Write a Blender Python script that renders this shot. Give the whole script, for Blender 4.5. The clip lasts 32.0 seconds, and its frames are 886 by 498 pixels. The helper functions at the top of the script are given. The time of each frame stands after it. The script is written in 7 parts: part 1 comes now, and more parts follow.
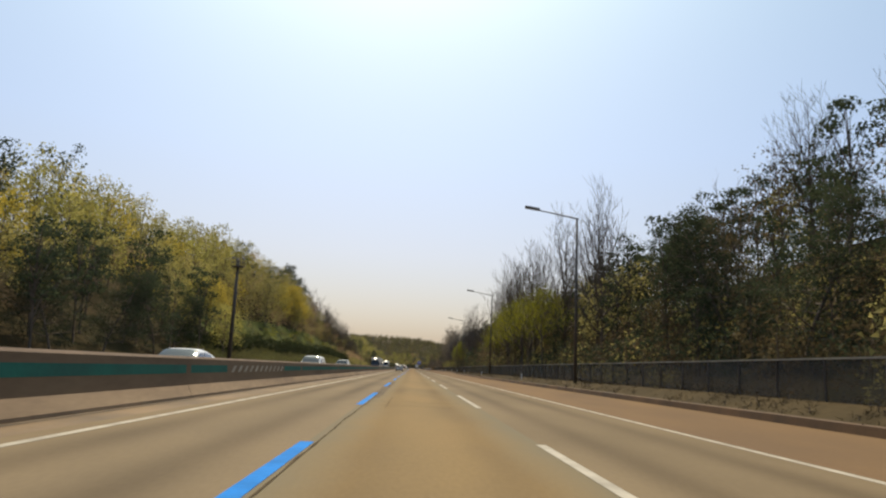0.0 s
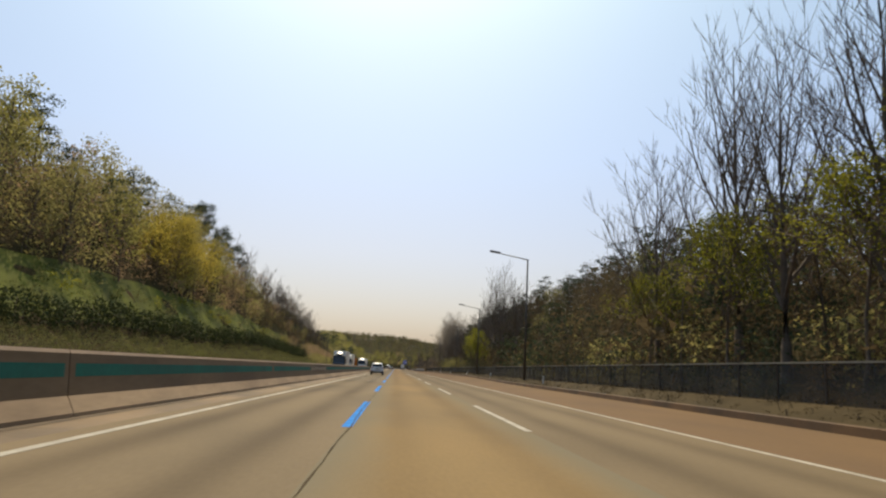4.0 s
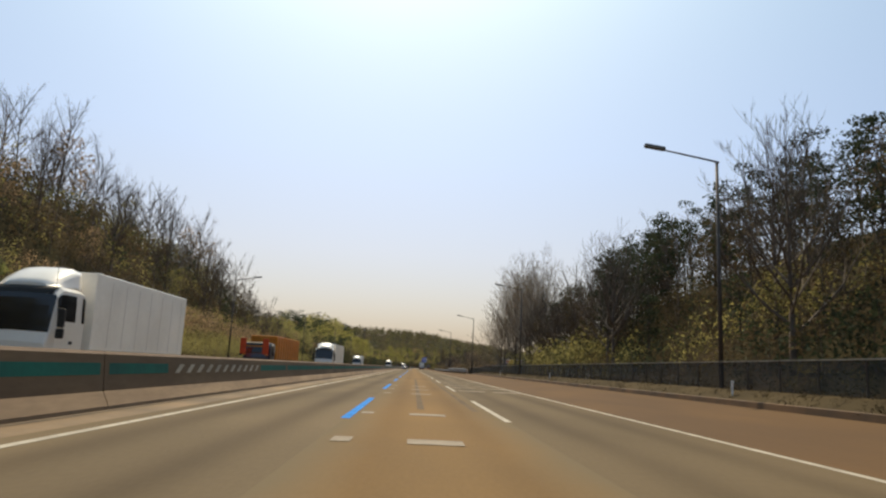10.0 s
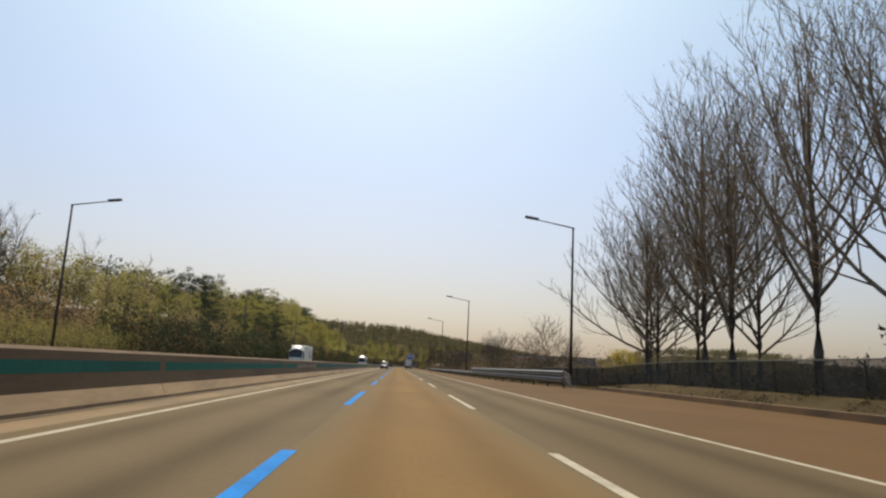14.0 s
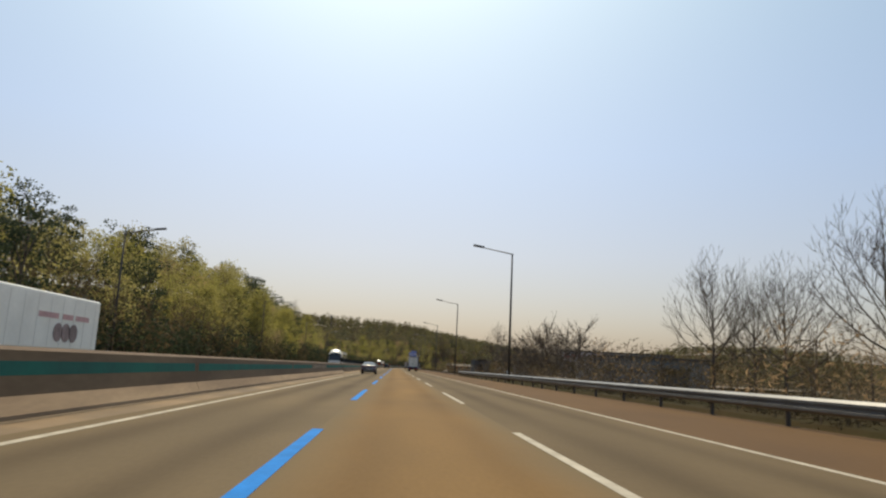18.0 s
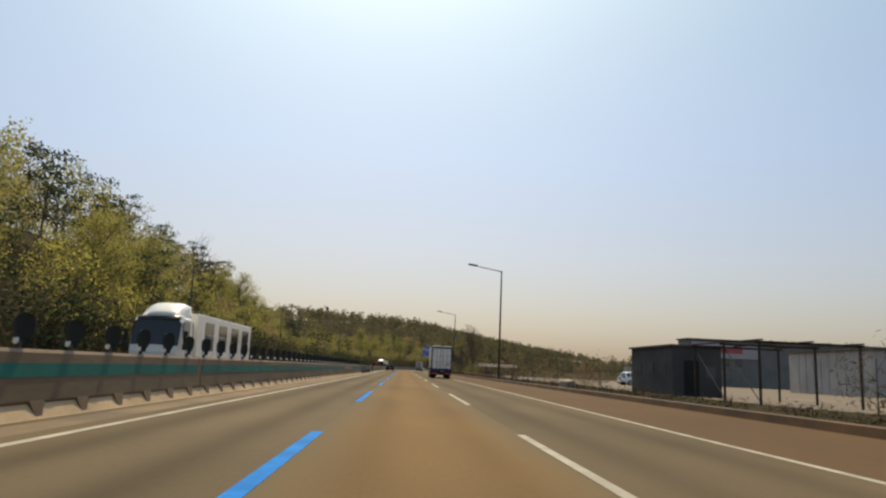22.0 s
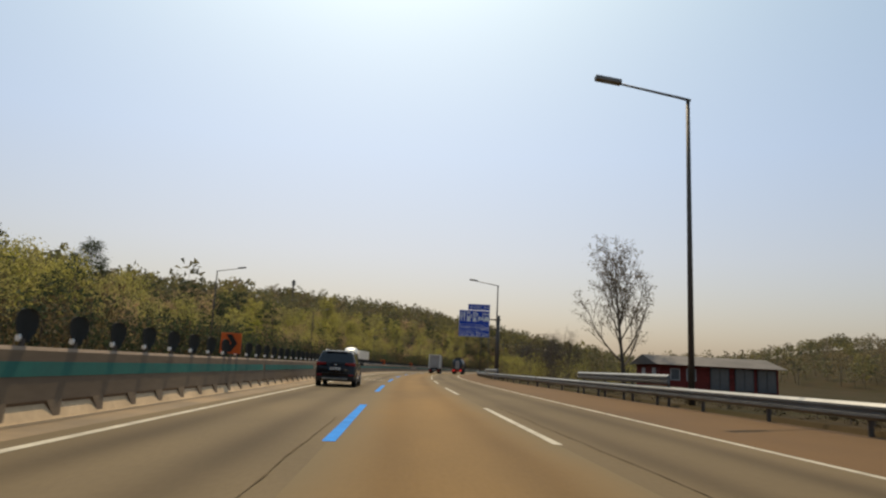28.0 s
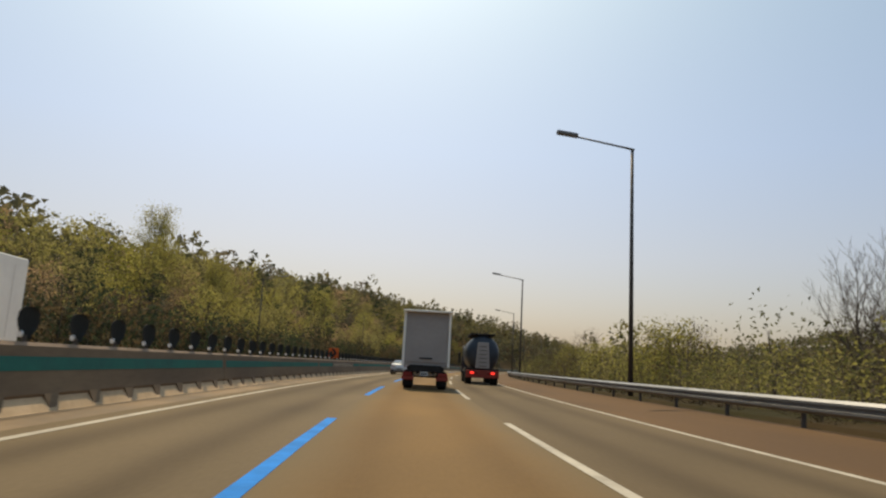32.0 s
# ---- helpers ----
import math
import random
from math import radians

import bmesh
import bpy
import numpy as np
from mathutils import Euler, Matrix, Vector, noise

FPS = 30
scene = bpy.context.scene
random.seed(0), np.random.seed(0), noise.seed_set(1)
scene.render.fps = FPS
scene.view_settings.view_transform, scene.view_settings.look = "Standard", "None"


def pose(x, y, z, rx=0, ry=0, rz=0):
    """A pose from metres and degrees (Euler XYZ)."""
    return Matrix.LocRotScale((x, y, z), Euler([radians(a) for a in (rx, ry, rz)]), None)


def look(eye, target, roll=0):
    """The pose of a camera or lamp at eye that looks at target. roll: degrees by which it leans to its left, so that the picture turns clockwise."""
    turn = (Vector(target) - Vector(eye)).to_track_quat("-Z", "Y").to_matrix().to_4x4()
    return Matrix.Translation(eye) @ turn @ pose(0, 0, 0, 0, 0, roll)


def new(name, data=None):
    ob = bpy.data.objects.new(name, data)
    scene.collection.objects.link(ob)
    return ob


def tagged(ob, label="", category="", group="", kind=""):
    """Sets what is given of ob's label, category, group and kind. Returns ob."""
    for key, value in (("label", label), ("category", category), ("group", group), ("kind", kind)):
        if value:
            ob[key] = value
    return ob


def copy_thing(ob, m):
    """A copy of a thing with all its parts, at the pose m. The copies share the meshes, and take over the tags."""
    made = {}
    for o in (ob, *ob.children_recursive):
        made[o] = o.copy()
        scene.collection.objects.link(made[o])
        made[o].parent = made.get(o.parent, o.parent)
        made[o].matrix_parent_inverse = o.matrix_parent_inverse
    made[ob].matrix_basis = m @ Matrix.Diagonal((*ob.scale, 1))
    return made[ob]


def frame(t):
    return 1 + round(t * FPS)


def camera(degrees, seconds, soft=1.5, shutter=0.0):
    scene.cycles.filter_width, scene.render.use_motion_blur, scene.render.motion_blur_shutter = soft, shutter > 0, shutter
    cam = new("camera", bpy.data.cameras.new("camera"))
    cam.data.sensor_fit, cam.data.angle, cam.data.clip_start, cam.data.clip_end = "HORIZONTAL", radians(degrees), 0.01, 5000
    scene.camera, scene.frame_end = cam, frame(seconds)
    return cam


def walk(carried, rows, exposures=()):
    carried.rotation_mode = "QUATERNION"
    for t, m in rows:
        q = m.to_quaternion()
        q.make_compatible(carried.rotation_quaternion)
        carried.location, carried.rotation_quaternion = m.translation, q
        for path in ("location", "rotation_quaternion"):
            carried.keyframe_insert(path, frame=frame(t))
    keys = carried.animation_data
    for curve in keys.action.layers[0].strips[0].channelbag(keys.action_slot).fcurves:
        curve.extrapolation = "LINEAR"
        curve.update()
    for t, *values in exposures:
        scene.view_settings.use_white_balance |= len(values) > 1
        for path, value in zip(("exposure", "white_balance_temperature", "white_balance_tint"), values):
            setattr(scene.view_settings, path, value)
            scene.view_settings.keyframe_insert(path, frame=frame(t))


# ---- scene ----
cam = camera(65.44, 32.0, soft=2.25, shutter=0.08)
walk(cam, [
    (0, pose(-0.34, -39.79, 1.131, 99.88, -2.59, -2.59)),
    (1, pose(-0.54, -18.18, 1.131, 99.91, -3.10, -2.55)),
    (2, pose(-0.79, 3.44, 1.131, 100.02, -3.25, -3.06)),
    (3, pose(-1.00, 25.24, 1.131, 99.98, -3.16, -3.67)),
    (6, pose(-0.59, 92.69, 1.131, 99.98, -2.68, -4.01)),
    (7, pose(-0.28, 115.21, 1.131, 99.93, -2.53, -3.73)),
    (8, pose(-0.13, 139.08, 1.131, 99.90, -2.39, -3.23)),
    (9, pose(-0.11, 162.78, 1.131, 99.96, -2.26, -2.48)),
    (10, pose(-0.42, 185.83, 1.131, 99.83, -2.66, -2.45)),
    (11, pose(-0.83, 209.69, 1.131, 99.74, -2.97, -3.28)),
    (12, pose(-0.70, 234.07, 1.131, 99.83, -2.63, -3.60)),
    (13, pose(-0.60, 257.64, 1.131, 99.83, -2.71, -3.82)),
    (14, pose(-0.50, 281.48, 1.131, 99.78, -2.84, -3.79)),
    (15, pose(-0.55, 305.78, 1.131, 100.01, -2.67, -3.53)),
    (18, pose(-0.54, 378.31, 1.131, 99.82, -2.70, -3.93)),
    (19, pose(-0.45, 403.31, 1.131, 99.87, -2.44, -3.95)),
    (20, pose(-0.36, 428.37, 1.131, 99.99, -2.61, -3.85)),
    (21, pose(-0.33, 453.35, 1.131, 99.89, -2.65, -3.34)),
    (22, pose(-0.42, 478.60, 1.131, 99.88, -2.55, -3.25)),
    (23, pose(-0.47, 504.87, 1.131, 99.86, -2.62, -2.85)),
    (24, pose(-0.68, 530.91, 1.131, 99.85, -2.46, -3.44)),
    (25, pose(-0.72, 555.43, 1.131, 99.85, -2.53, -3.30)),
    (28, pose(-0.82, 630.41, 1.131, 99.81, -2.73, -3.52)),
    (29, pose(-0.74, 655.51, 1.131, 99.75, -3.00, -3.80)),
    (30, pose(-0.40, 680.91, 1.131, 99.87, -2.88, -4.89)),
    (31, pose(0.39, 708.36, 1.131, 99.70, -3.00, -6.26)),
    (32, pose(2.03, 736.55, 1.131, 99.63, -3.03, -8.34)),
], exposures=((0, 0.12, 7120, 6.8), (14, 0.09, 7170, 6.2), (20, -0.01, 7320, 5.2), (32, 0.0, 7620, 6.5)))

# ---- light ----
SUN_EL, SUN_AZ = 54.0, -4.0            # degrees; azimuth to the right of +y is positive
world = bpy.data.worlds.new("sky")
scene.world = world
world.use_nodes = True
wn = world.node_tree
sky = wn.nodes.new("ShaderNodeTexSky")
sky.sky_type = "NISHITA"
sky.sun_disc = False
sky.sun_elevation = radians(SUN_EL)
sky.sun_rotation = radians(SUN_AZ)
sky.air_density, sky.dust_density, sky.ozone_density = 1.0, 3.0, 2.0
sky.altitude = 50
wn.nodes["Background"].inputs["Strength"].default_value = 0.125
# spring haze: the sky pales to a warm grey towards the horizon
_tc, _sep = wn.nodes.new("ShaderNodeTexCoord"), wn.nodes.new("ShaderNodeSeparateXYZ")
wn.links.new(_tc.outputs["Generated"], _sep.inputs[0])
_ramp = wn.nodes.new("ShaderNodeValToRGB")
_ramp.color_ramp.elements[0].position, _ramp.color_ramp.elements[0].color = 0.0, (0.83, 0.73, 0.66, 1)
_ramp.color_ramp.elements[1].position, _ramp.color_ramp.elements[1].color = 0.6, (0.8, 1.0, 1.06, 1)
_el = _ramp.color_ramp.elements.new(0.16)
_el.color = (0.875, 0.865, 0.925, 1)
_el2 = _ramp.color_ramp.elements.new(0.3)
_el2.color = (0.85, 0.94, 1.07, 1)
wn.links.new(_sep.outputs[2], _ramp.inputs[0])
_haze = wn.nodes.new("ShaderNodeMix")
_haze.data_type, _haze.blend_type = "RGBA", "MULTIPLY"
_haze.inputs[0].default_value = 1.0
_veil = wn.nodes.new("ShaderNodeMix")
_veil.data_type = "RGBA"
_veil.inputs[0].default_value = 0.25
_veil.inputs[7].default_value = (5.2, 5.8, 7.0, 1)
wn.links.new(sky.outputs[0], _veil.inputs[6])
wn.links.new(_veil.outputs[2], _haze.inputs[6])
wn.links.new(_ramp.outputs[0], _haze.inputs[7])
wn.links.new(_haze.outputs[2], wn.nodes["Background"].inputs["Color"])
lamp = bpy.data.lights.new("sun", "SUN")
lamp.energy, lamp.angle, lamp.color = 4.15, radians(0.9), (1.0, 0.83, 0.63)
sun = new("sun", lamp)
_e, _a = radians(SUN_EL), radians(SUN_AZ)
sun.matrix_world = look((0, 0, 60), (-math.sin(_a) * math.cos(_e) * 10, -math.cos(_a) * math.cos(_e) * 10, 60 - math.sin(_e) * 10))
scene.view_settings.exposure = 0.0

# ---- the road's line: straight, then bending to the right ----
BEND_A, BEND_B, BEND_C, BEND_K = 637.0, 732.1, 1000.0, 1.424e-3
_S = np.arange(-400, 3600, 1.0)
_K = np.clip((_S - BEND_A) / (BEND_B - BEND_A), 0, 1) * BEND_K * (_S < BEND_C)
_TH = -np.cumsum(_K)
_X, _Y = np.cumsum(-np.sin(_TH)), np.cumsum(np.cos(_TH))
_X, _Y = _X - _X[400], _Y - _Y[400]


def at(s, d, z=0.0):
    """A place from its way along the road, its distance to the right of the lane's middle, and its height."""
    th = float(np.interp(s, _S, _TH))
    far = min(1.0, max(0.0, (420 - abs(d)) / 220))
    return Vector((float(np.interp(s, _S, _X)) + d * math.cos(th * far),
                   (float(np.interp(s, _S, _Y)) if s > -400 else s) + d * math.sin(th * far), z))


def turn_at(s):
    return math.degrees(float(np.interp(s, _S, _TH)))


def place(s, d, z=0.0, rz=0.0, scale=1.0):
    p = at(s, d, z)
    return pose(p.x, p.y, p.z, 0, 0, turn_at(s) + rz) @ Matrix.Scale(scale, 4)


def table(points):
    xs, ys = [p[0] for p in points], [p[1] for p in points]
    return lambda s: float(np.interp(s, xs, ys))


# where the hard shoulder ends on the right, and how high the land stands
gutter = table([(-300, 8.9), (60, 9.0), (110, 9.4), (160, 11.2), (320, 11.4), (345, 9.6), (392, 8.9), (420, 8.9), (3000, 8.9)])
ridge_left = table([(-400, 13), (0, 11), (60, 14), (110, 19), (175, 21), (260, 18), (310, 17), (335, 13), (352, 7), (370, 5), (400, 5), (450, 7),
                    (500, 11), (560, 14), (620, 13), (660, 8), (700, 3), (760, 4.5), (850, 9), (930, 12.5), (1100, 17), (1300, 19)])
ridge_right = table([(-400, 11), (10, 11), (60, 9.5), (110, 10), (140, 13.5), (240, 13.5), (280, 11), (298, 7.5), (312, 3), (326, 0.8), (350, 0.2), (400, -0.2), (640, -0.2), (800, -0.5), (1100, 3), (1400, 8)])
far_left = table([(-3000, 20), (300, 22), (420, 16), (560, 16), (700, 13), (860, 22), (1000, 36), (1200, 45), (1600, 36), (3600, 10)])
far_right = table([(-3000, 15), (200, 14), (340, -0.5), (880, -0.5), (1000, 8), (1200, 29), (1500, 38), (1900, 24), (3600, 5)])


def smooth(a, b, x):
    x = min(1.0, max(0.0, (x - a) / (b - a)))
    return x * x * (3 - 2 * x)


def shoulder_z(d):
    return 0.05 * max(0.0, d - 5.5)


def land(s, d):
    g = gutter(s)
    if -22.0 <= d <= g:
        return -0.08
    n = noise.noise((s * 0.03, d * 0.05, 0)) * 1.0 + noise.noise((s * 0.11, d * 0.13, 5)) * 0.35
    if d > g:
        n *= 1 - 0.9 * smooth(468, 488, s) * (1 - smooth(640, 655, s)) * (1 - smooth(75, 95, d))
        base = shoulder_z(g) + 0.1 + 0.4 * smooth(g + 0.25, g + 1.7, d) * (1 - smooth(318, 328, s))
        k = smooth(g + 3.2, g + 24, d)
        z = base + (ridge_right(s) - base) * k + n * smooth(g + 2, g + 9, d)
        return z + (far_right(s) - ridge_right(s)) * smooth(45, 190, d)
    k = smooth(-22.5, -46, d)
    z = (ridge_left(s)) * k + 0.9 * smooth(-22, -23.5, d) + n * smooth(-22.5, -29, d)
    return z + (far_left(s) - ridge_left(s)) * smooth(-50, -200, d)

# ---- materials ----
def material(name, colour, rough=0.8, metal=0.0, vary=0.25, size=3.0, fine=40.0, bump=0.15, tone=None, coat=0.0, per_object=0.0, per_island=0.0, translucent=0.0, space="Object", stretch=(1, 1, 1), spec=0.3):
    """A surface: a base colour that varies at two scales, with grain in its relief. tone: a second colour that the large scale turns to."""
    m = bpy.data.materials.new(name)
    m.use_nodes = True
    t = m.node_tree
    b = t.nodes["Principled BSDF"]
    b.inputs["Roughness"].default_value, b.inputs["Metallic"].default_value = rough, metal
    b.inputs["Coat Weight"].default_value = coat
    b.inputs["Specular IOR Level"].default_value = spec
    c = t.nodes.new("ShaderNodeTexCoord")
    mp = t.nodes.new("ShaderNodeMapping")
    mp.inputs["Scale"].default_value = stretch
    t.links.new(c.outputs[space], mp.inputs[0])
    big, small = t.nodes.new("ShaderNodeTexNoise"), t.nodes.new("ShaderNodeTexNoise")
    for nd, sc in ((big, size), (small, fine)):
        nd.inputs["Scale"].default_value = sc
        nd.inputs["Detail"].default_value = 4
        t.links.new(mp.outputs[0], nd.inputs["Vector"])
    mix = t.nodes.new("ShaderNodeMix")
    mix.data_type = "RGBA"
    mix.inputs[6].default_value = (*colour, 1)
    mix.inputs[7].default_value = (*(tone or [v * (1 - vary) for v in colour]), 1)
    ramp = t.nodes.new("ShaderNodeMapRange")
    ramp.inputs[1].default_value, ramp.inputs[2].default_value = 0.35, 0.65
    t.links.new(big.outputs[0], ramp.inputs[0])
    t.links.new(ramp.outputs[0], mix.inputs[0])
    hsv = t.nodes.new("ShaderNodeHueSaturation")
    t.links.new(mix.outputs[2], hsv.inputs["Color"])
    val = t.nodes.new("ShaderNodeMath")
    val.operation = "MULTIPLY_ADD"
    val.inputs[1].default_value, val.inputs[2].default_value = vary * 1.2, 1 - vary * 0.6
    t.links.new(small.outputs[0], val.inputs[0])
    last = val
    for amount, node, out in ((per_object, "ShaderNodeObjectInfo", "Random"), (per_island, "ShaderNodeNewGeometry", "Random Per Island")):
        if amount:
            r = t.nodes.new(node)
            a = t.nodes.new("ShaderNodeMath")
            a.operation = "MULTIPLY_ADD"
            a.inputs[1].default_value, a.inputs[2].default_value = amount, 1 - amount / 2
            t.links.new(r.outputs[out], a.inputs[0])
            k = t.nodes.new("ShaderNodeMath")
            k.operation = "MULTIPLY"
            t.links.new(last.outputs[0], k.inputs[0])
            t.links.new(a.outputs[0], k.inputs[1])
            last = k
    t.links.new(last.outputs[0], hsv.inputs["Value"])
    t.links.new(hsv.outputs[0], b.inputs["Base Color"])
    if bump:
        bp = t.nodes.new("ShaderNodeBump")
        bp.inputs["Strength"].default_value, bp.inputs["Distance"].default_value = bump, 0.02
        t.links.new(small.outputs[0], bp.inputs["Height"])
        t.links.new(bp.outputs[0], b.inputs["Normal"])
    if translucent:
        tr = t.nodes.new("ShaderNodeBsdfTranslucent")
        t.links.new(hsv.outputs[0], tr.inputs[0])
        ms = t.nodes.new("ShaderNodeMixShader")
        ms.inputs[0].default_value = translucent
        t.links.new(b.outputs[0], ms.inputs[1])
        t.links.new(tr.outputs[0], ms.inputs[2])
        t.links.new(ms.outputs[0], t.nodes["Material Output"].inputs[0])
    return m


def road_material(name, colour, tone, centre, half, dark=0.35, old=(1.3, 1.32, 1.36), edge=None):
    """Worn concrete: two darker wheel tracks beside the lane's middle, stains and grain."""
    m = material(name, colour, rough=0.85, vary=0.2, size=0.12, fine=6.0, bump=0.25, tone=tone, space="UV", stretch=(3, 0.8, 1), spec=0.08)
    t = m.node_tree
    b = t.nodes["Principled BSDF"]
    src = b.inputs["Base Color"].links[0].from_socket
    uv = t.nodes.new("ShaderNodeTexCoord")
    sep = t.nodes.new("ShaderNodeSeparateXYZ")
    t.links.new(uv.outputs["UV"], sep.inputs[0])
    wob = t.nodes.new("ShaderNodeTexNoise")
    wob.inputs["Scale"].default_value = 0.06
    t.links.new(uv.outputs["UV"], wob.inputs["Vector"])

    def op(kind, a, c):
        nd = t.nodes.new("ShaderNodeMath")
        nd.operation = kind
        for i, v in enumerate((a, c)):
            if isinstance(v, (int, float)):
                nd.inputs[i].default_value = v
            elif v is not None:
                t.links.new(v, nd.inputs[i])
        return nd.outputs[0]
    off = op("SUBTRACT", op("ABSOLUTE", op("SUBTRACT", sep.outputs[0], centre), None), half)
    k = op("MULTIPLY", op("POWER", 2.718, op("MULTIPLY", op("MULTIPLY", off, off), -7.0)), op("MULTIPLY", wob.outputs[0], dark * 2))
    mix = t.nodes.new("ShaderNodeMix")
    mix.data_type = "RGBA"
    mix.blend_type = "MULTIPLY"
    mix.inputs[7].default_value = (0.45, 0.43, 0.42, 1)
    t.links.new(k, mix.inputs[0])
    t.links.new(src, mix.inputs[6])
    if edge:
        away = op("ABSOLUTE", op("SUBTRACT", sep.outputs[0], centre), None)
        rag = t.nodes.new("ShaderNodeTexNoise")
        rag.inputs["Scale"].default_value, rag.inputs["Detail"].default_value = 0.5, 3
        t.links.new(uv.outputs["UV"], rag.inputs["Vector"])
        soft = t.nodes.new("ShaderNodeMapRange")
        soft.inputs[1].default_value, soft.inputs[2].default_value = 1.15, 2.05
        t.links.new(op("ADD", away, op("MULTIPLY", rag.outputs[0], 0.45)), soft.inputs[0])
        to = t.nodes.new("ShaderNodeMix")
        to.data_type = "RGBA"
        to.inputs[7].default_value = (*edge, 1)
        t.links.new(soft.outputs[0], to.inputs[0])
        t.links.new(mix.outputs[2], to.inputs[6])
        mix = to
    # the older stretch at the start is paler and greyer
    age = t.nodes.new("ShaderNodeMapRange")
    age.inputs[1].default_value, age.inputs[2].default_value = 40, 210
    age.inputs[3].default_value, age.inputs[4].default_value = 1.0, 0.0
    t.links.new(sep.outputs[1], age.inputs[0])
    pale = t.nodes.new("ShaderNodeMix")
    pale.data_type, pale.blend_type = "RGBA", "MULTIPLY"
    pale.inputs[7].default_value = (*old, 1)
    t.links.new(age.outputs[0], pale.inputs[0])
    t.links.new(mix.outputs[2], pale.inputs[6])
    t.links.new(pale.outputs[2], b.inputs["Base Color"])
    return m


M = {}
M["lane_grey"] = road_material("lane_grey_concrete", (0.146, 0.109, 0.0651), (0.114, 0.0862, 0.0528), -3.6, 0.8, 0.6, (1.4, 1.42, 1.46))
M["lane_tan"] = road_material("lane_tan_concrete", (0.198, 0.12, 0.0484), (0.157, 0.0986, 0.044), 0.0, 0.85, 0.28, (1.2, 1.36, 1.55), (0.136, 0.104, 0.0616))
M["lane_right"] = road_material("lane_right_concrete", (0.13, 0.0968, 0.0572), (0.104, 0.0774, 0.0458), 3.6, 0.85, 0.45, (1.52, 1.55, 1.6))
M["shoulder"] = road_material("shoulder_concrete", (0.121, 0.0713, 0.0343), (0.0968, 0.059, 0.0317), 60, 0.5, 0.1, (1.5, 1.6, 1.7))
M["strip"] = material("median_strip", (0.202, 0.136, 0.0748), vary=0.25, size=0.3, fine=6, tone=(0.106, 0.0748, 0.0458))
M["asphalt"] = material("old_asphalt", (0.1, 0.092, 0.08), vary=0.25, size=0.2, fine=8)
M["white_paint"] = material("white_road_paint", (0.44, 0.405, 0.334), vary=0.3, size=1.5, fine=14, rough=0.7, spec=0.1)
M["worn_paint"] = material("worn_white_paint", (0.264, 0.22, 0.163), vary=0.35, size=2, fine=12, rough=0.8, tone=(0.176, 0.145, 0.106))
M["blue_paint"] = material("blue_road_paint", (0.004, 0.2, 0.62), vary=0.25, size=1.5, fine=14, rough=0.7, spec=0.06)
M["crack"] = material("dark_tar_crack", (0.105, 0.08, 0.052), vary=0.4, size=2, fine=20, spec=0.02, rough=0.95)
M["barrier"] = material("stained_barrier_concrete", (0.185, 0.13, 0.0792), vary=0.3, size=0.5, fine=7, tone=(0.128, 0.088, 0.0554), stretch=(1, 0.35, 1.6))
# plinth colour is lightened to read as sunlit; its face gets little sun
M["plinth_pale"] = material("sunlit_tone_plinth", (0.58, 0.42, 0.26), vary=0.3, size=0.6, fine=7, tone=(0.42, 0.3, 0.18))
M["barrier_foot"] = material("pale_stained_barrier_foot", (0.36, 0.26, 0.165), vary=0.35, size=0.7, fine=7, tone=(0.24, 0.17, 0.11), stretch=(1, 0.3, 2))
M["drain"] = material("shaded_gutter_line", (0.06, 0.042, 0.026), vary=0.4, size=0.8, fine=8, tone=(0.1, 0.07, 0.04))
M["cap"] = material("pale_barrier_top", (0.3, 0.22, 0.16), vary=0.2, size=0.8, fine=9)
M["green_band"] = material("faded_green_paint", (0.0088, 0.141, 0.11), vary=0.3, size=0.6, fine=8, tone=(0.0132, 0.106, 0.088))
M["kerb"] = material("kerb_concrete", (0.12, 0.066, 0.03), vary=0.35, size=0.6, fine=9, tone=(0.06, 0.036, 0.02))
M["soil"] = material("dry_verge_soil", (0.045, 0.031, 0.015), vary=0.4, size=0.15, fine=2.2, tone=(0.03, 0.027, 0.011), bump=0.6, spec=0.02)
M["galv"] = material("galvanised_steel", (0.2, 0.205, 0.21), rough=0.45, metal=0.6, vary=0.2, size=1, fine=12)
M["paddle"] = material("dark_paddle_plastic", (0.018, 0.02, 0.018), rough=0.6)
M["reflector"] = material("white_reflector", (0.8, 0.8, 0.78), rough=0.2, vary=0.05, bump=0)
M["pole"] = material("dark_pole_steel", (0.1, 0.085, 0.075), rough=0.5, metal=0.3, vary=0.2)
M["lamp_head"] = material("grey_lamp_head", (0.22, 0.21, 0.2), rough=0.5, metal=0.3)
M["bark"] = material("grey_brown_bark", (0.15, 0.115, 0.088), vary=0.4, size=1.5, fine=12, per_object=0.3)
M["bark_pale"] = material("pale_bark", (0.33, 0.265, 0.195), vary=0.4, size=1.5, fine=12, per_object=0.3)

M["rail_pale"] = material("pale_fence_rail", (0.3, 0.28, 0.24), vary=0.2, metal=0.3)
M["net"] = material("dark_fence_net", (0.03, 0.032, 0.038), vary=0.4, size=0.4, fine=6, bump=0)
_t = M["net"].node_tree
_mix, _tr = _t.nodes.new("ShaderNodeMixShader"), _t.nodes.new("ShaderNodeBsdfTransparent")
_mix.inputs[0].default_value = 0.3
_t.links.new(_t.nodes["Principled BSDF"].outputs[0], _mix.inputs[1])
_t.links.new(_tr.outputs[0], _mix.inputs[2])
_t.links.new(_mix.outputs[0], _t.nodes["Material Output"].inputs[0])


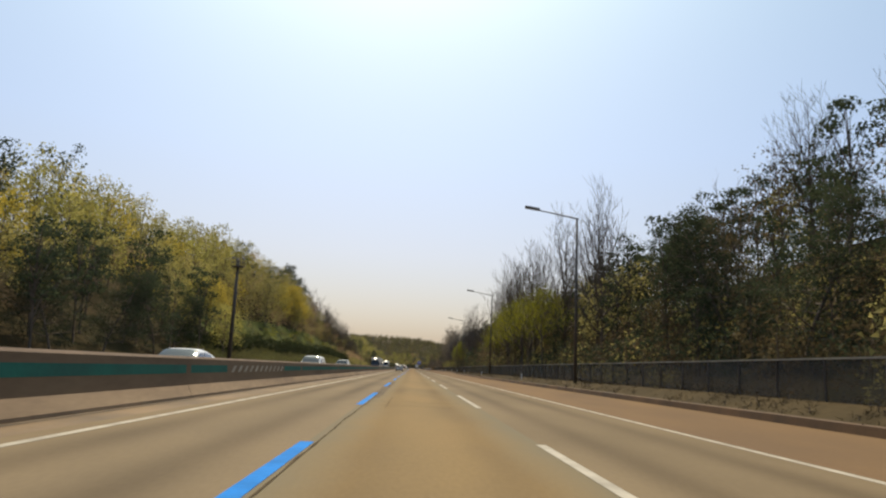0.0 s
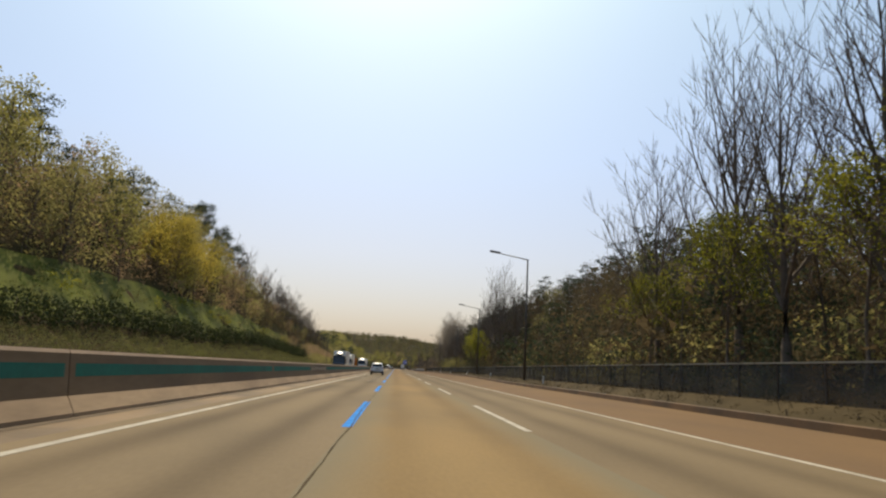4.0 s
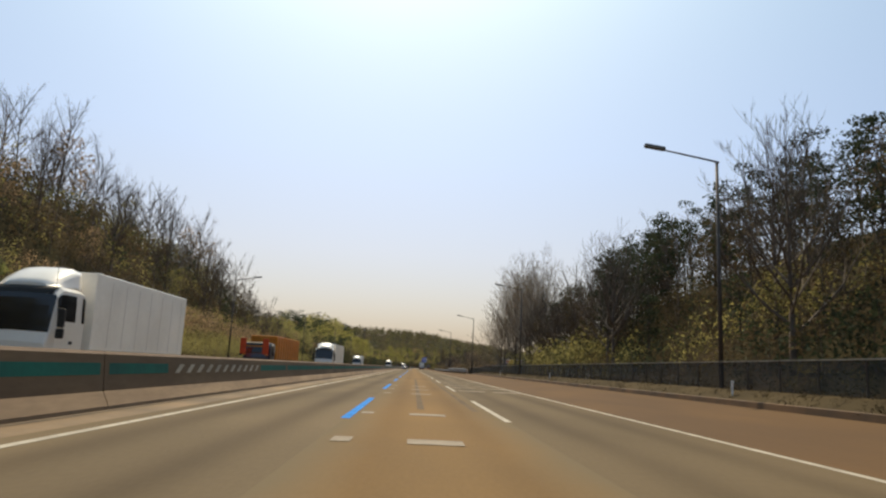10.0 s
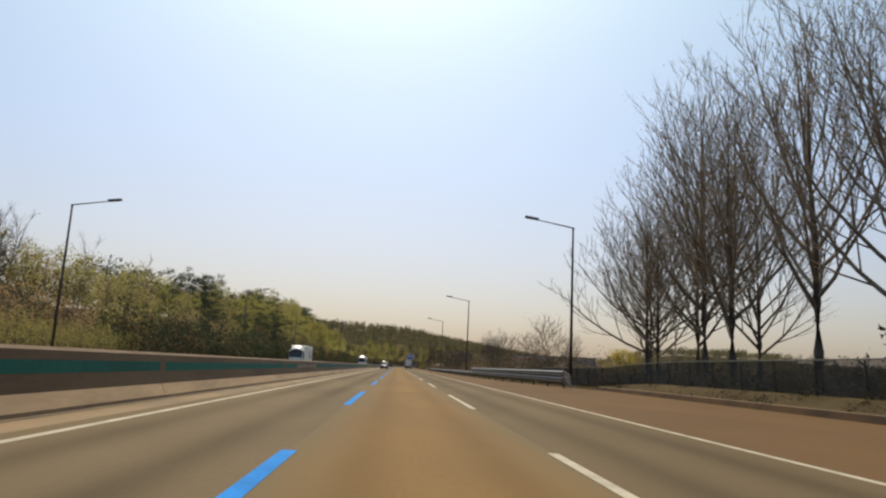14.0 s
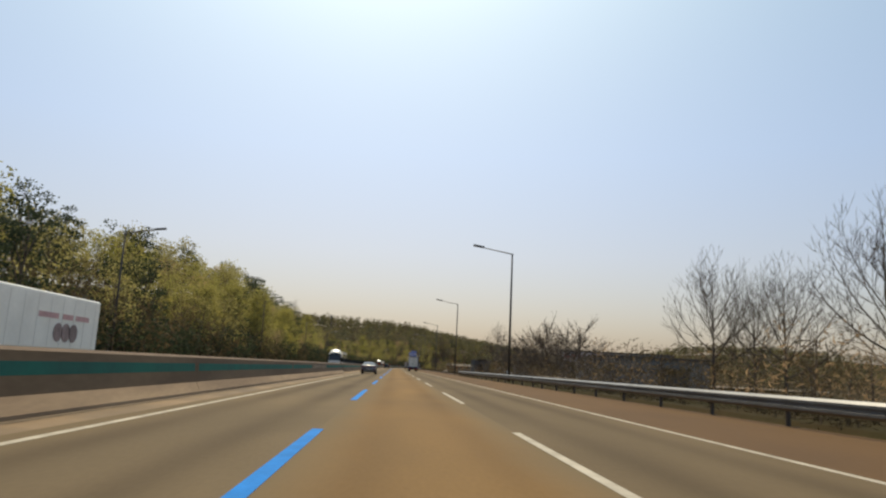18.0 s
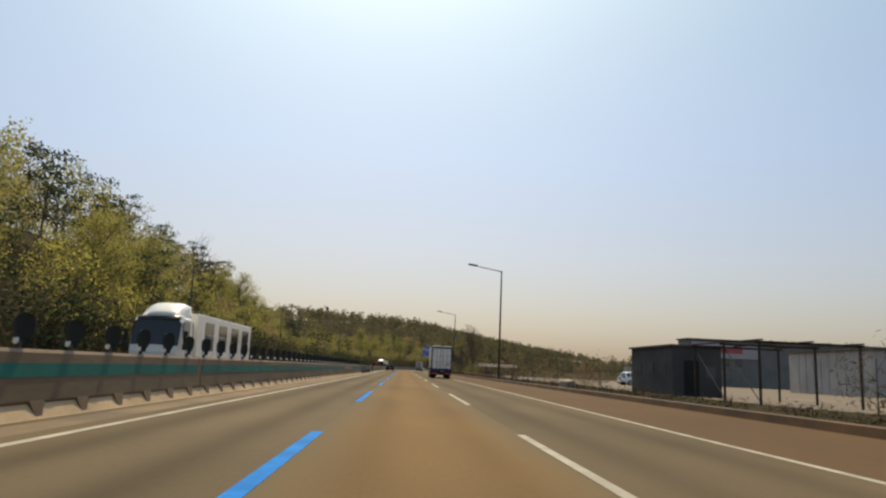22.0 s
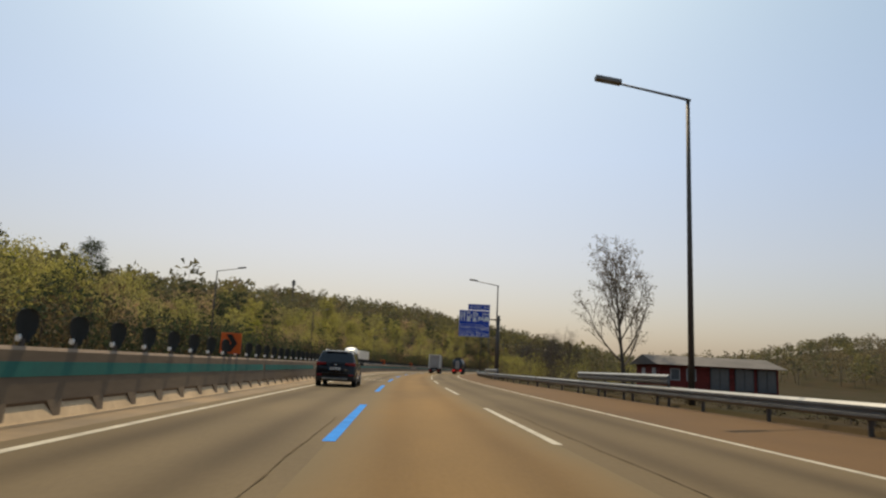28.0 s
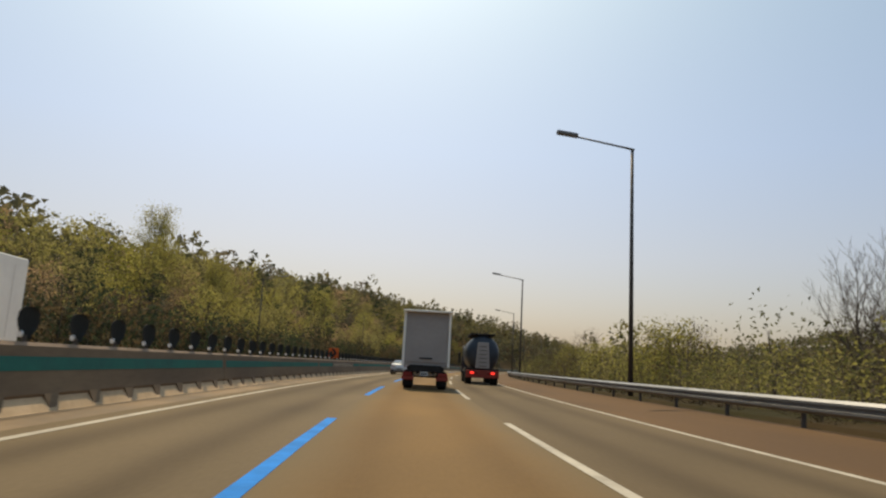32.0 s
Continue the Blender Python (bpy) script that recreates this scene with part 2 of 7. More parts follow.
def leaf(name, a, b, trans=0.3):
    return material(name, a, rough=0.8, vary=0.25, size=0.11, fine=1.5, bump=0, tone=b, per_object=0.4, per_island=0.3, translucent=trans, spec=0.08)


M["leaf_spring"] = leaf("spring_leaves", (0.316, 0.288, 0.0837), (0.242, 0.228, 0.0744), 0.6)
M["lawn"] = material("bright_slope_grass", (0.1, 0.112, 0.018), vary=0.45, size=0.25, fine=2.5, tone=(0.055, 0.064, 0.017), bump=0.5, spec=0.05)
M["cover"] = leaf("green_ground_cover", (0.186, 0.186, 0.0651), (0.13, 0.126, 0.0558), 0.4)
M["verge"] = material("dry_verge_grass", (0.075, 0.056, 0.029), vary=0.4, size=0.5, fine=5, tone=(0.05, 0.038, 0.02), bump=0.6, spec=0.03)
M["bud"] = leaf("pale_buds", (0.4, 0.31, 0.19), (0.32, 0.25, 0.15), 0.4)
M["plinth"] = material("pale_sandy_plinth", (0.38, 0.27, 0.16), vary=0.2, size=0.6, fine=6)
M["leaf_olive"] = leaf("olive_buds", (0.31, 0.275, 0.105), (0.235, 0.215, 0.085), 0.6)
M["leaf_brown"] = leaf("brown_buds", (0.372, 0.26, 0.153), (0.279, 0.195, 0.116), 0.6)
M["leaf_bright"] = leaf("bright_young_leaves", (0.233, 0.233, 0.0326), (0.177, 0.177, 0.0279), 0.6)
M["leaf_dark"] = leaf("dark_pine_needles", (0.06, 0.075, 0.04), (0.042, 0.055, 0.032), 0.35)
M["leaf_yellow"] = leaf("yellow_blossom_leaves", (0.409, 0.326, 0.0651), (0.335, 0.27, 0.0558), 0.6)
M["leaf_dusk"] = leaf("dark_brown_brush", (0.13, 0.095, 0.054), (0.09, 0.073, 0.04), 0.4)
# far trees: distance haze is mixed into these greyer, duller leaf colours
M["leaf_far"] = leaf("hazed_far_trees", (0.17, 0.155, 0.085), (0.13, 0.125, 0.07), 0.35)
M["leaf_far_b"] = leaf("hazed_far_spring_trees", (0.22, 0.19, 0.08), (0.17, 0.155, 0.07), 0.35)
M["leaf_far_c"] = leaf("hazed_far_brown_trees", (0.19, 0.155, 0.09), (0.15, 0.125, 0.075), 0.35)
M["hedge"] = leaf("hedge_leaves", (0.05, 0.06, 0.022), (0.035, 0.045, 0.018), 0.2)
M["rust"] = material("red_brown_stripe", (0.2, 0.055, 0.03), vary=0.2)


# ---- building helpers ----
def mesh_of(name, verts, faces, mats, idx=None, smooth_all=False):
    me = bpy.data.meshes.new(name)
    me.from_pydata([tuple(v) for v in verts], [], faces)
    for m in mats if isinstance(mats, (list, tuple)) else [mats]:
        me.materials.append(m)
    if idx is not None:
        me.polygons.foreach_set("material_index", idx)
    if smooth_all:
        me.polygons.foreach_set("use_smooth", [True] * len(me.polygons))
    me.update()
    return me


def part(name, bm, mat, parent=None, label="", at_=None, smooth_all=False):
    """Links a bmesh or a mesh as one object under a thing or a part."""
    if isinstance(bm, bmesh.types.BMesh):
        me = bpy.data.meshes.new(name)
        bm.to_mesh(me)
        bm.free()
        me.materials.append(mat)
        if smooth_all:
            me.polygons.foreach_set("use_smooth", [True] * len(me.polygons))
    else:
        me = bm
    ob = new(name, me)
    if parent:
        ob.parent = parent
    if at_ is not None:
        ob.matrix_basis = at_
    return tagged(ob, label)


def thing(name, label, category, group="", m=None, kind=""):
    ob = new(name)
    ob.empty_display_size = 0.3
    if m is not None:
        ob.matrix_basis = m
    return tagged(ob, label, category, group, kind)


def box(x0, x1, y0, y1, z0, z1, bevel=0.0, bm=None, seg=1):
    own = bm is None
    b = bmesh.new()
    r = bmesh.ops.create_cube(b, size=1)
    bmesh.ops.scale(b, vec=(x1 - x0, y1 - y0, z1 - z0), verts=b.verts)
    bmesh.ops.translate(b, vec=((x0 + x1) / 2, (y0 + y1) / 2, (z0 + z1) / 2), verts=b.verts)
    if bevel:
        bmesh.ops.bevel(b, geom=b.edges[:], offset=bevel, segments=seg, profile=0.6, affect="EDGES")
    if own:
        return b
    me = bpy.data.meshes.new("tmp")
    b.to_mesh(me)
    b.free()
    bm.from_mesh(me)
    bpy.data.meshes.remove(me)
    return bm


def tube(points, radii, sides=8, cap=True):
    """A bmesh tube along points."""
    b = bmesh.new()
    rings = []
    for i, p in enumerate(points):
        a = Vector(points[max(0, i - 1)])
        c = Vector(points[min(len(points) - 1, i + 1)])
        q = (c - a).to_track_quat("Z", "Y")
        r = radii[i] if isinstance(radii, (list, tuple)) else radii
        rings.append([b.verts.new(Vector(p) + q @ Vector((r * math.cos(2 * math.pi * k / sides), r * math.sin(2 * math.pi * k / sides), 0))) for k in range(sides)])
    for u, v in zip(rings, rings[1:]):
        for k in range(sides):
            b.faces.new((u[k], u[(k + 1) % sides], v[(k + 1) % sides], v[k]))
    if cap:
        b.faces.new(rings[0][::-1])
        b.faces.new(rings[-1])
    return b


def sweep(name, section, s0, s1, step, mats, idx=None, uv=False, closed=False, jitter=0.0):
    """A mesh drawn along the road from a section of (d, z); d may be a function of s."""
    n = max(1, round((s1 - s0) / step))
    ss = [s0 + (s1 - s0) * i / n for i in range(n + 1)]
    verts, faces, mi, uvs = [], [], [], []
    k = len(section)
    for s in ss:
        for d, z in section:
            dd = d(s) if callable(d) else d
            zz = z(s) if callable(z) else z
            verts.append(at(s, dd, zz))
            uvs.append((dd, s))
    for i in range(n):
        for j in range(k if closed else k - 1):
            a, b2 = i * k + j, i * k + (j + 1) % k
            faces.append((a, b2, b2 + k, a + k))
            mi.append(idx[j] if idx else 0)
    if closed:
        faces += [tuple(range(k))[::-1], tuple(n * k + j for j in range(k))]
        mi += [idx[0] if idx else 0] * 2
    me = mesh_of(name, verts, faces, mats, mi)
    if uv:
        layer = me.uv_layers.new(name="UVMap")
        for lp in me.loops:
            layer.data[lp.index].uv = uvs[lp.vertex_index]
    return me


def structure(name, me, label, category):
    return tagged(new(name, me), label, category, kind="structure")


# ---- ground, road ----
def build_ground():
    ss = [-2600, -1500, -900, -600] + list(np.arange(-400, 1400, 7.0)) + [1420, 1460, 1520, 1600, 1720, 1900, 2200, 2600, 3500]
    ds = [-2600, -1500, -900, -600, -400, -300, -240, -190, -150, -120, -95, -80, -70, -62, -55, -49, -44, -40, -36, -33, -30, -27.5, -25.5, -24.3, -23.4, -22.5, -22.05, -21.9]
    verts, faces = [], []
    rows = []
    for s in ss:
        g = gutter(s)
        row = ds + [0, g - 0.05, g + 0.15, g + 0.6, g + 1.5, g + 2.5, g + 4, g + 6, g + 8, g + 10.5, g + 13, g + 16, g + 19, g + 23, g + 28, g + 36, 55, 68, 85, 105, 130, 160, 195, 240, 300, 400, 600, 900, 1500, 2600]
        rows.append(len(row))
        for d in row:
            verts.append(at(s, d, land(s, d)))
    k = rows[0]
    for i in range(len(ss) - 1):
        for j in range(k - 1):
            a = i * k + j
            faces.append((a, a + 1, a + k + 1, a + k))
    me = mesh_of("ground", verts, faces, M["soil"], smooth_all=True)
    return structure("ground", me, "dry spring ground with brown soil and grass", "ground")


build_ground()
ROAD0, ROAD1 = -120, 1400
XL, XR = -5.13, 5.485
structure("road_lane_fast", sweep("road", [(-5.6, 0.0), (-1.8, 0.0)], ROAD0, ROAD1, 6, M["lane_grey"], uv=True), "worn grey concrete fast lane with dark wheel tracks", "road")
structure("road_lane_middle", sweep("road", [(-1.8, 0.0), (1.8, 0.0)], ROAD0, ROAD1, 6, M["lane_tan"], uv=True), "tan concrete middle lane with stains", "road")
structure("road_lane_slow", sweep("road", [(1.8, 0.0), (5.6, 0.004)], ROAD0, ROAD1, 6, M["lane_right"], uv=True), "worn grey concrete slow lane", "road")
structure("road_shoulder", sweep("road", [(5.6, 0.004), (lambda s: gutter(s), lambda s: shoulder_z(gutter(s)))], ROAD0, ROAD1, 6, M["shoulder"], uv=True), "brown concrete hard shoulder", "road")
structure("road_median_strip", sweep("road", [(-6.4, 0.03), (-5.75, 0.012), (-5.6, 0.0)], ROAD0, ROAD1, 6, M["strip"]), "sandy concrete strip beside the median barrier", "road")
structure("road_opposite", sweep("road", [(-22.0, 0.02), (-9.6, 0.01)], ROAD0, ROAD1, 6, M["asphalt"], uv=True), "grey carriageway of the opposite direction", "road")

structure("road_opposite_strip", sweep("road", [(-9.6, 0.01), (-6.4, 0.0)], ROAD0, ROAD1, 6, M["plinth"], uv=True), "pale concrete strip beyond the median barrier", "road")


# the gutter line along the foot of the median wall, its shadow painted in
structure("road_drain", sweep("drain", [(-6.31, 0.034), (lambda s: -6.17 + 0.05 * noise.noise((s * 0.25, 2, 0)), 0.03)], ROAD0, ROAD1, 3, M["drain"]), "dark gutter line with painted shade at the foot of the median wall", "drain")


# painted lines
def dash(name, d, w, s, length, mat):
    return sweep(name, [(d - w / 2, 0.005), (d + w / 2, 0.005)], s, s + length, length / 2, mat)


structure("edge_line_fast", sweep("line", [(XL - 0.08, 0.005), (XL + 0.08, 0.005)], ROAD0, ROAD1, 5, M["white_paint"]), "solid white edge line beside the fast lane", "road marking")
structure("edge_line_slow", sweep("line", [(XR - 0.08, 0.006), (XR + 0.08, 0.006)], ROAD0, ROAD1, 5, M["white_paint"]), "solid white edge line beside the hard shoulder", "road marking")
W_END, B_END, DASH = -28.43, -29.32, 9.8
for i in range(-2, 56):
    tagged(new("lane_dash", dash("dash", 1.8, 0.16, W_END + 20 * i - DASH, DASH, M["white_paint"])), "white lane dash painted on concrete", "road marking", "white lane dashes", "structure")
    tagged(new("blue_dash", dash("dash", -1.8, 0.2, B_END + 20 * i - DASH, DASH, M["blue_paint"])), "bright blue lane dash of the bus lane", "road marking", "blue lane dashes", "structure")


# ---- median barrier ----
BAR = [(-6.36, 0.0), (-6.36, 0.1), (-6.5, 0.38), (-6.55, 1.1), (-6.58, 1.16), (-6.72, 1.16), (-6.75, 1.1), (-6.8, 0.38), (-6.94, 0.1), (-6.94, 0.0)]
BAR_RAISED = [(-6.48, 0.27), (-6.45, 0.32), (-6.55, 1.1), (-6.58, 1.16), (-6.72, 1.16), (-6.75, 1.1), (-6.85, 0.32), (-6.82, 0.27)]

PLINTH = [(-6.34, 0.0), (-6.37, 0.04), (-6.5, 0.3), (-6.8, 0.3), (-6.93, 0.04), (-6.96, 0.0)]

HATCHES = [-15.5, 94.5, 204, 324.6, 430, 552.5, 676, 786]


def build_barrier():
    s = -120.0
    while s < 1300:
        L = 20.0
        if 575 <= s < 615:
            s += L
            continue
        raised = s >= 455
        ob = thing("median_barrier", "weathered concrete median barrier section with a green band" + (" on splayed feet" if raised else ""), "barrier", "median barrier sections", kind="structure")
        if raised:
            part("plinth", sweep("plinth", PLINTH, s, s + L - 0.03, 5, M["plinth_pale"]), None, ob, "sloping concrete plinth in a pale sunlit tone")
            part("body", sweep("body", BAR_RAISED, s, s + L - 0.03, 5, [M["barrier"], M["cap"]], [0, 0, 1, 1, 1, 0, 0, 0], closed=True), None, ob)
            for k in range(12):
                a = s + 0.45 + k * 1.66
                vs = [at(a + o, (-6.448 if z > 0.2 else -6.385) + d, z) for d, e in ((0.0, 0.0), (-0.3, 0.0)) for o, z in ((0, 0.32), (0.5, 0.32), (0.36, 0.07), (0.14, 0.07))]
                part("foot", mesh_of("foot", vs, [(0, 1, 2, 3), (7, 6, 5, 4), (0, 4, 5, 1), (1, 5, 6, 2), (3, 2, 6, 7), (0, 3, 7, 4)], M["barrier"]), None, ob)
        else:
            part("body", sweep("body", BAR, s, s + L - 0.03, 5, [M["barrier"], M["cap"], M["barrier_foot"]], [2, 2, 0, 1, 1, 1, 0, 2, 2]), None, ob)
        hatch = [h for h in HATCHES if s - 10 < h < s + L]
        cuts = [(s + 0.2, s + L - 0.2)] if not hatch else [c for c in ((s + 0.2, hatch[0] - 0.4), (hatch[0] + 10.2, s + L - 0.2)) if c[1] - c[0] > 0.6]
        for c0, c1 in cuts:
            part("green_band", sweep("band", [(-6.49 if raised else -6.518, 0.7), (-6.518 if raised else -6.531, 0.93)], c0, c1, 5, M["green_band"]), None, ob, "faded green painted band")
        for h in hatch:
            for k in range(11):
                a = h + k * 0.9
                if s <= a < s + L:
                    me = mesh_of("stripe", [at(a, -6.488, 0.7), at(a + 0.36, -6.488, 0.7), at(a + 0.8, -6.51, 0.92), at(a + 0.44, -6.51, 0.92)], [(0, 1, 2, 3)], M["white_paint"])
                    part("stripe", me, None, ob, "slanted worn white stripe")
        s += L


build_barrier()
# open steel guard rail in the gap of the median wall
ob = thing("median_guardrail", "dark steel median guard rail with close upright posts", "guard rail", kind="structure")
for z in (0.45, 0.75, 1.05):
    part("rail", sweep("rail", [(-6.6, z), (-6.55, z + 0.06), (-6.6, z + 0.12), (-6.68, z + 0.06)], 575, 615, 5, M["pole"], closed=True), None, ob)
for k in range(33):
    p = at(575.5 + k * 1.2, -6.72)
    part("post", box(p.x - 0.05, p.x + 0.05, p.y - 0.06, p.y + 0.06, 0, 1.2), M["pole"], ob)


# glare paddles with round reflectors on the wall's top
def build_paddle():
    ob = thing("glare_paddle", "dark glare paddle with a round white reflector on the median wall", "glare screen", "glare paddles")
    panel = bmesh.new()
    rows = []
    for x in (-0.014, 0.014):
        for z, w in ((0.06, 0.07), (0.14, 0.09), (0.24, 0.16), (0.36, 0.185), (0.48, 0.175), (0.55, 0.13), (0.58, 0.07)):
            rows.append([panel.verts.new((x + 0.06 * k * k, w * k, z)) for k in (-1, -0.5, 0, 0.5, 1)])
    for half in (rows[:7], rows[7:][::-1]):
        for u, v in zip(half, half[1:]):
            for k in range(4):
                panel.faces.new((u[k], u[k + 1], v[k + 1], v[k]))
    for u, v in zip(rows[:7], rows[1:7]):
        i = rows.index(u)
        for k in (0, 4):
            panel.faces.new((u[k], v[k], rows[i + 8][k], rows[i + 7][k]))
    bmesh.ops.recalc_face_normals(panel, faces=panel.faces)
    part("panel", panel, M["paddle"], ob)
    part("post", box(-0.03, 0.03, -0.03, 0.03, 0.0, 0.12), M["pole"], ob)
    b = bmesh.new()
    bmesh.ops.create_cone(b, cap_ends=True, segments=10, radius1=0.06, radius2=0.055, depth=0.03, matrix=pose(0.03, -0.09, 0.13, 90, 0, 0))
    part("reflector", b, M["reflector"], ob, "white round reflector")
    return ob


paddle0 = build_paddle()
paddle_places = [457 + 1.75 * k for k in range(68)] + [617 + 1.75 * k for k in range(200)]
for i, s in enumerate(paddle_places):
    m = place(s, -6.65, 1.155, -30)
    if i:
        copy_thing(paddle0, m)
    else:
        paddle0.matrix_basis = m


# ---- street lamps ----
def build_lamp(height=11.4, arm=3.3):
    ob = thing("street_lamp", "tall dark steel street lamp with one long arm", "street lamp", "street lamps")
    part("pole", tube([(0, 0, 0), (0, 0, height * 0.5), (0, 0, height)], [0.12, 0.095, 0.07], 10), M["pole"], ob, smooth_all=True)
    part("base_plate", box(-0.22, 0.22, -0.22, 0.22, 0, 0.06, 0.01), M["pole"], ob)
    part("arm", tube([(0.1, 0, height - 0.05), (-0.3, 0, height + 0.03), (-arm + 0.7, 0, height + 0.42)], [0.06, 0.05, 0.04], 8), M["pole"], ob, smooth_all=True)
    head = box(-arm - 0.25, -arm + 0.75, -0.16, 0.16, height + 0.38, height + 0.56, 0.06, seg=2)
    for v in head.verts:
        v.co.z += (-arm + 0.75 - v.co.x) * 0.13
    part("lamp_head", head, M["lamp_head"], ob, "grey cobra lamp head")
    return ob


lamp0 = build_lamp()
LAMPS = [(5.3, 10.3), (55.9, 10.4), (109.8, 10.6), (163.4, 12.6), (217.6, 13.8), (274.8, 13.2), (330, 11.7), (388, 10.1), (439, 9.4), (490.4, 9.1), (550.3, 9.4), (612, 9.1), (654.5, 9.4), (715.5, 9.5), (767.2, 9.25), (817, 9.3), (868, 9.3), (920, 9.3), (972, 9.3)]
for i, (s, d) in enumerate(LAMPS):
    m = place(s, d, shoulder_z(min(d, gutter(s))) - 0.02)
    if i:
        copy_thing(lamp0, m)
    else:
        lamp0.matrix_basis = m
LEFT_LAMPS = [272, 328.5, 384, 435, 496, 552, 606, 660, 708.3, 761.8, 822, 882, 938]
for s in LEFT_LAMPS:
    copy_thing(lamp0, place(s, -23.0, 0.5, 180, 0.9))


# ---- trees ----
def skeleton_of(rng, height, spread, levels, kids, upright, trunk_share=0.35, r0=None, lean=0.0, wob=0.12):
    """Branches as (points, radii, level), and the tips of the last ones."""
    out, tips = [], []
    r0 = r0 or height * 0.0125

    def grow(p, way, length, r, level):
        pts, rad = [p.copy()], [r]
        n = 5 if level == 0 else 3
        q = p.copy()
        w = way.copy()
        for i in range(n):
            w = (w + Vector((rng.gauss(0, wob), rng.gauss(0, wob), rng.gauss(0, wob * 0.5) + upright * 0.12 * (level > 0)))).normalized()
            q = q + w * (length / n)
            pts.append(q.copy())
            rad.append(r * (1 - 0.75 * (i + 1) / n))
        out.append((pts, rad, level))
        if level >= levels:
            tips.append((pts[-1], w))
            tips.append((pts[len(pts) // 2], w))
            return
        m = kids[level]
        for i in range(m):
            f = (trunk_share + (1 - trunk_share) * (i + rng.random() * 0.8) / m) if level == 0 else 0.25 + 0.75 * (i + rng.random()) / m
            f = min(0.98, f)
            a = f * (len(pts) - 1)
            j = int(a)
            base = pts[j].lerp(pts[j + 1], a - j)
            az = i * 2.4 + rng.random() * 1.2
            if level == 0:
                shape = spread * (1.15 - 0.75 * f)
                side = Vector((math.cos(az), math.sin(az), 0))
                dirn = (side * (1 - upright * 0.6) + Vector((0, 0, 0.35 + upright * 0.9))).normalized()
                ln = height * shape * (0.75 + 0.5 * rng.random())
            else:
                side = w.orthogonal().normalized()
                side.rotate(Matrix.Rotation(az, 3, w))
                dirn = (w * (0.7 + upright * 0.5) + side * 0.75 + Vector((0, 0, 0.2))).normalized()
                ln = length * (0.45 + 0.25 * rng.random())
            grow(base, dirn, ln, max(0.012, rad[j] * 0.5), level + 1)
        if level == 0:
            tips.append((pts[-1], w))

    grow(Vector((0, 0, -0.3)), Vector((lean, 0, 1)).normalized(), height, r0, 0)
    return out, tips


def wood(branches, thin=0.0):
    verts, faces = [], []
    for pts, rad, level in branches:
        k = (7, 5, 3, 3, 3)[min(level, 4)]
        first = None
        for i, p in enumerate(pts):
            w = (pts[min(i + 1, len(pts) - 1)] - pts[max(0, i - 1)])
            if w.length < 1e-6:
                w = Vector((0, 0, 1))
            q = w.to_track_quat("Z", "Y")
            ring = len(verts)
            r = max(rad[i], thin)
            for j in range(k):
                a = 2 * math.pi * j / k
                verts.append(p + q @ Vector((r * math.cos(a), r * math.sin(a), 0)))
            if first is not None:
                for j in range(k):
                    faces.append((first + j, first + (j + 1) % k, ring + (j + 1) % k, ring + j))
            first = ring
    return verts, faces


def leaves(rng, tips, count, reach, size, flat=0.0, up=0.0):
    verts, faces = [], []
    for p, w in tips:
        for _ in range(count):
            o = Vector((rng.gauss(0, reach), rng.gauss(0, reach), rng.gauss(0, reach * (0.8 - 0.5 * flat)) + up))
            c = p + o
            nrm = Vector((rng.gauss(0, 1), rng.gauss(0, 1), rng.gauss(0, 1) + flat * 2)).normalized()
            u = nrm.orthogonal().normalized()
            u.rotate(Matrix.Rotation(rng.random() * 6.3, 3, nrm))
            v = nrm.cross(u)
            s = size * (0.6 + 0.8 * rng.random())
            n = len(verts)
            verts += [c - u * s - v * s * 0.5, c + v * s * 0.8, c + u * s - v * s * 0.4]
            faces.append((n, n + 1, n + 2))
    return verts, faces


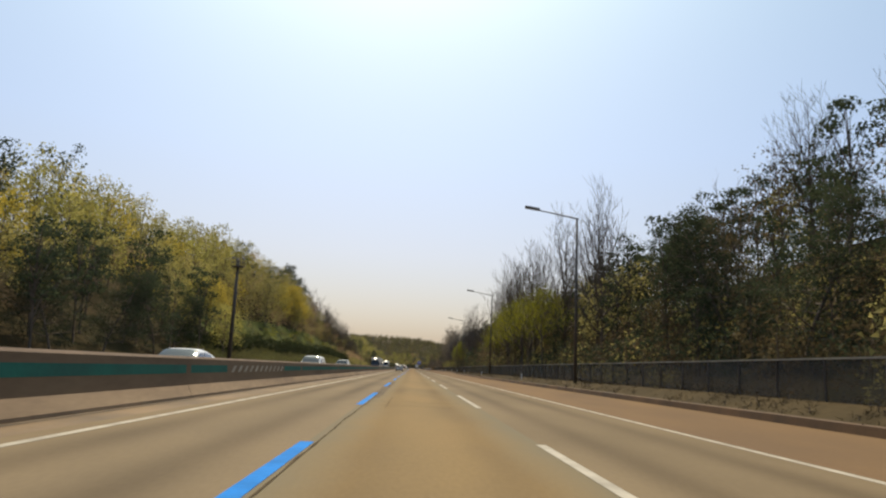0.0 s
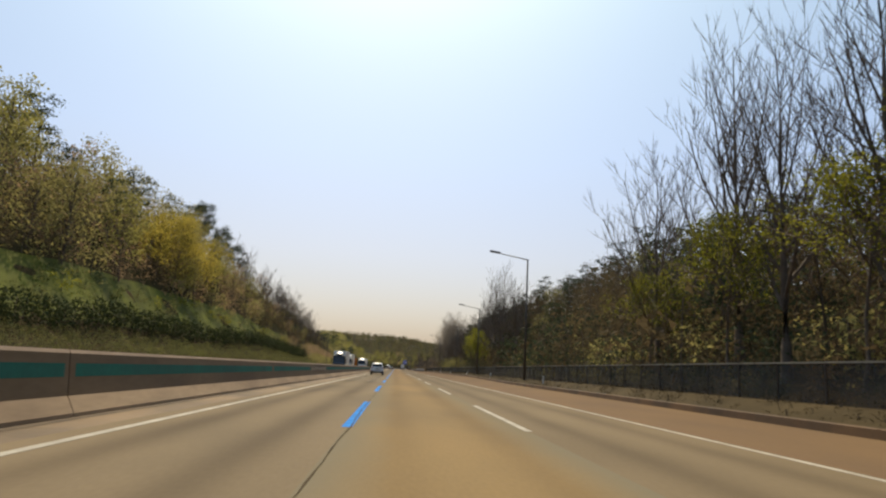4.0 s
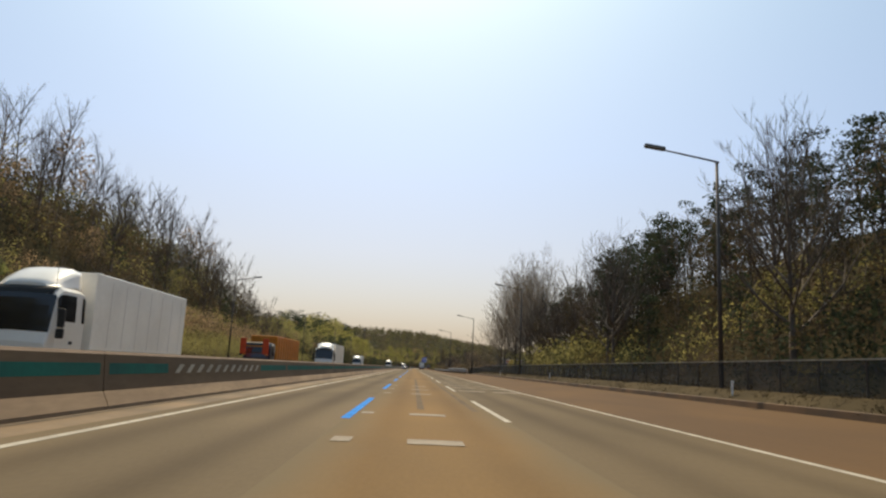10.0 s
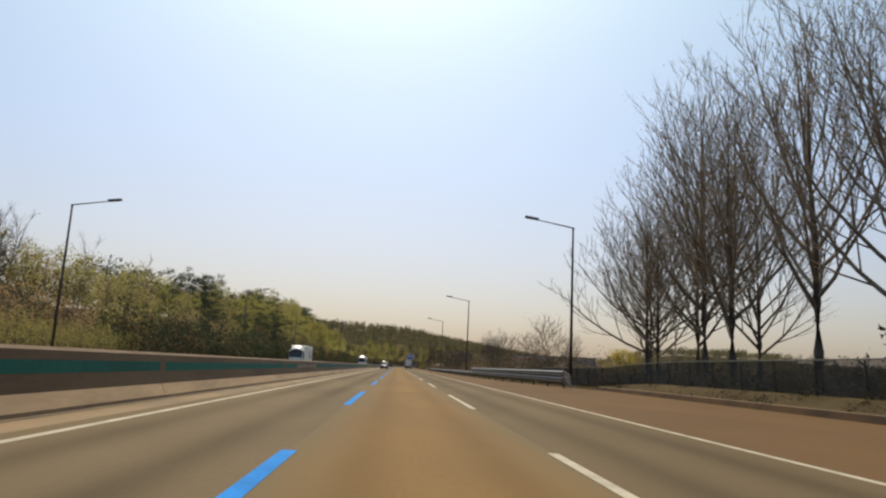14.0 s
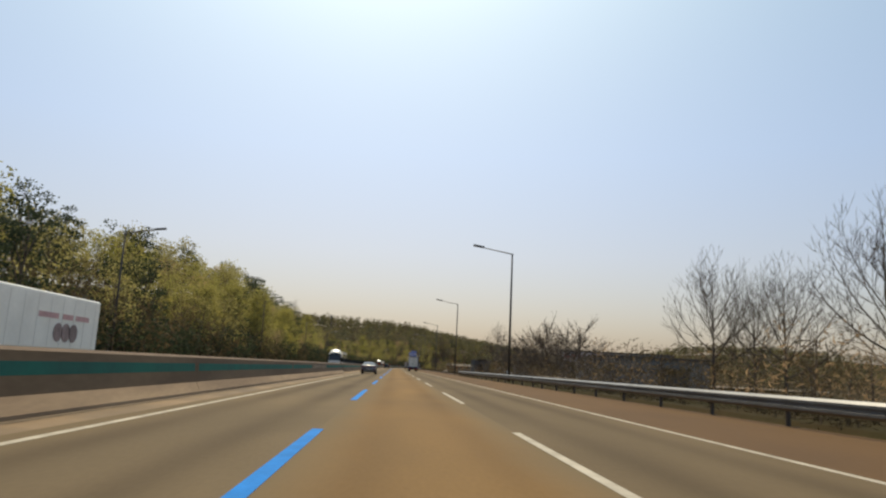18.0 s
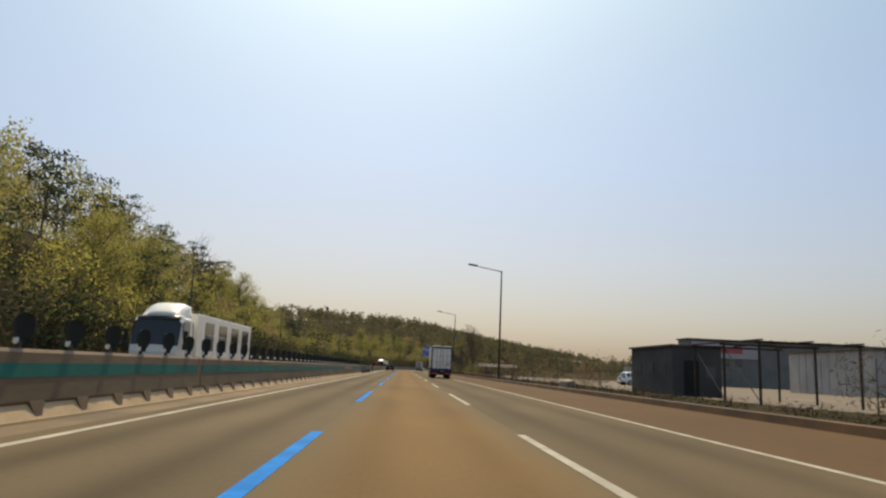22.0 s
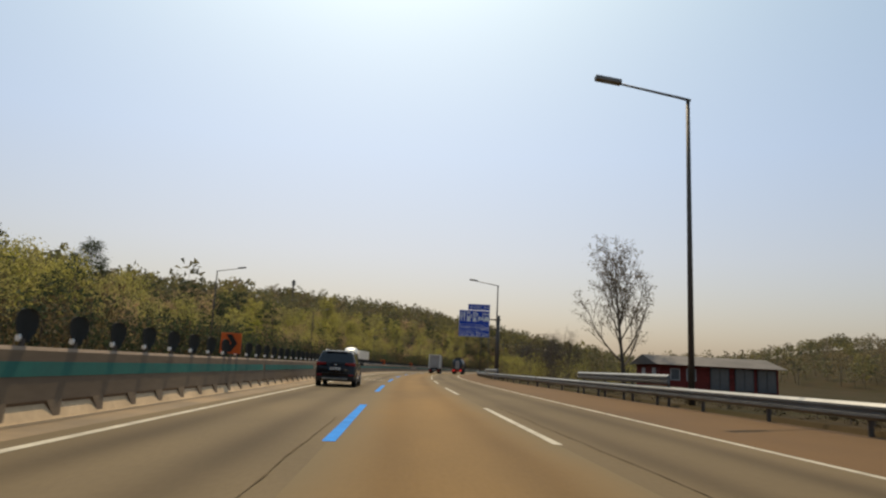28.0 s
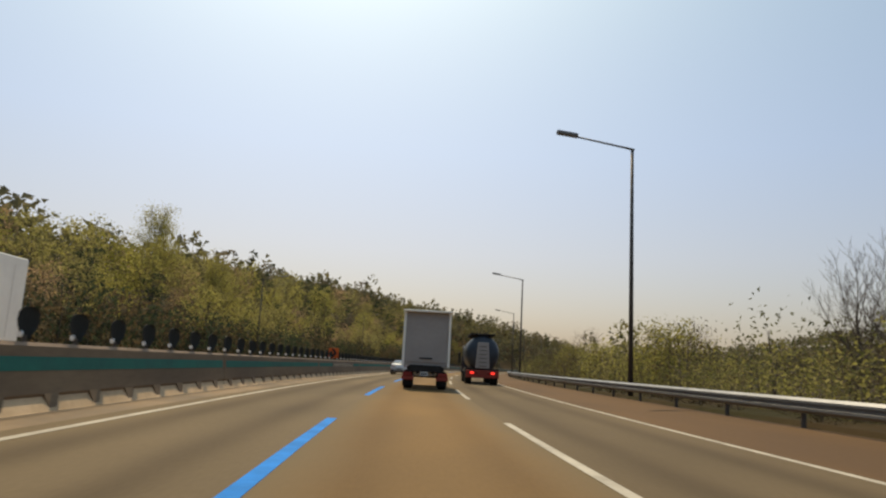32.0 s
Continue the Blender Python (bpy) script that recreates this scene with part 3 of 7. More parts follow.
def fan_tree(rng, height, width, limbs=12, fork=0.16, subs=7, lean=0.0, wave=0.02):
    """A bare tree whose limbs rise from the trunk to an egg-shaped crown: branches, twigs as (base, tip, width), and tips."""
    out, twigs, tips = [], [], []

    def bend(p, q, r, n):
        return [p.lerp(q, k / n).lerp(q.lerp(r, k / n), k / n) for k in range(n + 1)]

    def shoot(pts, r, level, first, n):
        for i in range(n):
            f = first + (1 - first) * (i + rng.random() * 0.9) / n
            a = min(f, 0.99) * (len(pts) - 1)
            j = int(a)
            p = pts[j].lerp(pts[j + 1], a - j)
            w = (pts[j + 1] - pts[j]).normalized()
            side = w.orthogonal().normalized()
            side.rotate(Matrix.Rotation(i * 2.4 + rng.random() * 1.5, 3, w))
            span = height * (0.0, 0.0, 0.17, 0.085, 0.042)[level] * (0.65 + 0.7 * rng.random()) * (1.2 - 0.5 * f)
            way = (w * 0.85 + side * 0.62 + Vector((0, 0, 0.16))).normalized()
            rise = (way + Vector((0, 0, 0.45))).normalized()
            if level == 4:
                twigs.append((p, p + rise * span, 0.016))
                continue
            line = bend(p, p + way * span * 0.5, p + way * span * 0.5 + rise * span * 0.5, 3 if level == 2 else 2)
            r1 = max(0.011, r * (1 - 0.7 * f) * 0.55)
            out.append((line, [r1 * (1 - 0.6 * k / (len(line) - 1)) for k in range(len(line))], level))
            shoot(line, r1, level + 1, 0.2, 4 if level == 2 else 3)
            if level == 3:
                tips.append((line[-1], rise))
                twigs.append((line[-1], line[-1] + rise * span * 0.5, 0.014))

    n = 8
    r0 = height * 0.0165
    trunk = [Vector((lean * height * k / n + rng.gauss(0, wave) * (k > 0), rng.gauss(0, wave) * k * 0.5, -0.3 + (height * 0.97 + 0.3) * k / n)) for k in range(n + 1)]
    rad = [r0 * (1.25 if k == 0 else (1 - 0.93 * (k / n) ** 0.8)) for k in range(n + 1)]
    out.append((trunk, rad, 0))
    shoot(trunk[5:], rad[5], 2, 0.0, 9)
    for i in range(limbs):
        u = (i + rng.random() * 0.7) / limbs
        f = fork + (0.6 - fork) * u
        a = f * n
        j = int(a)
        p = trunk[j].lerp(trunk[j + 1], a - j)
        az = i * 2.4 + rng.random() * 0.9
        rr = width * (1 - 0.6 * u) * (0.75 + 0.4 * rng.random())
        zt = height * (0.52 + 0.45 * u) * (0.93 + 0.12 * rng.random())
        side = Vector((math.cos(az), math.sin(az), 0))
        mid = p + side * rr * 0.62 + Vector((0, 0, (zt - p.z) * 0.36))
        end = Vector((p.x, p.y, 0)) + side * rr + Vector((0, 0, zt))
        line = bend(p, mid, end, 5)
        for q in line[1:]:
            q += Vector((rng.gauss(0, 0.05), rng.gauss(0, 0.05), 0))
        r1 = max(0.03, rad[j] * 0.52)
        out.append((line, [r1 * (1 - 0.72 * k / 5) for k in range(6)], 1))
        shoot(line, r1, 2, 0.22, subs)
    return out, twigs, tips


def slivers(twigs, rng):
    """Fine twigs: one slim face each."""
    verts, faces = [], []
    for p, q, w in twigs:
        u = (q - p).orthogonal().normalized()
        u.rotate(Matrix.Rotation(rng.random() * 6.3, 3, (q - p).normalized()))
        n = len(verts)
        verts += [p - u * w, p + u * w, q]
        faces.append((n, n + 1, n + 2))
    return verts, faces


KINDS = {}


def tree_kind(key, label, seed, height, spread, levels, kids, upright, leafmat, count, reach, size, trunk_share=0.35, bark="bark", thin=0.03, flat=0.0, lean=0.0, category="tree"):
    rng = random.Random(seed)
    br, tips = skeleton_of(rng, height, spread, levels, kids, upright, trunk_share, lean=lean)
    big = [b for b in br if b[2] <= 0]
    rest = [b for b in br if b[2] > 0]
    trunk = mesh_of("trunk", *wood(big), M["bark"], smooth_all=True)
    branch = mesh_of("branchwork", *wood(rest, thin), M[bark])
    crown = None
    if count:
        crown = mesh_of("crown", *leaves(rng, tips, count, reach, size, flat), M[leafmat])
    KINDS[key] = (label, trunk, branch, crown, category)


tree_kind("spring_a", "leafing spring tree with yellow-green leaves", 1, 11, 0.36, 2, (16, 6), 0.35, "leaf_spring", 40, 0.5, 0.085, 0.25)
tree_kind("spring_b", "leafing spring tree with fresh green leaves", 2, 13, 0.33, 2, (18, 6), 0.4, "leaf_spring", 40, 0.55, 0.085, 0.25)
tree_kind("olive_a", "half-bare tree with olive buds", 3, 12, 0.34, 2, (18, 7), 0.45, "leaf_olive", 24, 0.45, 0.075, 0.25)
tree_kind("yellow_a", "yellow-green tree in young leaf", 6, 10, 0.42, 2, (18, 6), 0.25, "leaf_yellow", 44, 0.5, 0.085, 0.2)
tree_kind("pine_a", "dark green pine with flat crown clumps", 7, 13, 0.26, 2, (14, 5), 0.05, "leaf_dark", 50, 0.42, 0.09, 0.45, flat=0.6)
tree_kind("pine_b", "dark conifer with a dense crown", 8, 15, 0.3, 2, (26, 5), -0.1, "leaf_dark", 44, 0.5, 0.1, 0.12, flat=0.4)


def bare_kind(key, label, seed, height, width, limbs, fork, leafmat=None, count=0, reach=0.25, size=0.04, bark="bark", lean=0.0, subs=7):
    rng = random.Random(seed)
    br, twigs, tips = fan_tree(rng, height, width, limbs, fork, subs, lean)
    trunk = mesh_of("trunk", *wood([b for b in br if b[2] == 0]), M["bark"], smooth_all=True)
    v, f = wood([b for b in br if b[2] > 0], 0.011)
    v2, f2 = slivers(twigs, rng)
    branch = mesh_of("branchwork", v + v2, f + [tuple(k + len(v) for k in q) for q in f2], M[bark])
    crown = mesh_of("crown", *leaves(rng, tips, count, reach, size), M[leafmat]) if count else None
    KINDS[key] = (label, trunk, branch, crown, "tree")


bare_kind("bare_a", "tall bare tree with rising grey-brown branches", 9, 17, 3.6, 11, 0.2)
bare_kind("bare_b", "tall bare tree with a broad fan of twigs", 10, 15, 5.0, 13, 0.17)
bare_kind("bare_d", "broad old bare tree with thick crooked limbs", 31, 13, 6.4, 15, 0.2, subs=8)
bare_kind("bare_c", "tall leafless tree with a rounded crown of fine pale twigs", 14, 17, 4.9, 17, 0.2, "bud", 4, 0.24, 0.045, bark="bark_pale", subs=8)
tree_kind("bright_a", "young tree in bright yellow-green leaf", 11, 11, 0.34, 2, (18, 6), 0.55, "leaf_bright", 36, 0.42, 0.075, 0.25)
tree_kind("bright_b", "young roadside tree with dark trunk and wide yellow-green crown", 16, 9.5, 0.5, 2, (14, 6), 0.3, "leaf_bright", 26, 0.42, 0.085, 0.42)
tree_kind("scrub_a", "leafless brown roadside scrub", 12, 4.2, 0.5, 2, (14, 6), 0.5, "leaf_brown", 5, 0.25, 0.03, 0.05, thin=0.012, category="shrub")
tree_kind("scrub_b", "green roadside shrub in young leaf", 13, 3.4, 0.55, 2, (14, 5), 0.3, "leaf_spring", 20, 0.3, 0.06, 0.05, thin=0.012, category="shrub")
TREE_RNG = random.Random(77)


def plant(key, s, d, scale=1.0, group="woodland trees", z=None, rz=None):
    label, trunk, branch, crown, category = KINDS[key]
    p = at(s, d, land(s, d) - 0.05 if z is None else z)
    ob = thing("shrub" if category == "shrub" else "tree", label, category, group, pose(p.x, p.y, p.z, 0, 0, TREE_RNG.random() * 360 if rz is None else rz) @ Matrix.Diagonal((scale, scale, scale * (0.9 + 0.2 * TREE_RNG.random()), 1)))
    part("trunk", trunk, None, ob)
    part("branchwork", branch, None, ob)
    if crown:
        part("crown", crown, None, ob)
    return ob


# ---- woodland: many small trees of a slope, joined ----
def stick(V, F, K, a, b, r0, r1):
    n = len(V)
    w = (b - a) / (np.linalg.norm(b - a) + 1e-9)
    u = np.cross(w, [0.3, 0.9, 0.1])
    u /= np.linalg.norm(u)
    v = np.cross(w, u)
    for p, r in ((a, r0), (b, r1)):
        for k in range(3):
            V.append(p + r * (u * math.cos(k * 2.094) + v * math.sin(k * 2.094)))
    for k in range(3):
        F.append((n + k, n + (k + 1) % 3, n + 3 + (k + 1) % 3))
        F.append((n + k, n + 3 + (k + 1) % 3, n + 3 + k))
        K.extend((0, 0))


def light_tree(seed, height, radius, clumps, per, size, low=0.3, limbs=5, slim=1.0, squash=0.8, wide=0.5):
    """Vertices, triangles and a flag for wood or leaf, of a small cheap tree: loose clumps of leaves that run into one another."""
    rng = np.random.RandomState(seed)
    V, F, K = [], [], []
    top = np.array([rng.normal(0, 0.04), rng.normal(0, 0.04), 0.9]) * height
    stick(V, F, K, np.array([0, 0, -0.5 if height > 3 else -0.1]), top, height * 0.013, 0.02)
    for c in range(clumps):
        f = low + (1 - low) * (c + rng.rand()) / clumps
        a = c * 2.4 + rng.rand()
        rr = radius * math.sqrt(max(0.05, 1 - ((f - 0.55) / 0.62) ** 2)) * (0.35 + 0.5 * rng.rand())
        ctr = np.array([rr * math.cos(a), rr * math.sin(a), f * height])
        if limbs and c % max(1, clumps // (limbs + 8)) == 0:
            stick(V, F, K, top * max(0.2, f - 0.22), ctr, 0.0065 * height, 0.002 * height)
        big = radius * wide * (0.75 + 0.5 * rng.rand()) * np.array([1, 1, squash])
        for _ in range(per):
            o = rng.normal(0, 1, 3)
            o[2] += 0.25
            o /= np.linalg.norm(o)
            nrm = o + rng.normal(0, 0.8, 3)
            nrm /= np.linalg.norm(nrm)
            u = np.cross(nrm, rng.normal(0, 1, 3))
            u /= np.linalg.norm(u) + 1e-9
            v = np.cross(nrm, u)
            s = size * (0.6 + 0.8 * rng.rand())
            p = ctr + o * big * (0.35 + 0.8 * rng.rand())
            n = len(V)
            V.extend([p - u * s - v * s * 0.5 * slim, p + v * s * 0.8 * slim, p + u * s - v * s * 0.4 * slim])
            F.append((n, n + 1, n + 2))
            K.append(1)
    return np.array(V), np.array(F), np.array(K)


def twig_tree(seed, height, radius, limbs=9, shoots=13, low=0.25, thick=1.0, buds=60, size=0.06):
    """A cheap bare tree: trunk, rising limbs and fine twigs of one slim face each, with a few buds."""
    rng = np.random.RandomState(seed)
    V, F, K = [], [], []

    def sliver(p, q, w):
        u = np.cross(q - p, rng.normal(0, 1, 3))
        u *= w / (np.linalg.norm(u) + 1e-9)
        n = len(V)
        V.extend([p - u, p + u, q])
        F.append((n, n + 1, n + 2))
        K.append(0)
    bend = rng.normal(0, 0.05, 2) * height
    top = np.array([bend[0], bend[1], height * 0.95])
    stick(V, F, K, np.array([0, 0, -0.4]), top, height * 0.012 * thick, 0.012)
    ends = []
    for i in range(limbs):
        f = low + (0.85 - low) * (i + rng.rand()) / limbs
        a = i * 2.4 + rng.rand()
        p = top * f
        out = np.array([math.cos(a), math.sin(a), 0])
        q = p + out * radius * (1.05 - 0.7 * f) * (0.7 + 0.6 * rng.rand()) + np.array([0, 0, height * (0.16 + 0.2 * rng.rand())])
        stick(V, F, K, p, q, height * 0.005 * thick, 0.012)
        for _ in range(shoots):
            g = 0.25 + 0.75 * rng.rand()
            b = p + (q - p) * g
            w = (q - p) / np.linalg.norm(q - p) * 0.8 + rng.normal(0, 0.42, 3) + np.array([0, 0, 0.35])
            w /= np.linalg.norm(w)
            e = b + w * height * (0.07 + 0.08 * rng.rand())
            sliver(b, e, 0.021 * thick)
            for _ in range(3):
                h = b + (e - b) * (0.3 + 0.65 * rng.rand())
                x = w * 0.8 + rng.normal(0, 0.5, 3) + np.array([0, 0, 0.25])
                x *= height * (0.03 + 0.04 * rng.rand()) / np.linalg.norm(x)
                sliver(h, h + x, 0.013 * thick)
                ends.append(h + x)
    for k in range(buds):
        p = ends[rng.randint(len(ends))] + rng.normal(0, 0.12, 3)
        u, v = rng.normal(0, size, 3), rng.normal(0, size, 3)
        n = len(V)
        V.extend([p, p + u, p + v])
        F.append((n, n + 1, n + 2))
        K.append(1)
    return np.array(V), np.array(F), np.array(K)


LIGHT = {
    "spring": ([light_tree(21 + i, 9, 2.9, 15, 66, 0.155) for i in range(3)], "leaf_spring"),
    "olive": ([light_tree(31 + i, 9, 2.8, 15, 62, 0.145) for i in range(3)], "leaf_olive"),
    "brown": ([light_tree(41 + i, 8, 2.8, 15, 56, 0.13, limbs=8) for i in range(3)], "leaf_brown"),
    "twig": ([twig_tree(46 + i, 10, 3.0) for i in range(4)], "leaf_brown"),
    "pine": ([light_tree(51 + i, 10.5, 2.3, 11, 76, 0.15, 0.42, squash=0.45, wide=0.5) for i in range(3)], "leaf_dark"),
    "yellow": ([light_tree(61 + i, 8, 2.9, 15, 66, 0.155) for i in range(2)], "leaf_yellow"),
    "bright": ([light_tree(66 + i, 8, 2.6, 14, 50, 0.115) for i in range(2)], "leaf_bright"),
    "far_a": ([light_tree(101 + i, 9, 3.0, 7, 11, 0.52, limbs=0) for i in range(3)], "leaf_far"),
    "far_b": ([light_tree(105 + i, 9, 3.0, 7, 11, 0.52, limbs=0) for i in range(3)], "leaf_far_b"),
    "far_c": ([light_tree(109 + i, 9, 2.9, 7, 11, 0.5, limbs=0) for i in range(3)], "leaf_far_c"),
    "bush": ([light_tree(71 + i, 1.5, 1.1, 6, 26, 0.09, 0.1, 2) for i in range(2)], "leaf_bright"),
    "dark_bush": ([light_tree(75 + i, 1.5, 1.2, 7, 28, 0.1, 0.05, 2) for i in range(2)], "hedge"),
    "dry_bush": ([light_tree(81 + i, 2.0, 1.5, 9, 30, 0.11, 0.1, 8, 0.25) for i in range(2)], "leaf_brown"),
    "dry_twig": ([twig_tree(83 + i, 2.6, 1.5, 10, 11, 0.03, 0.42, 20, 0.035) for i in range(3)], "leaf_brown"),
    "olive_bush": ([light_tree(85 + i, 2.2, 1.5, 9, 34, 0.075, 0.1, 8, 0.7) for i in range(2)], "leaf_olive"),
    "grass": ([light_tree(91 + i, 0.28, 0.45, 4, 12, 0.08, 0.1, 0, 0.2) for i in range(2)], "verge"),
}
for _k, _m in (("spring", "leaf_spring"), ("olive", "leaf_olive"), ("brown", "leaf_brown"), ("yellow", "leaf_yellow"), ("pine", "leaf_dark"), ("bright", "leaf_spring")):
    LIGHT[_k + "_behind"] = ([light_tree(201 + len(_k) * 3 + i, 10.0 if _k == "pine" else 9, 2.8, 11, 44, 0.18, squash=0.5 if _k == "pine" else 0.8) for i in range(2)], _m)
LIGHT["twig_behind"] = LIGHT["twig"]
LIGHT["cover"] = ([light_tree(151 + i, 1.0, 1.1, 5, 26, 0.085, 0.1, 0) for i in range(2)], "cover")
LIGHT["lawn_tuft"] = ([light_tree(155 + i, 0.3, 0.7, 4, 10, 0.06, 0.1, 0) for i in range(2)], "lawn")
LIGHT["scrub_green"] = ([light_tree(161 + i, 2.2, 1.6, 9, 34, 0.075, 0.1, 8, 0.8) for i in range(2)], "leaf_spring")
LIGHT["dusk"] = ([light_tree(141 + i, 8.5, 2.7, 15, 56, 0.13, limbs=10) for i in range(3)], "leaf_dusk")
for _k, _m in (("dusk", "leaf_dusk"), ("olive", "leaf_olive"), ("brown", "leaf_brown"), ("dark", "leaf_dark")):
    LIGHT[_k + "_brush"] = ([light_tree(171 + len(_k) * 3 + i, 2.4, 2.1, 7, 26, 0.15, 0.05, 0, 0.7) for i in range(3)], _m)
LIGHT["dusk_scrub"] = ([light_tree(191 + i, 2.3, 1.9, 10, 44, 0.075, 0.05, 9, 0.6) for i in range(3)], "leaf_dusk")
LIGHT["green_scrub"] = ([light_tree(195 + i, 2.3, 1.9, 10, 44, 0.075, 0.05, 9, 0.7) for i in range(3)], "cover")
LIGHT["dusk_bush"] = ([light_tree(145 + i, 2.0, 1.5, 9, 30, 0.11, 0.1, 8, 0.3) for i in range(2)], "leaf_dusk")
LEAVES = ["verge", "cover", "lawn", "leaf_far", "leaf_far_b", "leaf_far_c", "leaf_dusk", "leaf_spring", "leaf_olive", "leaf_brown", "leaf_dark", "leaf_yellow", "leaf_bright", "hedge"]


def woodland(name, label, category, spots):
    """spots: (kind, s, d, scale). One joined mesh."""
    Vs, Fs, Ms = [], [], []
    base = 0
    rng = np.random.RandomState(len(spots))
    for kind, s, d, scale in spots:
        shapes, mat = LIGHT[kind]
        V, F, K = shapes[rng.randint(len(shapes))]
        a = rng.rand() * 6.28
        R = np.array([[math.cos(a), -math.sin(a), 0], [math.sin(a), math.cos(a), 0], [0, 0, 1]])
        sc = scale * np.array([1, 1, 0.85 + 0.3 * rng.rand()])
        Vs.append((V * sc) @ R.T + np.array(at(s, d, land(s, d) - 0.1)))
        Fs.append(F + base)
        Ms.append(np.where(K > 0, LEAVES.index(mat) + 1, 0))
        base += len(V)
    V, F, Mi = np.concatenate(Vs), np.concatenate(Fs), np.concatenate(Ms)
    me = bpy.data.meshes.new(name)
    me.vertices.add(len(V))
    me.vertices.foreach_set("co", V.astype(np.float32).ravel())
    me.loops.add(F.size)
    me.loops.foreach_set("vertex_index", F.astype(np.int32).ravel())
    me.polygons.add(len(F))
    me.polygons.foreach_set("loop_start", np.arange(0, F.size, 3, dtype=np.int32))
    me.polygons.foreach_set("loop_total", np.full(len(F), 3, dtype=np.int32))
    me.materials.append(M["bark"])
    for k in LEAVES:
        me.materials.append(M[k])
    me.polygons.foreach_set("material_index", Mi.astype(np.int32))
    me.update(calc_edges=True)
    me.validate()
    return tagged(new(name, me), label, category, kind="stuff")


def pick(rng, opts):
    r = rng.random() * sum(p for _, p in opts)
    for k, p in opts:
        r -= p
        if r < 0:
            return k
    return opts[0][0]


def left_opts(s, d):
    if s < 45:
        return [("pine", .75), ("olive", .2), ("yellow", .05)] if d > -33 else [("pine", .15), ("spring", .4), ("olive", .35), ("yellow", .15)]
    if s < 120:
        return [("pine", .06), ("spring", .3), ("olive", .42), ("yellow", .22)]
    if s < 200:
        return [("pine", .12), ("spring", .12), ("olive", .4), ("brown", .22), ("yellow", .16)]
    if s < 345:
        return [("twig", .75), ("dusk", .2), ("olive", .05)] if d > -36 and s > 255 else [("twig", .3), ("brown", .15), ("olive", .2), ("dusk", .35)] if d > -36 else [("twig", .92), ("olive", .05), ("brown", .03)]
    if s < 380:
        return [("twig", .35), ("olive", .4), ("brown", .25)]
    if s < 470:
        return [("pine", .42), ("spring", .1), ("olive", .34), ("dusk", .14)]
    if s < 660:
        return [("pine", .15), ("spring", .38), ("olive", .38), ("brown", .14)]
    return [("pine", .2), ("spring", .34), ("olive", .35), ("brown", .2), ("bright", .05)]


FR = random.Random(5)
spots = []
s = -14.0
while s < 1060:
    for d0 in (-26.0, -30.2, -34.6, -39.2, -44, -49.5, -56):
        d = d0 + FR.uniform(-1.9, 1.9)
        if 62 < s < 345 and d > (-32.4 if 66 < s < 236 else -28.5):
            continue
        if s > 700 and d < -47:
            continue
        kind = pick(FR, left_opts(s, d)).replace("dusk", "brown" if d0 < -40 else "dusk")
        spots.append((kind + ("_behind" if d0 < -40 else ""), s + FR.uniform(-2.2, 2.2), d, FR.uniform(0.72, 1.12) * (0.76 if 335 < s < 405 else 0.74 if 632 < s <= 690 else 0.8 if 690 < s < 735 else 0.9 if s > 690 else 1.0) * (0.78 if 285 < s < 345 and d > -36 else 0.62 if 200 < s < 345 and d > -36 else 0.85 if d > -32 else 1.0)))
    s += 4.7 if s < 720 else 6.5
s = 48.0
while s < 350:
    for d0 in (-34, -37, -40, -43.5, -47, -51, -56):
        spots.append((FR.choice(["olive_brush", "brown_brush", "dusk_brush"] if s < 215 else ["dusk_brush", "dusk_brush", "dark_brush", "olive_brush"]), s + FR.uniform(-1.2, 1.2), d0 + FR.uniform(-1.4, 1.4), FR.uniform(0.8, 1.4)))
    if s > 236:
        for d0 in (-28.5, -31):
            spots.append((FR.choice(["olive_brush", "dusk_brush", "dark_brush"]), s, d0 + FR.uniform(-1, 1), FR.uniform(0.6, 1.0)))
    s += 2.6
for a in range(-20, 1080, 110):
    sub = [t for t in spots if a <= t[1] < a + 110]
    if sub:
        woodland("woodland", "dense spring woodland covering the steep slope", "woodland", sub)
# green terraces and hedges below the wood
structure("slope_lawn", sweep("lawn", [((lambda a, d=d: d), (lambda a, d=d: land(a, d) + 0.12 + 0.1 * noise.noise((a * 0.4, d, 3)))) for d in (-28.3, -29.2, -30.2, -31.2, -32.2, -33.4)], 66, 240, 3, M["lawn"]), "bright green grass terrace on the slope", "grass")
spots = []
s = 40.0
while s < 345:
    for d, kind in ((-23.9, "cover"), (-24.9, "cover"), (-25.9, "cover"), (-26.8, "cover"), (-27.9, "dark_bush")):
        if FR.random() < 0.95:
            spots.append((kind if s < 250 else {"cover": "olive_bush"}.get(kind, "dry_bush"), s + FR.uniform(-0.5, 0.5), d + FR.uniform(-0.3, 0.3), FR.uniform(0.6, 0.9) if kind == "cover" else FR.uniform(1.2, 1.6)))
    if 66 < s < 240:
        for _ in range(3):
            spots.append(("lawn_tuft", s + FR.uniform(-0.7, 0.7), FR.uniform(-33, -28.4), FR.uniform(0.7, 1.3)))
        if FR.random() < 0.3:
            spots.append((FR.choice(["olive_bush", "cover", "bush"]), s, FR.uniform(-32.5, -29.5), FR.uniform(0.8, 1.3)))
    s += 1.3
s = 345.0
while s < 1000:
    for d in (-24.2, -25.8):
        spots.append((FR.choice(["dark_brush", "dark_brush", "dusk_brush"]), s + FR.uniform(-1, 1), d, FR.uniform(1.1, 1.75)))
    s += 2.4
woodland("hedge", "green terraced hedges and shrubs at the foot of the slope", "hedge", spots)
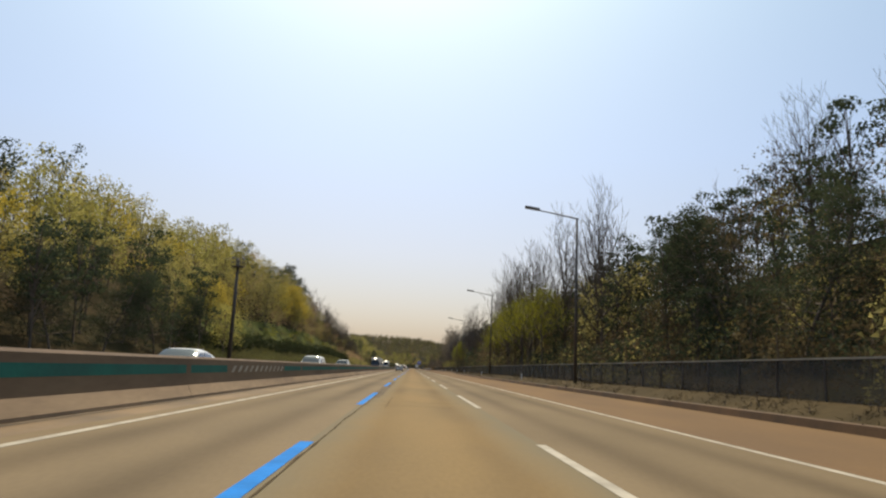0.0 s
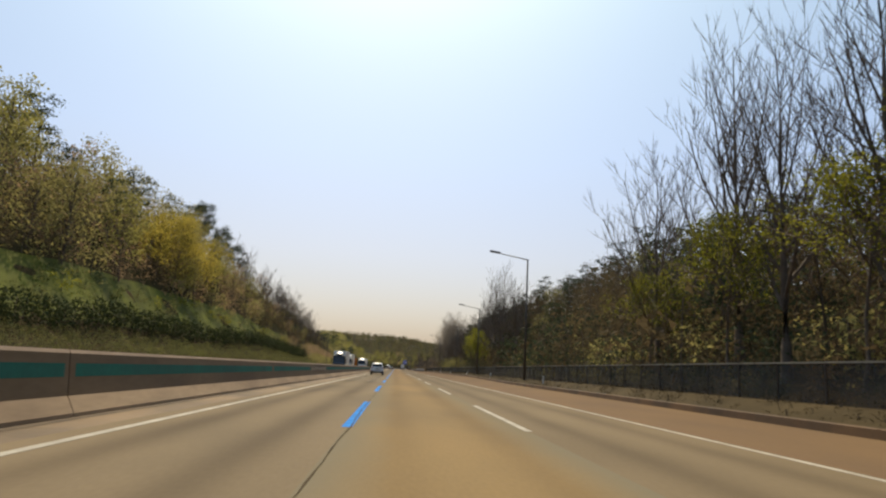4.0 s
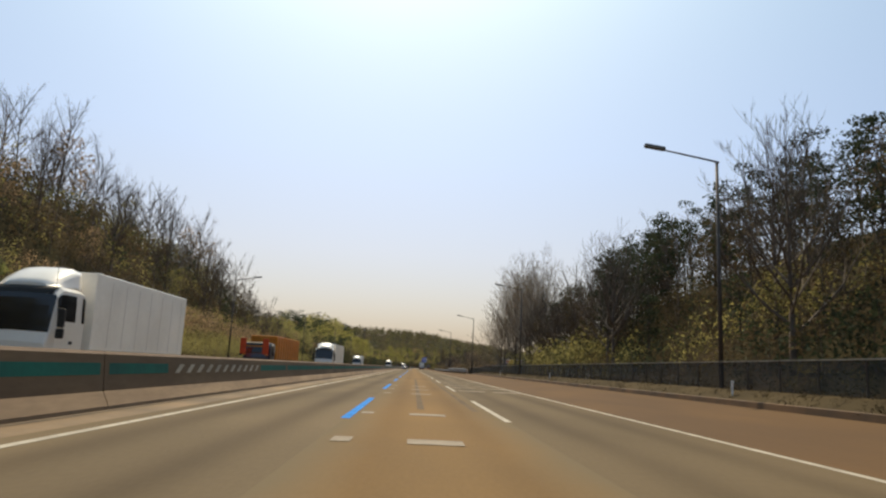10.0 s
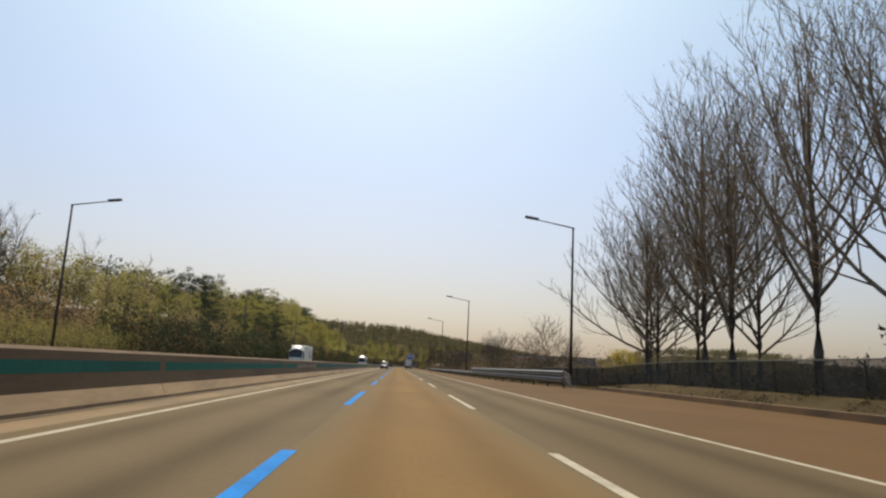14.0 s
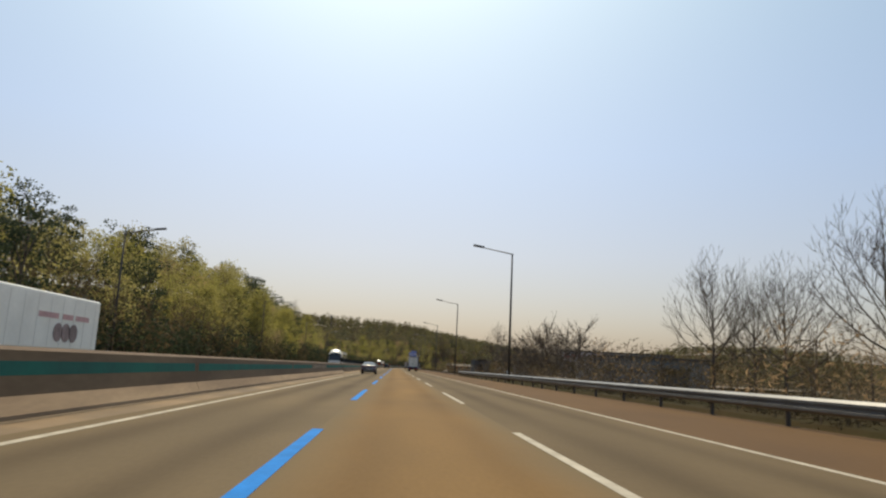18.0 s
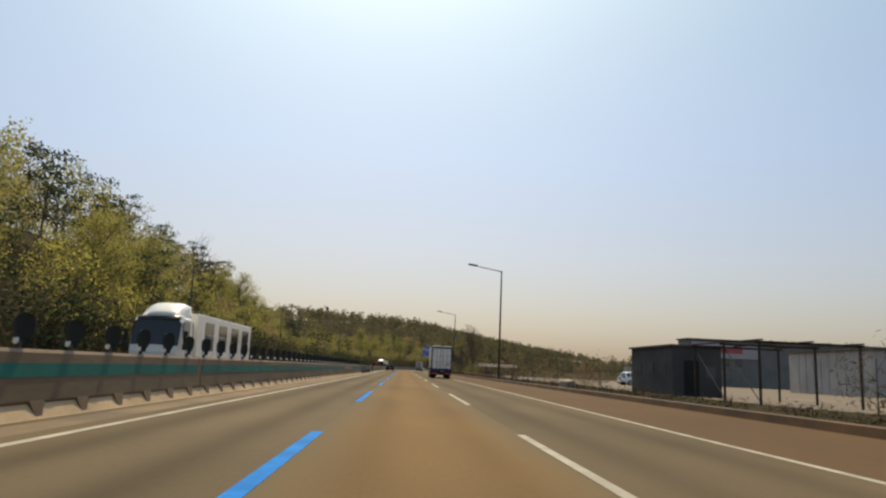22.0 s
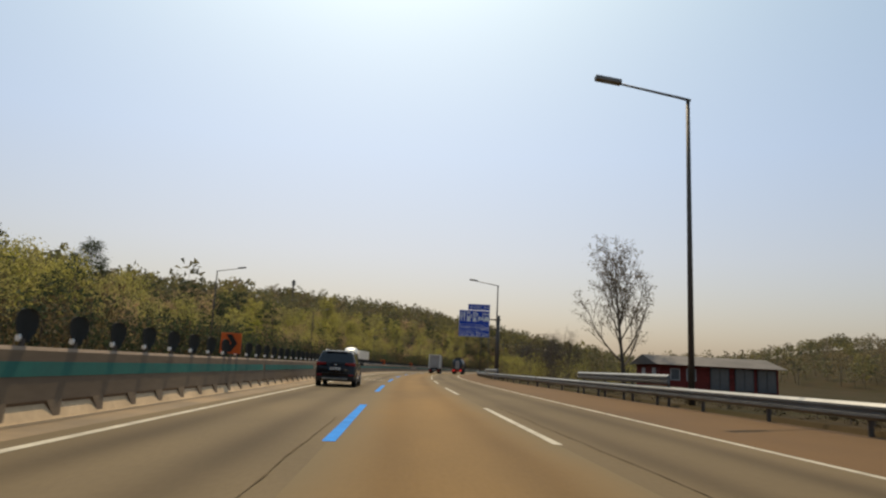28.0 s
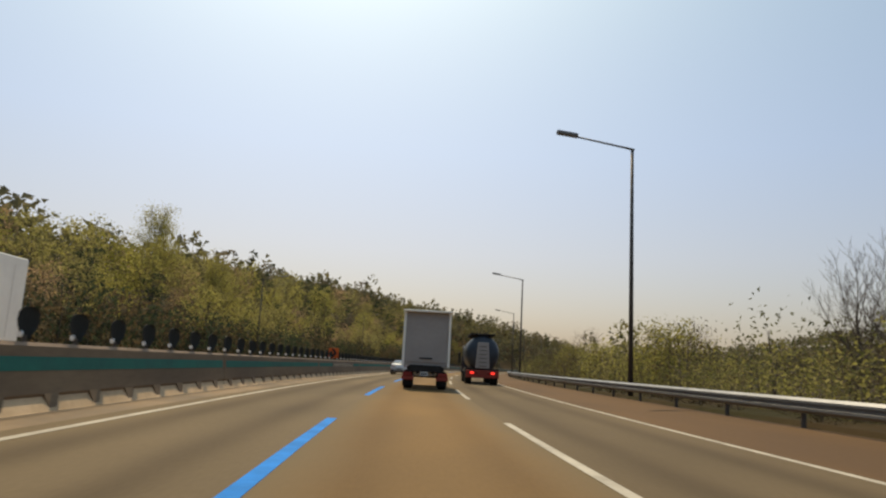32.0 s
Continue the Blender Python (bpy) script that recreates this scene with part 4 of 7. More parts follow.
# the bank on the near side
spots = []
s = -34.0
while s < 338:
    g = gutter(s)
    for d0 in (8.5, 12.8, 17.0, 22.0, 27.5):
        d = g + d0 + FR.uniform(-1.8, 1.8)
        o = [("pine", .6), ("olive", .1), ("dusk", .3)] if s < 45 else [("dusk", .5), ("pine", .22), ("olive", .03), ("twig", .25)] if s < 175 and d0 < 20 else [("pine", .4), ("twig", .45), ("spring", .05), ("dusk", .1)] if s < 175 else [("dusk", .45), ("olive", .1), ("pine", .3), ("twig", .15)] if s < 258 and d0 < 20 else [("pine", .7), ("dusk", .3)] if s < 276 else [("twig", .75), ("dusk", .25)] if d0 < 20 else [("twig", .6), ("pine", .3), ("dusk", .1)]
        if s > 300 or (34 < s < 112 and d0 < 10):
            continue
        spots.append((pick(FR, o), s + FR.uniform(-2, 2), d, FR.uniform(0.7, 1.0) * (0.6 if d0 < 10 else 0.82 if 84 < s < 175 and d0 < 20 else 1.0)))
    s += 4.8
for k in range(70):
    s_ = 8 + k * 1.5
    spots.append((pick(FR, [("dusk", .45), ("olive", .04), ("pine", .45), ("twig", .15)]), s_ + FR.uniform(-1, 1), gutter(s_) + 8.5 + (k * 5 % 13), FR.uniform(0.6, 0.9)))
for k in range(36):
    s_ = 262 + k
    spots.append((pick(FR, [("dusk", .25), ("pine", .75)] if s_ < 276 else [("twig", .8), ("dusk", .2)]), s_, gutter(s_) + 10 + (k * 7 % 17), FR.uniform(0.75, 1.05)))
for k in range(30):
    s_ = 270 + k * 0.95
    spots.append((pick(FR, [("dusk", .2), ("twig", .8)]), s_ + FR.uniform(-1, 1), gutter(s_) + 6.5 + (k * 5 % 13), FR.uniform(0.75, 1.1)))
for k in range(26):
    s_ = 258 + k
    spots.append((FR.choice(["olive_brush", "olive_brush", "green_scrub"]), s_, gutter(s_) + 4.5 + (k * 3 % 5), FR.uniform(0.9, 1.5)))
for k in range(110):
    s_ = 84 + k * 0.85
    spots.append((FR.choice(["dusk_brush", "dark_brush", "dusk_scrub"]), s_, gutter(s_) + 5 + (k * 7 % 23), FR.uniform(1.3, 2.1)))
s = -34.0
while s < 345:
    g = gutter(s)
    for d0 in (3.4, 4.8, 6.4, 8.2, 10.2, 12.4, 15.0, 18.5, 22.5):
        spots.append((FR.choice(["dusk_brush", "dusk_brush", "dusk_bush", "olive_brush", "dark_brush", "dark_brush"] if s < 300 else ["dusk_brush", "dark_brush"]), s + FR.uniform(-1, 1), g + d0 + FR.uniform(-0.7, 0.7), FR.uniform(0.3, 0.55) if d0 < 5 or s > 303 else FR.uniform(0.6, 1.15)))
    s += 2.2
for a, b in ((-40, 150), (150, 350)):
    woodland("woodland", "brown budding woodland and scrub on the bank", "woodland", [t for t in spots if a <= t[1] < b])
# scrub beyond the guard rail, and the far hills
spots = []
for k in range(60):
    s = 434 + k * 0.72
    spots.append(("dry_twig", s, gutter(s) + FR.uniform(4.2, 8.0), FR.uniform(1.35, 2.2)))
s = 340.0
while s < 1100:
    for d0 in (3.0, 5.0, 8.0, 12.0, 17):
        dens = 0.75 if 385 < s < 470 or s > 655 else 0.12 if 470 < s < 640 else 0.5
        if d0 < 4 and 470 < s < 640:
            dens = 0.75
        if 418 < s < 482 and d0 > 4:
            dens = 0.2
        if 648 < s < 712:
            dens = 0.0
        if FR.random() < dens:
            kind = FR.choice(["dry_bush", "dusk_bush", "dusk_bush"]) if s < 640 else FR.choice(["dusk_scrub", "dusk_scrub", "green_scrub", "scrub_green", "olive_bush"])
            spots.append((kind, s + FR.uniform(-1.2, 1.2), gutter(s) + d0 + FR.uniform(-0.9, 0.9), FR.uniform(0.7, 1.5) * (0.25 if 470 < s < 640 and d0 < 4 else 0.6 if d0 < 4 else 1.0)))
    s += 2.3
for _ in range(700):
    s, d = FR.uniform(900, 1500), FR.uniform(25, 330)
    spots.append((pick(FR, [("far_a", .4), ("far_c", .4), ("far_b", .2)]), s, d, FR.uniform(0.8, 1.3)))
for _ in range(330):
    s, d = FR.uniform(420, 1300), FR.uniform(150, 420)
    spots.append((pick(FR, [("far_a", .4), ("far_c", .4), ("far_b", .2)]), s, d, FR.uniform(0.7, 1.2)))
woodland("scrubland", "brown and green scrub beyond the guard rail", "scrub", [t for t in spots if t[1] < 880 and t[2] < 60])
woodland("far_woods", "distant wooded hills", "woodland", [t for t in spots if not (t[1] < 880 and t[2] < 60)])
spots = []
for _ in range(620):
    s, d = FR.uniform(690, 1010), FR.uniform(-170, -46)
    spots.append((pick(FR, [("far_a", .4), ("far_c", .3), ("far_b", .3)]), s, d, FR.uniform(0.9, 1.4)))
for _ in range(1600):
    s, d = FR.uniform(1000, 1700), FR.uniform(-260, -20)
    if abs(d) > 24:
        spots.append((pick(FR, [("far_a", .4), ("far_c", .3), ("far_b", .3)]), s, d, FR.uniform(0.9, 1.4)))
woodland("far_woods", "distant wooded hills", "woodland", spots)
# dry grass on the verge
spots = []
s = -40.0
while s < 420:
    g = gutter(s)
    for _ in range(3):
        spots.append(("grass", s + FR.uniform(-0.5, 0.5), g + FR.uniform(0.3, 3.2), FR.uniform(0.6, 1.2)))
    s += 0.75
s = 420.0
while s < 820:
    g = gutter(s)
    for _ in range(2):
        spots.append(("grass", s + FR.uniform(-0.5, 0.5), g + FR.uniform(0.5, 3.2), FR.uniform(0.7, 1.4)))
    s += 1.0
woodland("verge_grass", "dry grass tufts on the verge", "grass", spots)

# single trees that stand out
for key, s, d, h in [
        ("pine_b", -8, 18, 0.6), ("pine_b", 2, 19, 0.55), ("pine_b", 9, 20, 0.5), ("pine_a", 24, 24, 0.5), ("bare_b", 6, 27, 0.75), ("bare_b", -4, 29, 0.75),
        ("bare_b", 22.7, 16.8, 0.75), ("bare_a", 34, 19.5, 1.0), ("bare_a", 41, 17.5, 0.98), ("bare_a", 49.4, 15.5, 0.98), ("bare_b", 56, 16, 1.05), ("bare_a", 64, 16, 0.95), ("bare_a", 70, 16, 1.0), ("bare_a", 76, 15.5, 0.9), ("bare_a", 82, 16.5, 1.0), ("bare_b", 92, 16, 0.9),
        ("bright_b", 39, 14.6, 0.85), ("bright_b", 47, 14.0, 0.8), ("bright_b", 54, 14.8, 0.9), ("bright_b", 61, 14.0, 0.8), ("bright_b", 70, 14.6, 0.8), ("bright_b", 79, 14.2, 0.7), ("bright_b", 90, 14.6, 0.65),
        ("bare_b", 166.4, 16.5, 0.88), ("bare_a", 172, 18, 0.95), ("bare_a", 178, 17.5, 0.9), ("bare_a", 160, 18.5, 0.85), ("bare_b", 184, 19, 0.8),
        ("bright_a", 188, 15.4, 0.75), ("bright_a", 193.2, 15.8, 0.7), ("bright_a", 200, 17, 0.62), ("bare_b", 197.9, 18, 0.8), ("bright_a", 207, 18, 0.7),
        ("bare_b", 217.9, 17.4, 0.8), ("bare_b", 226, 21, 0.8), ("bare_b", 247.8, 17.5, 0.9), ("bare_b", 255, 19, 0.85), ("pine_a", 262, 22, 0.8), ("bare_b", 279, 19, 0.62), ("bare_a", 284, 20, 0.6), ("bare_b", 290, 18.5, 0.6), ("pine_a", 288, 23, 0.85), ("pine_a", 293, 22, 0.75), ("bare_b", 298, 20, 0.8),
        ("bare_d", 335.5, 19.2, 1.12), ("bare_c", 329, 17.6, 0.8), ("bare_c", 328, 20.5, 1.2), ("bare_c", 322, 19.5, 1.2), ("bare_c", 315, 20.5, 1.12), ("bare_c", 308, 20, 1.05), ("bare_c", 302, 21, 1.0), ("bare_c", 337, 24, 1.1), ("bare_c", 345, 23, 0.8), ("bare_c", 331, 26, 1.0),
        ("yellow_a", 357, 24.5, 0.42), ("scrub_a", 352, 15, 1.2), ("scrub_a", 358, 17, 1.5), ("scrub_a", 364, 16, 1.3), ("bare_b", 371, 22, 0.45), ("scrub_a", 380, 16, 1.3), ("bare_b", 386, 20, 0.42),
        ("scrub_a", 446, 15, 1.1), ("scrub_a", 458, 15, 1.2), ("bare_b", 487.6, 15.4, 0.5),
        ("bare_d", 402, 17, 0.6), ("bare_d", 408.7, 17, 0.48), ("bare_d", 412.5, 17.6, 0.4), ("bare_d", 415.8, 17, 0.52),
        ("bare_b", 708, 17, 0.36), ("bare_b", 714, 16.4, 0.34), ("bare_b", 720, 17.6, 0.36), ("bare_b", 724, 17.5, 0.34), ("bare_b", 730, 18.5, 0.36), ("bare_b", 735, 17, 0.34), ("bare_d", 738, 17.2, 0.45), ("bare_d", 756, 16.8, 0.45), ("bare_b", 760, 17.2, 0.46), ("bare_b", 765, 18.2, 0.42),
        ("scrub_b", 777, 15.2, 1.25), ("scrub_b", 784, 15, 0.9), ("scrub_b", 748, 15, 1.0), ("scrub_b", 800, 14.5, 1.0), ("bare_b", 786, 19, 0.35), ("scrub_a", 808, 15, 1.2), ("scrub_b", 816, 14.5, 1.1)]:
    plant(key, s, d, h, "trees along the verge")
for key, s, d, h in [
        ("pine_b", 8, -24.5, 0.5), ("pine_b", 17, -25, 0.52), ("pine_b", 27, -24.6, 0.48), ("pine_b", 36, -26, 0.45), ("yellow_a", 62, -30, 0.9), ("yellow_a", 150, -34, 1.0), ("yellow_a", 158, -33, 0.9), ("pine_a", 185, -42, 0.9), ("pine_a", 194, -43, 0.9), ("pine_a", 203, -42, 0.9), ("pine_a", 212, -44, 0.9), ("pine_a", 222, -43, 0.85),
        ("bare_a", 250, -36, 0.6), ("bare_b", 262, -34, 0.65), ("bare_b", 276, -33, 0.7), ("bare_b", 290, -32, 0.75), ("bare_b", 302, -33, 0.6), ("bare_b", 312, -31, 0.55), ("bare_b", 322, -30, 0.5), ("bare_a", 331, -29, 0.42),
        ("bare_a", 578, -30, 0.8), ("spring_b", 586, -28, 0.9), ("spring_b", 600, -27, 0.9), ("olive_a", 612, -27, 0.9), ("bare_b", 640, -28, 0.6), ("bare_b", 648, -27, 0.55), ("bare_b", 656, -27, 0.5), ("pine_a", 714, -40, 0.8),
        ("spring_b", 820, -36, 0.95), ("spring_b", 812, -33, 0.7), ("spring_b", 830, -32, 0.75), ("spring_a", 470, -26, 0.8), ("spring_a", 486, -26.5, 0.85), ("spring_b", 505, -26, 0.8), ("spring_b", 520, -26.5, 0.85), ("spring_a", 536, -26, 0.85), ("spring_b", 552, -26.5, 0.85)]:
    plant(key, s, d, h, "trees on the slope")


# ---- fence and guard rail along the verge ----
def build_fence():
    s = -60.0
    while s < 340:
        L = 20.0
        ob = thing("fence", "dark mesh fence with steel posts along the verge", "fence", "verge fence sections")
        fd = lambda a: gutter(a) + 1.9
        z0 = lambda a: shoulder_z(gutter(a)) + 0.48 - 0.36 * smooth(316, 328, a)
        part("net", sweep("net", [(fd, z0), (fd, lambda a: z0(a) + 1.22)], s, s + L, 5, M["net"]), None, ob, "dark see-through net")
        part("top_rail", sweep("rail", [(lambda a: fd(a) - 0.03, lambda a: z0(a) + 1.2), (lambda a: fd(a) - 0.03, lambda a: z0(a) + 1.25), (lambda a: fd(a) + 0.03, lambda a: z0(a) + 1.25), (lambda a: fd(a) + 0.03, lambda a: z0(a) + 1.2)], s, s + L, 5, M["rail_pale"], closed=True), None, ob, "pale top rail")
        for k in range(8):
            a = s + 1.25 + k * 2.5
            p = at(a, fd(a), z0(a))
            part("post", tube([p + Vector((0, 0.0, -0.3)), p + Vector((0, 0, 1.25))], 0.035, 6), M["pole"], ob)
        s += L


build_fence()


def w_beam(d, z, s0, s1, name, label, mat, posts=True):
    """d is a number or runs with the way along the road."""
    ob = thing(name, label, "guard rail", "guard rails", kind="structure")
    dd = d if callable(d) else (lambda a: d)
    prof = [(lambda a, o=o: dd(a) + o, z + 1.15 * h) for o, h in ((0, 0.31), (-0.02, 0.295), (-0.09, 0.25), (-0.09, 0.2), (-0.015, 0.17), (-0.015, 0.14), (-0.09, 0.11), (-0.09, 0.06), (-0.02, 0.015), (0, 0), (0.012, 0.02), (0.012, 0.29))]
    part("beam", sweep("beam", prof, s0, s1, 4, mat, closed=True), None, ob)
    n = int((s1 - s0) / 4)
    for k in range(n + 1):
        a = s0 + 0.4 + k * 4.0
        p = at(a, dd(a) + 0.13, 0)
        if posts:
            part("post", tube([p + Vector((0, 0, -0.2)), p + Vector((0, 0, z + 0.28))], 0.06, 8), M["pole"], ob)
        q = at(a, dd(a) + 0.05, z + 0.18)
        part("block", box(q.x - 0.06, q.x + 0.06, q.y - 0.05, q.y + 0.05, q.z - 0.08, q.z + 0.08), M["pole"], ob)
    return ob


RAIL_D = 8.75
rail_flare = table([(320, 10.3), (326, 10.2), (348, 9.2), (372, 8.75), (480, 8.75)])
for a, b in [(325.8, 370), (370.2, 425), (425.2, 480)]:
    w_beam(rail_flare, 0.56 if a < 330 else 0.52, a, b, "guardrail", "galvanised steel guard rail on dark round posts", M["galv"])
for a, b in [(628, 680), (680.2, 740), (740.2, 800), (800.2, 870), (870.2, 960), (960.2, 1080)]:
    w_beam(RAIL_D, 0.5, a, b, "guardrail", "galvanised steel guard rail on dark round posts", M["galv"])
w_beam(rail_flare, 0.97, 325.8, 368, "guardrail", "upper galvanised guard rail beam", M["galv"])
w_beam(RAIL_D + 0.05, 0.94, 655, 668, "guardrail", "short upper guard rail beam before the sign", M["galv"])
w_beam(RAIL_D + 0.05, 0.94, 705, 722.7, "guardrail", "short upper guard rail beam at the sign post", M["galv"])
end_plate = thing("rail_terminal", "slanting guard rail end plate with white and red-brown stripes", "guard rail", m=place(325.0, 10.25, 0.24))
tp = bmesh.new()
for x0, x1 in ((-0.1, 0.0),):
    vs_ = [tp.verts.new(v) for v in ((-0.12, 0.75, 1.12), (-0.12, 0.55, 0.32), (0.25, -0.1, 0.02), (0.25, 0.3, 0.8), (-0.08, 0.79, 1.12), (-0.08, 0.59, 0.32), (0.29, -0.06, 0.02), (0.29, 0.34, 0.8))]
    for f in ((0, 1, 2, 3), (7, 6, 5, 4), (0, 4, 5, 1), (1, 5, 6, 2), (2, 6, 7, 3), (3, 7, 4, 0)):
        tp.faces.new([vs_[k] for k in f])
bmesh.ops.recalc_face_normals(tp, faces=tp.faces)
part("plate", tp, M["white_paint"], end_plate)
for k in range(4):
    a = 0.04 + k * 0.25
    P = lambda u, v: Vector((-0.12, 0.75, 1.12)).lerp(Vector((-0.12, 0.55, 0.32)), v).lerp(Vector((0.25, 0.3, 0.8)).lerp(Vector((0.25, -0.1, 0.02)), v), u) + Vector((-0.012, -0.012, 0))
    part("stripe", mesh_of("stripe", [P(0, a - 0.02), P(1, min(1, a + 0.0)), P(1, min(1, a + 0.13)), P(0, min(1, a + 0.11))], [(0, 1, 2, 3)], M["rust"]), None, end_plate, "dark red-brown stripe")
structure("verge", sweep("verge", [((lambda s, o=o: gutter(s) + o), (lambda s, o=o: land(s, gutter(s) + o) + 0.05)) for o in (0.2, 0.6, 1.0, 1.4, 1.85, 2.6)], -60, 322, 4, M["verge"]), "strip of dry pale grass between kerb and fence", "verge")
# kerb and gutter
for a, b in [(-100, 322), (481, 627)]:
    structure("kerb", sweep("kerb", [(lambda s: gutter(s) - 0.02, lambda s: shoulder_z(gutter(s)) - 0.02), (lambda s: gutter(s) + 0.02, lambda s: shoulder_z(gutter(s)) + 0.2), (lambda s: gutter(s) + 0.2, lambda s: shoulder_z(gutter(s)) + 0.22), (lambda s: gutter(s) + 0.24, lambda s: shoulder_z(gutter(s)) - 0.1)], a, b, 4, M["kerb"]), "dark brown concrete kerb of the shoulder", "kerb")


# ---- vehicles ----
def paint(name, c, rough=0.3, metal=0.0, coat=0.6, vary=0.06, spec=0.5):
    return material(name, c, rough=rough, metal=metal, coat=coat, vary=vary, size=0.6, fine=9, bump=0.02, spec=spec)


M["car_white"] = paint("white_car_paint", (0.85, 0.84, 0.81))
M["car_grey"] = paint("silver_grey_paint", (0.2, 0.205, 0.22), 0.3, 0.5)
M["plate_white"] = material("white_number_plate", (0.78, 0.77, 0.73), rough=0.4, vary=0.05)
M["car_black"] = paint("black_car_paint", (0.006, 0.0065, 0.011), 0.15, 0.0, 0.0, spec=0.3)
M["glass"] = material("dark_tinted_glass", (0.012, 0.014, 0.017), rough=0.06, vary=0.1, bump=0, spec=0.6, size=1)
M["rubber"] = material("black_rubber", (0.018, 0.017, 0.016), rough=0.85, vary=0.3, fine=20)
M["trim"] = material("black_plastic_trim", (0.022, 0.022, 0.022), rough=0.6, vary=0.2)
M["rim"] = material("alloy_rim", (0.4, 0.4, 0.4), rough=0.35, metal=0.8, vary=0.15)
M["chrome"] = material("chrome", (0.6, 0.6, 0.6), rough=0.15, metal=1.0, vary=0.05, bump=0)
M["red_lens"] = material("red_tail_lens", (0.22, 0.008, 0.012), rough=0.2, vary=0.15, bump=0, spec=0.6)
M["red_stripe"] = material("red_reflector_plate", (0.45, 0.06, 0.02), rough=0.5, vary=0.2)
M["amber"] = material("amber_reflector", (0.6, 0.25, 0.03), rough=0.4, vary=0.15)
M["plate"] = material("pale_number_plate", (0.6, 0.6, 0.57), rough=0.5, vary=0.1)
M["plate_yellow"] = material("yellow_number_plate", (0.4, 0.27, 0.04), rough=0.5, vary=0.15)
M["plate_bar"] = material("dark_plate_bars", (0.05, 0.05, 0.06), rough=0.6)
M["box_white"] = material("cream_truck_panels", (0.92, 0.9, 0.83), rough=0.35, vary=0.12, size=0.5, fine=6, bump=0.04, coat=0.3)
M["box_grey"] = material("grey_truck_panels", (0.36, 0.33, 0.31), rough=0.6, vary=0.15, size=0.6, fine=5)
M["frame_navy"] = material("navy_steel_frame", (0.012, 0.024, 0.11), rough=0.4, vary=0.25, fine=8)
M["chassis"] = material("dirty_dark_chassis", (0.03, 0.027, 0.025), rough=0.8, vary=0.4)
M["steel_rod"] = material("dull_steel_rods", (0.12, 0.125, 0.13), rough=0.5, metal=0.5, vary=0.2)
M["tank"] = material("dark_blue_grey_tank", (0.05, 0.06, 0.075), rough=0.4, metal=0.3, vary=0.3, size=0.7)
M["truck_red"] = material("red_bumper_steel", (0.3, 0.045, 0.03), rough=0.5, vary=0.25)
M["orange"] = material("orange_machine_paint", (0.6, 0.2, 0.02), rough=0.5, vary=0.25)
M["orange_red"] = material("signal_red_panel", (0.6, 0.07, 0.02), rough=0.5, vary=0.15)
M["cab_white"] = paint("white_cab_paint", (0.75, 0.73, 0.68), 0.35)
M["navy_cab"] = paint("dark_navy_cab_paint", (0.02, 0.025, 0.045), 0.3)
M["mark_red"] = material("faded_pink_print", (0.62, 0.36, 0.36), rough=0.4, vary=0.2)
M["mark_brown"] = material("brown_grey_print", (0.3, 0.22, 0.22), rough=0.4, vary=0.4, size=2)
M["tail_on"] = bpy.data.materials.new("lit_tail_lamp")
M["tail_on"].use_nodes = True
_p = M["tail_on"].node_tree.nodes["Principled BSDF"]
_p.inputs["Base Color"].default_value = (0.6, 0.02, 0.02, 1)
_p.inputs["Emission Color"].default_value = (1, 0.04, 0.03, 1)
_p.inputs["Emission Strength"].default_value = 1.6


def ring_mesh(stations, prof):
    """Grid of points: stations along y, each a closed half ring mirrored. prof maps a station to half points (x, z) from the bottom middle to the top middle."""
    grid = []
    for st in stations:
        half = prof(st)
        left = [(-x, z) for x, z in half[::-1][1:-1]]
        grid.append([Vector((x, st[0], z)) for x, z in half + left])
    return grid


def car_prof(st):
    y, w, zb, belt, top, wr = st
    mid = zb + (belt - zb) * 0.55
    return [(0, zb), (w * 0.82, zb), (w * 0.97, zb + 0.07), (w, mid), (w * 0.975, belt), (wr + (w * 0.975 - wr) * 0.15, belt + (top - belt) * 0.86), (wr * 0.84, top), (0, top + 0.015)]


def grid_mesh(grid, caps=True):
    n = len(grid[0])
    verts = [p for row in grid for p in row]
    faces = []
    for i in range(len(grid) - 1):
        for j in range(n):
            a, b = i * n + j, i * n + (j + 1) % n
            faces.append((a, b, b + n, a + n))
    if caps:
        faces += [tuple(range(n))[::-1], tuple((len(grid) - 1) * n + j for j in range(n))]
    return verts, faces


def patch(grid, i0, i1, j0, j1, off, inset=0.0):
    """A window or panel lying on the body between stations i0..i1 and ring points j0..j1, pushed out by off."""
    n = len(grid[0])
    heart = Vector((0, (grid[0][0].y + grid[-1][0].y) / 2, 0.9))
    P = lambda u, v: _bil(grid, u, v, n)
    U = [i0 + inset + (i1 - i0 - 2 * inset) * k / 6 for k in range(7)]
    V = [j0 + inset + (j1 - j0 - 2 * inset) * k / 8 for k in range(9)]
    rows = [[P(u, v) for v in V] for u in U]
    verts, faces = [], []
    for a in range(len(U)):
        for b in range(len(V)):
            du = rows[min(a + 1, len(U) - 1)][b] - rows[max(a - 1, 0)][b]
            dv = rows[a][min(b + 1, len(V) - 1)] - rows[a][max(b - 1, 0)]
            nn = dv.cross(du)
            if nn.dot(rows[a][b] - heart) < 0:
                nn = -nn
            verts.append(rows[a][b] + (nn.normalized() * abs(off) if nn.length else Vector()))
    k = len(V)
    for a in range(len(U) - 1):
        for b in range(k - 1):
            faces.append((a * k + b, a * k + b + 1, (a + 1) * k + b + 1, (a + 1) * k + b))
    return verts, faces


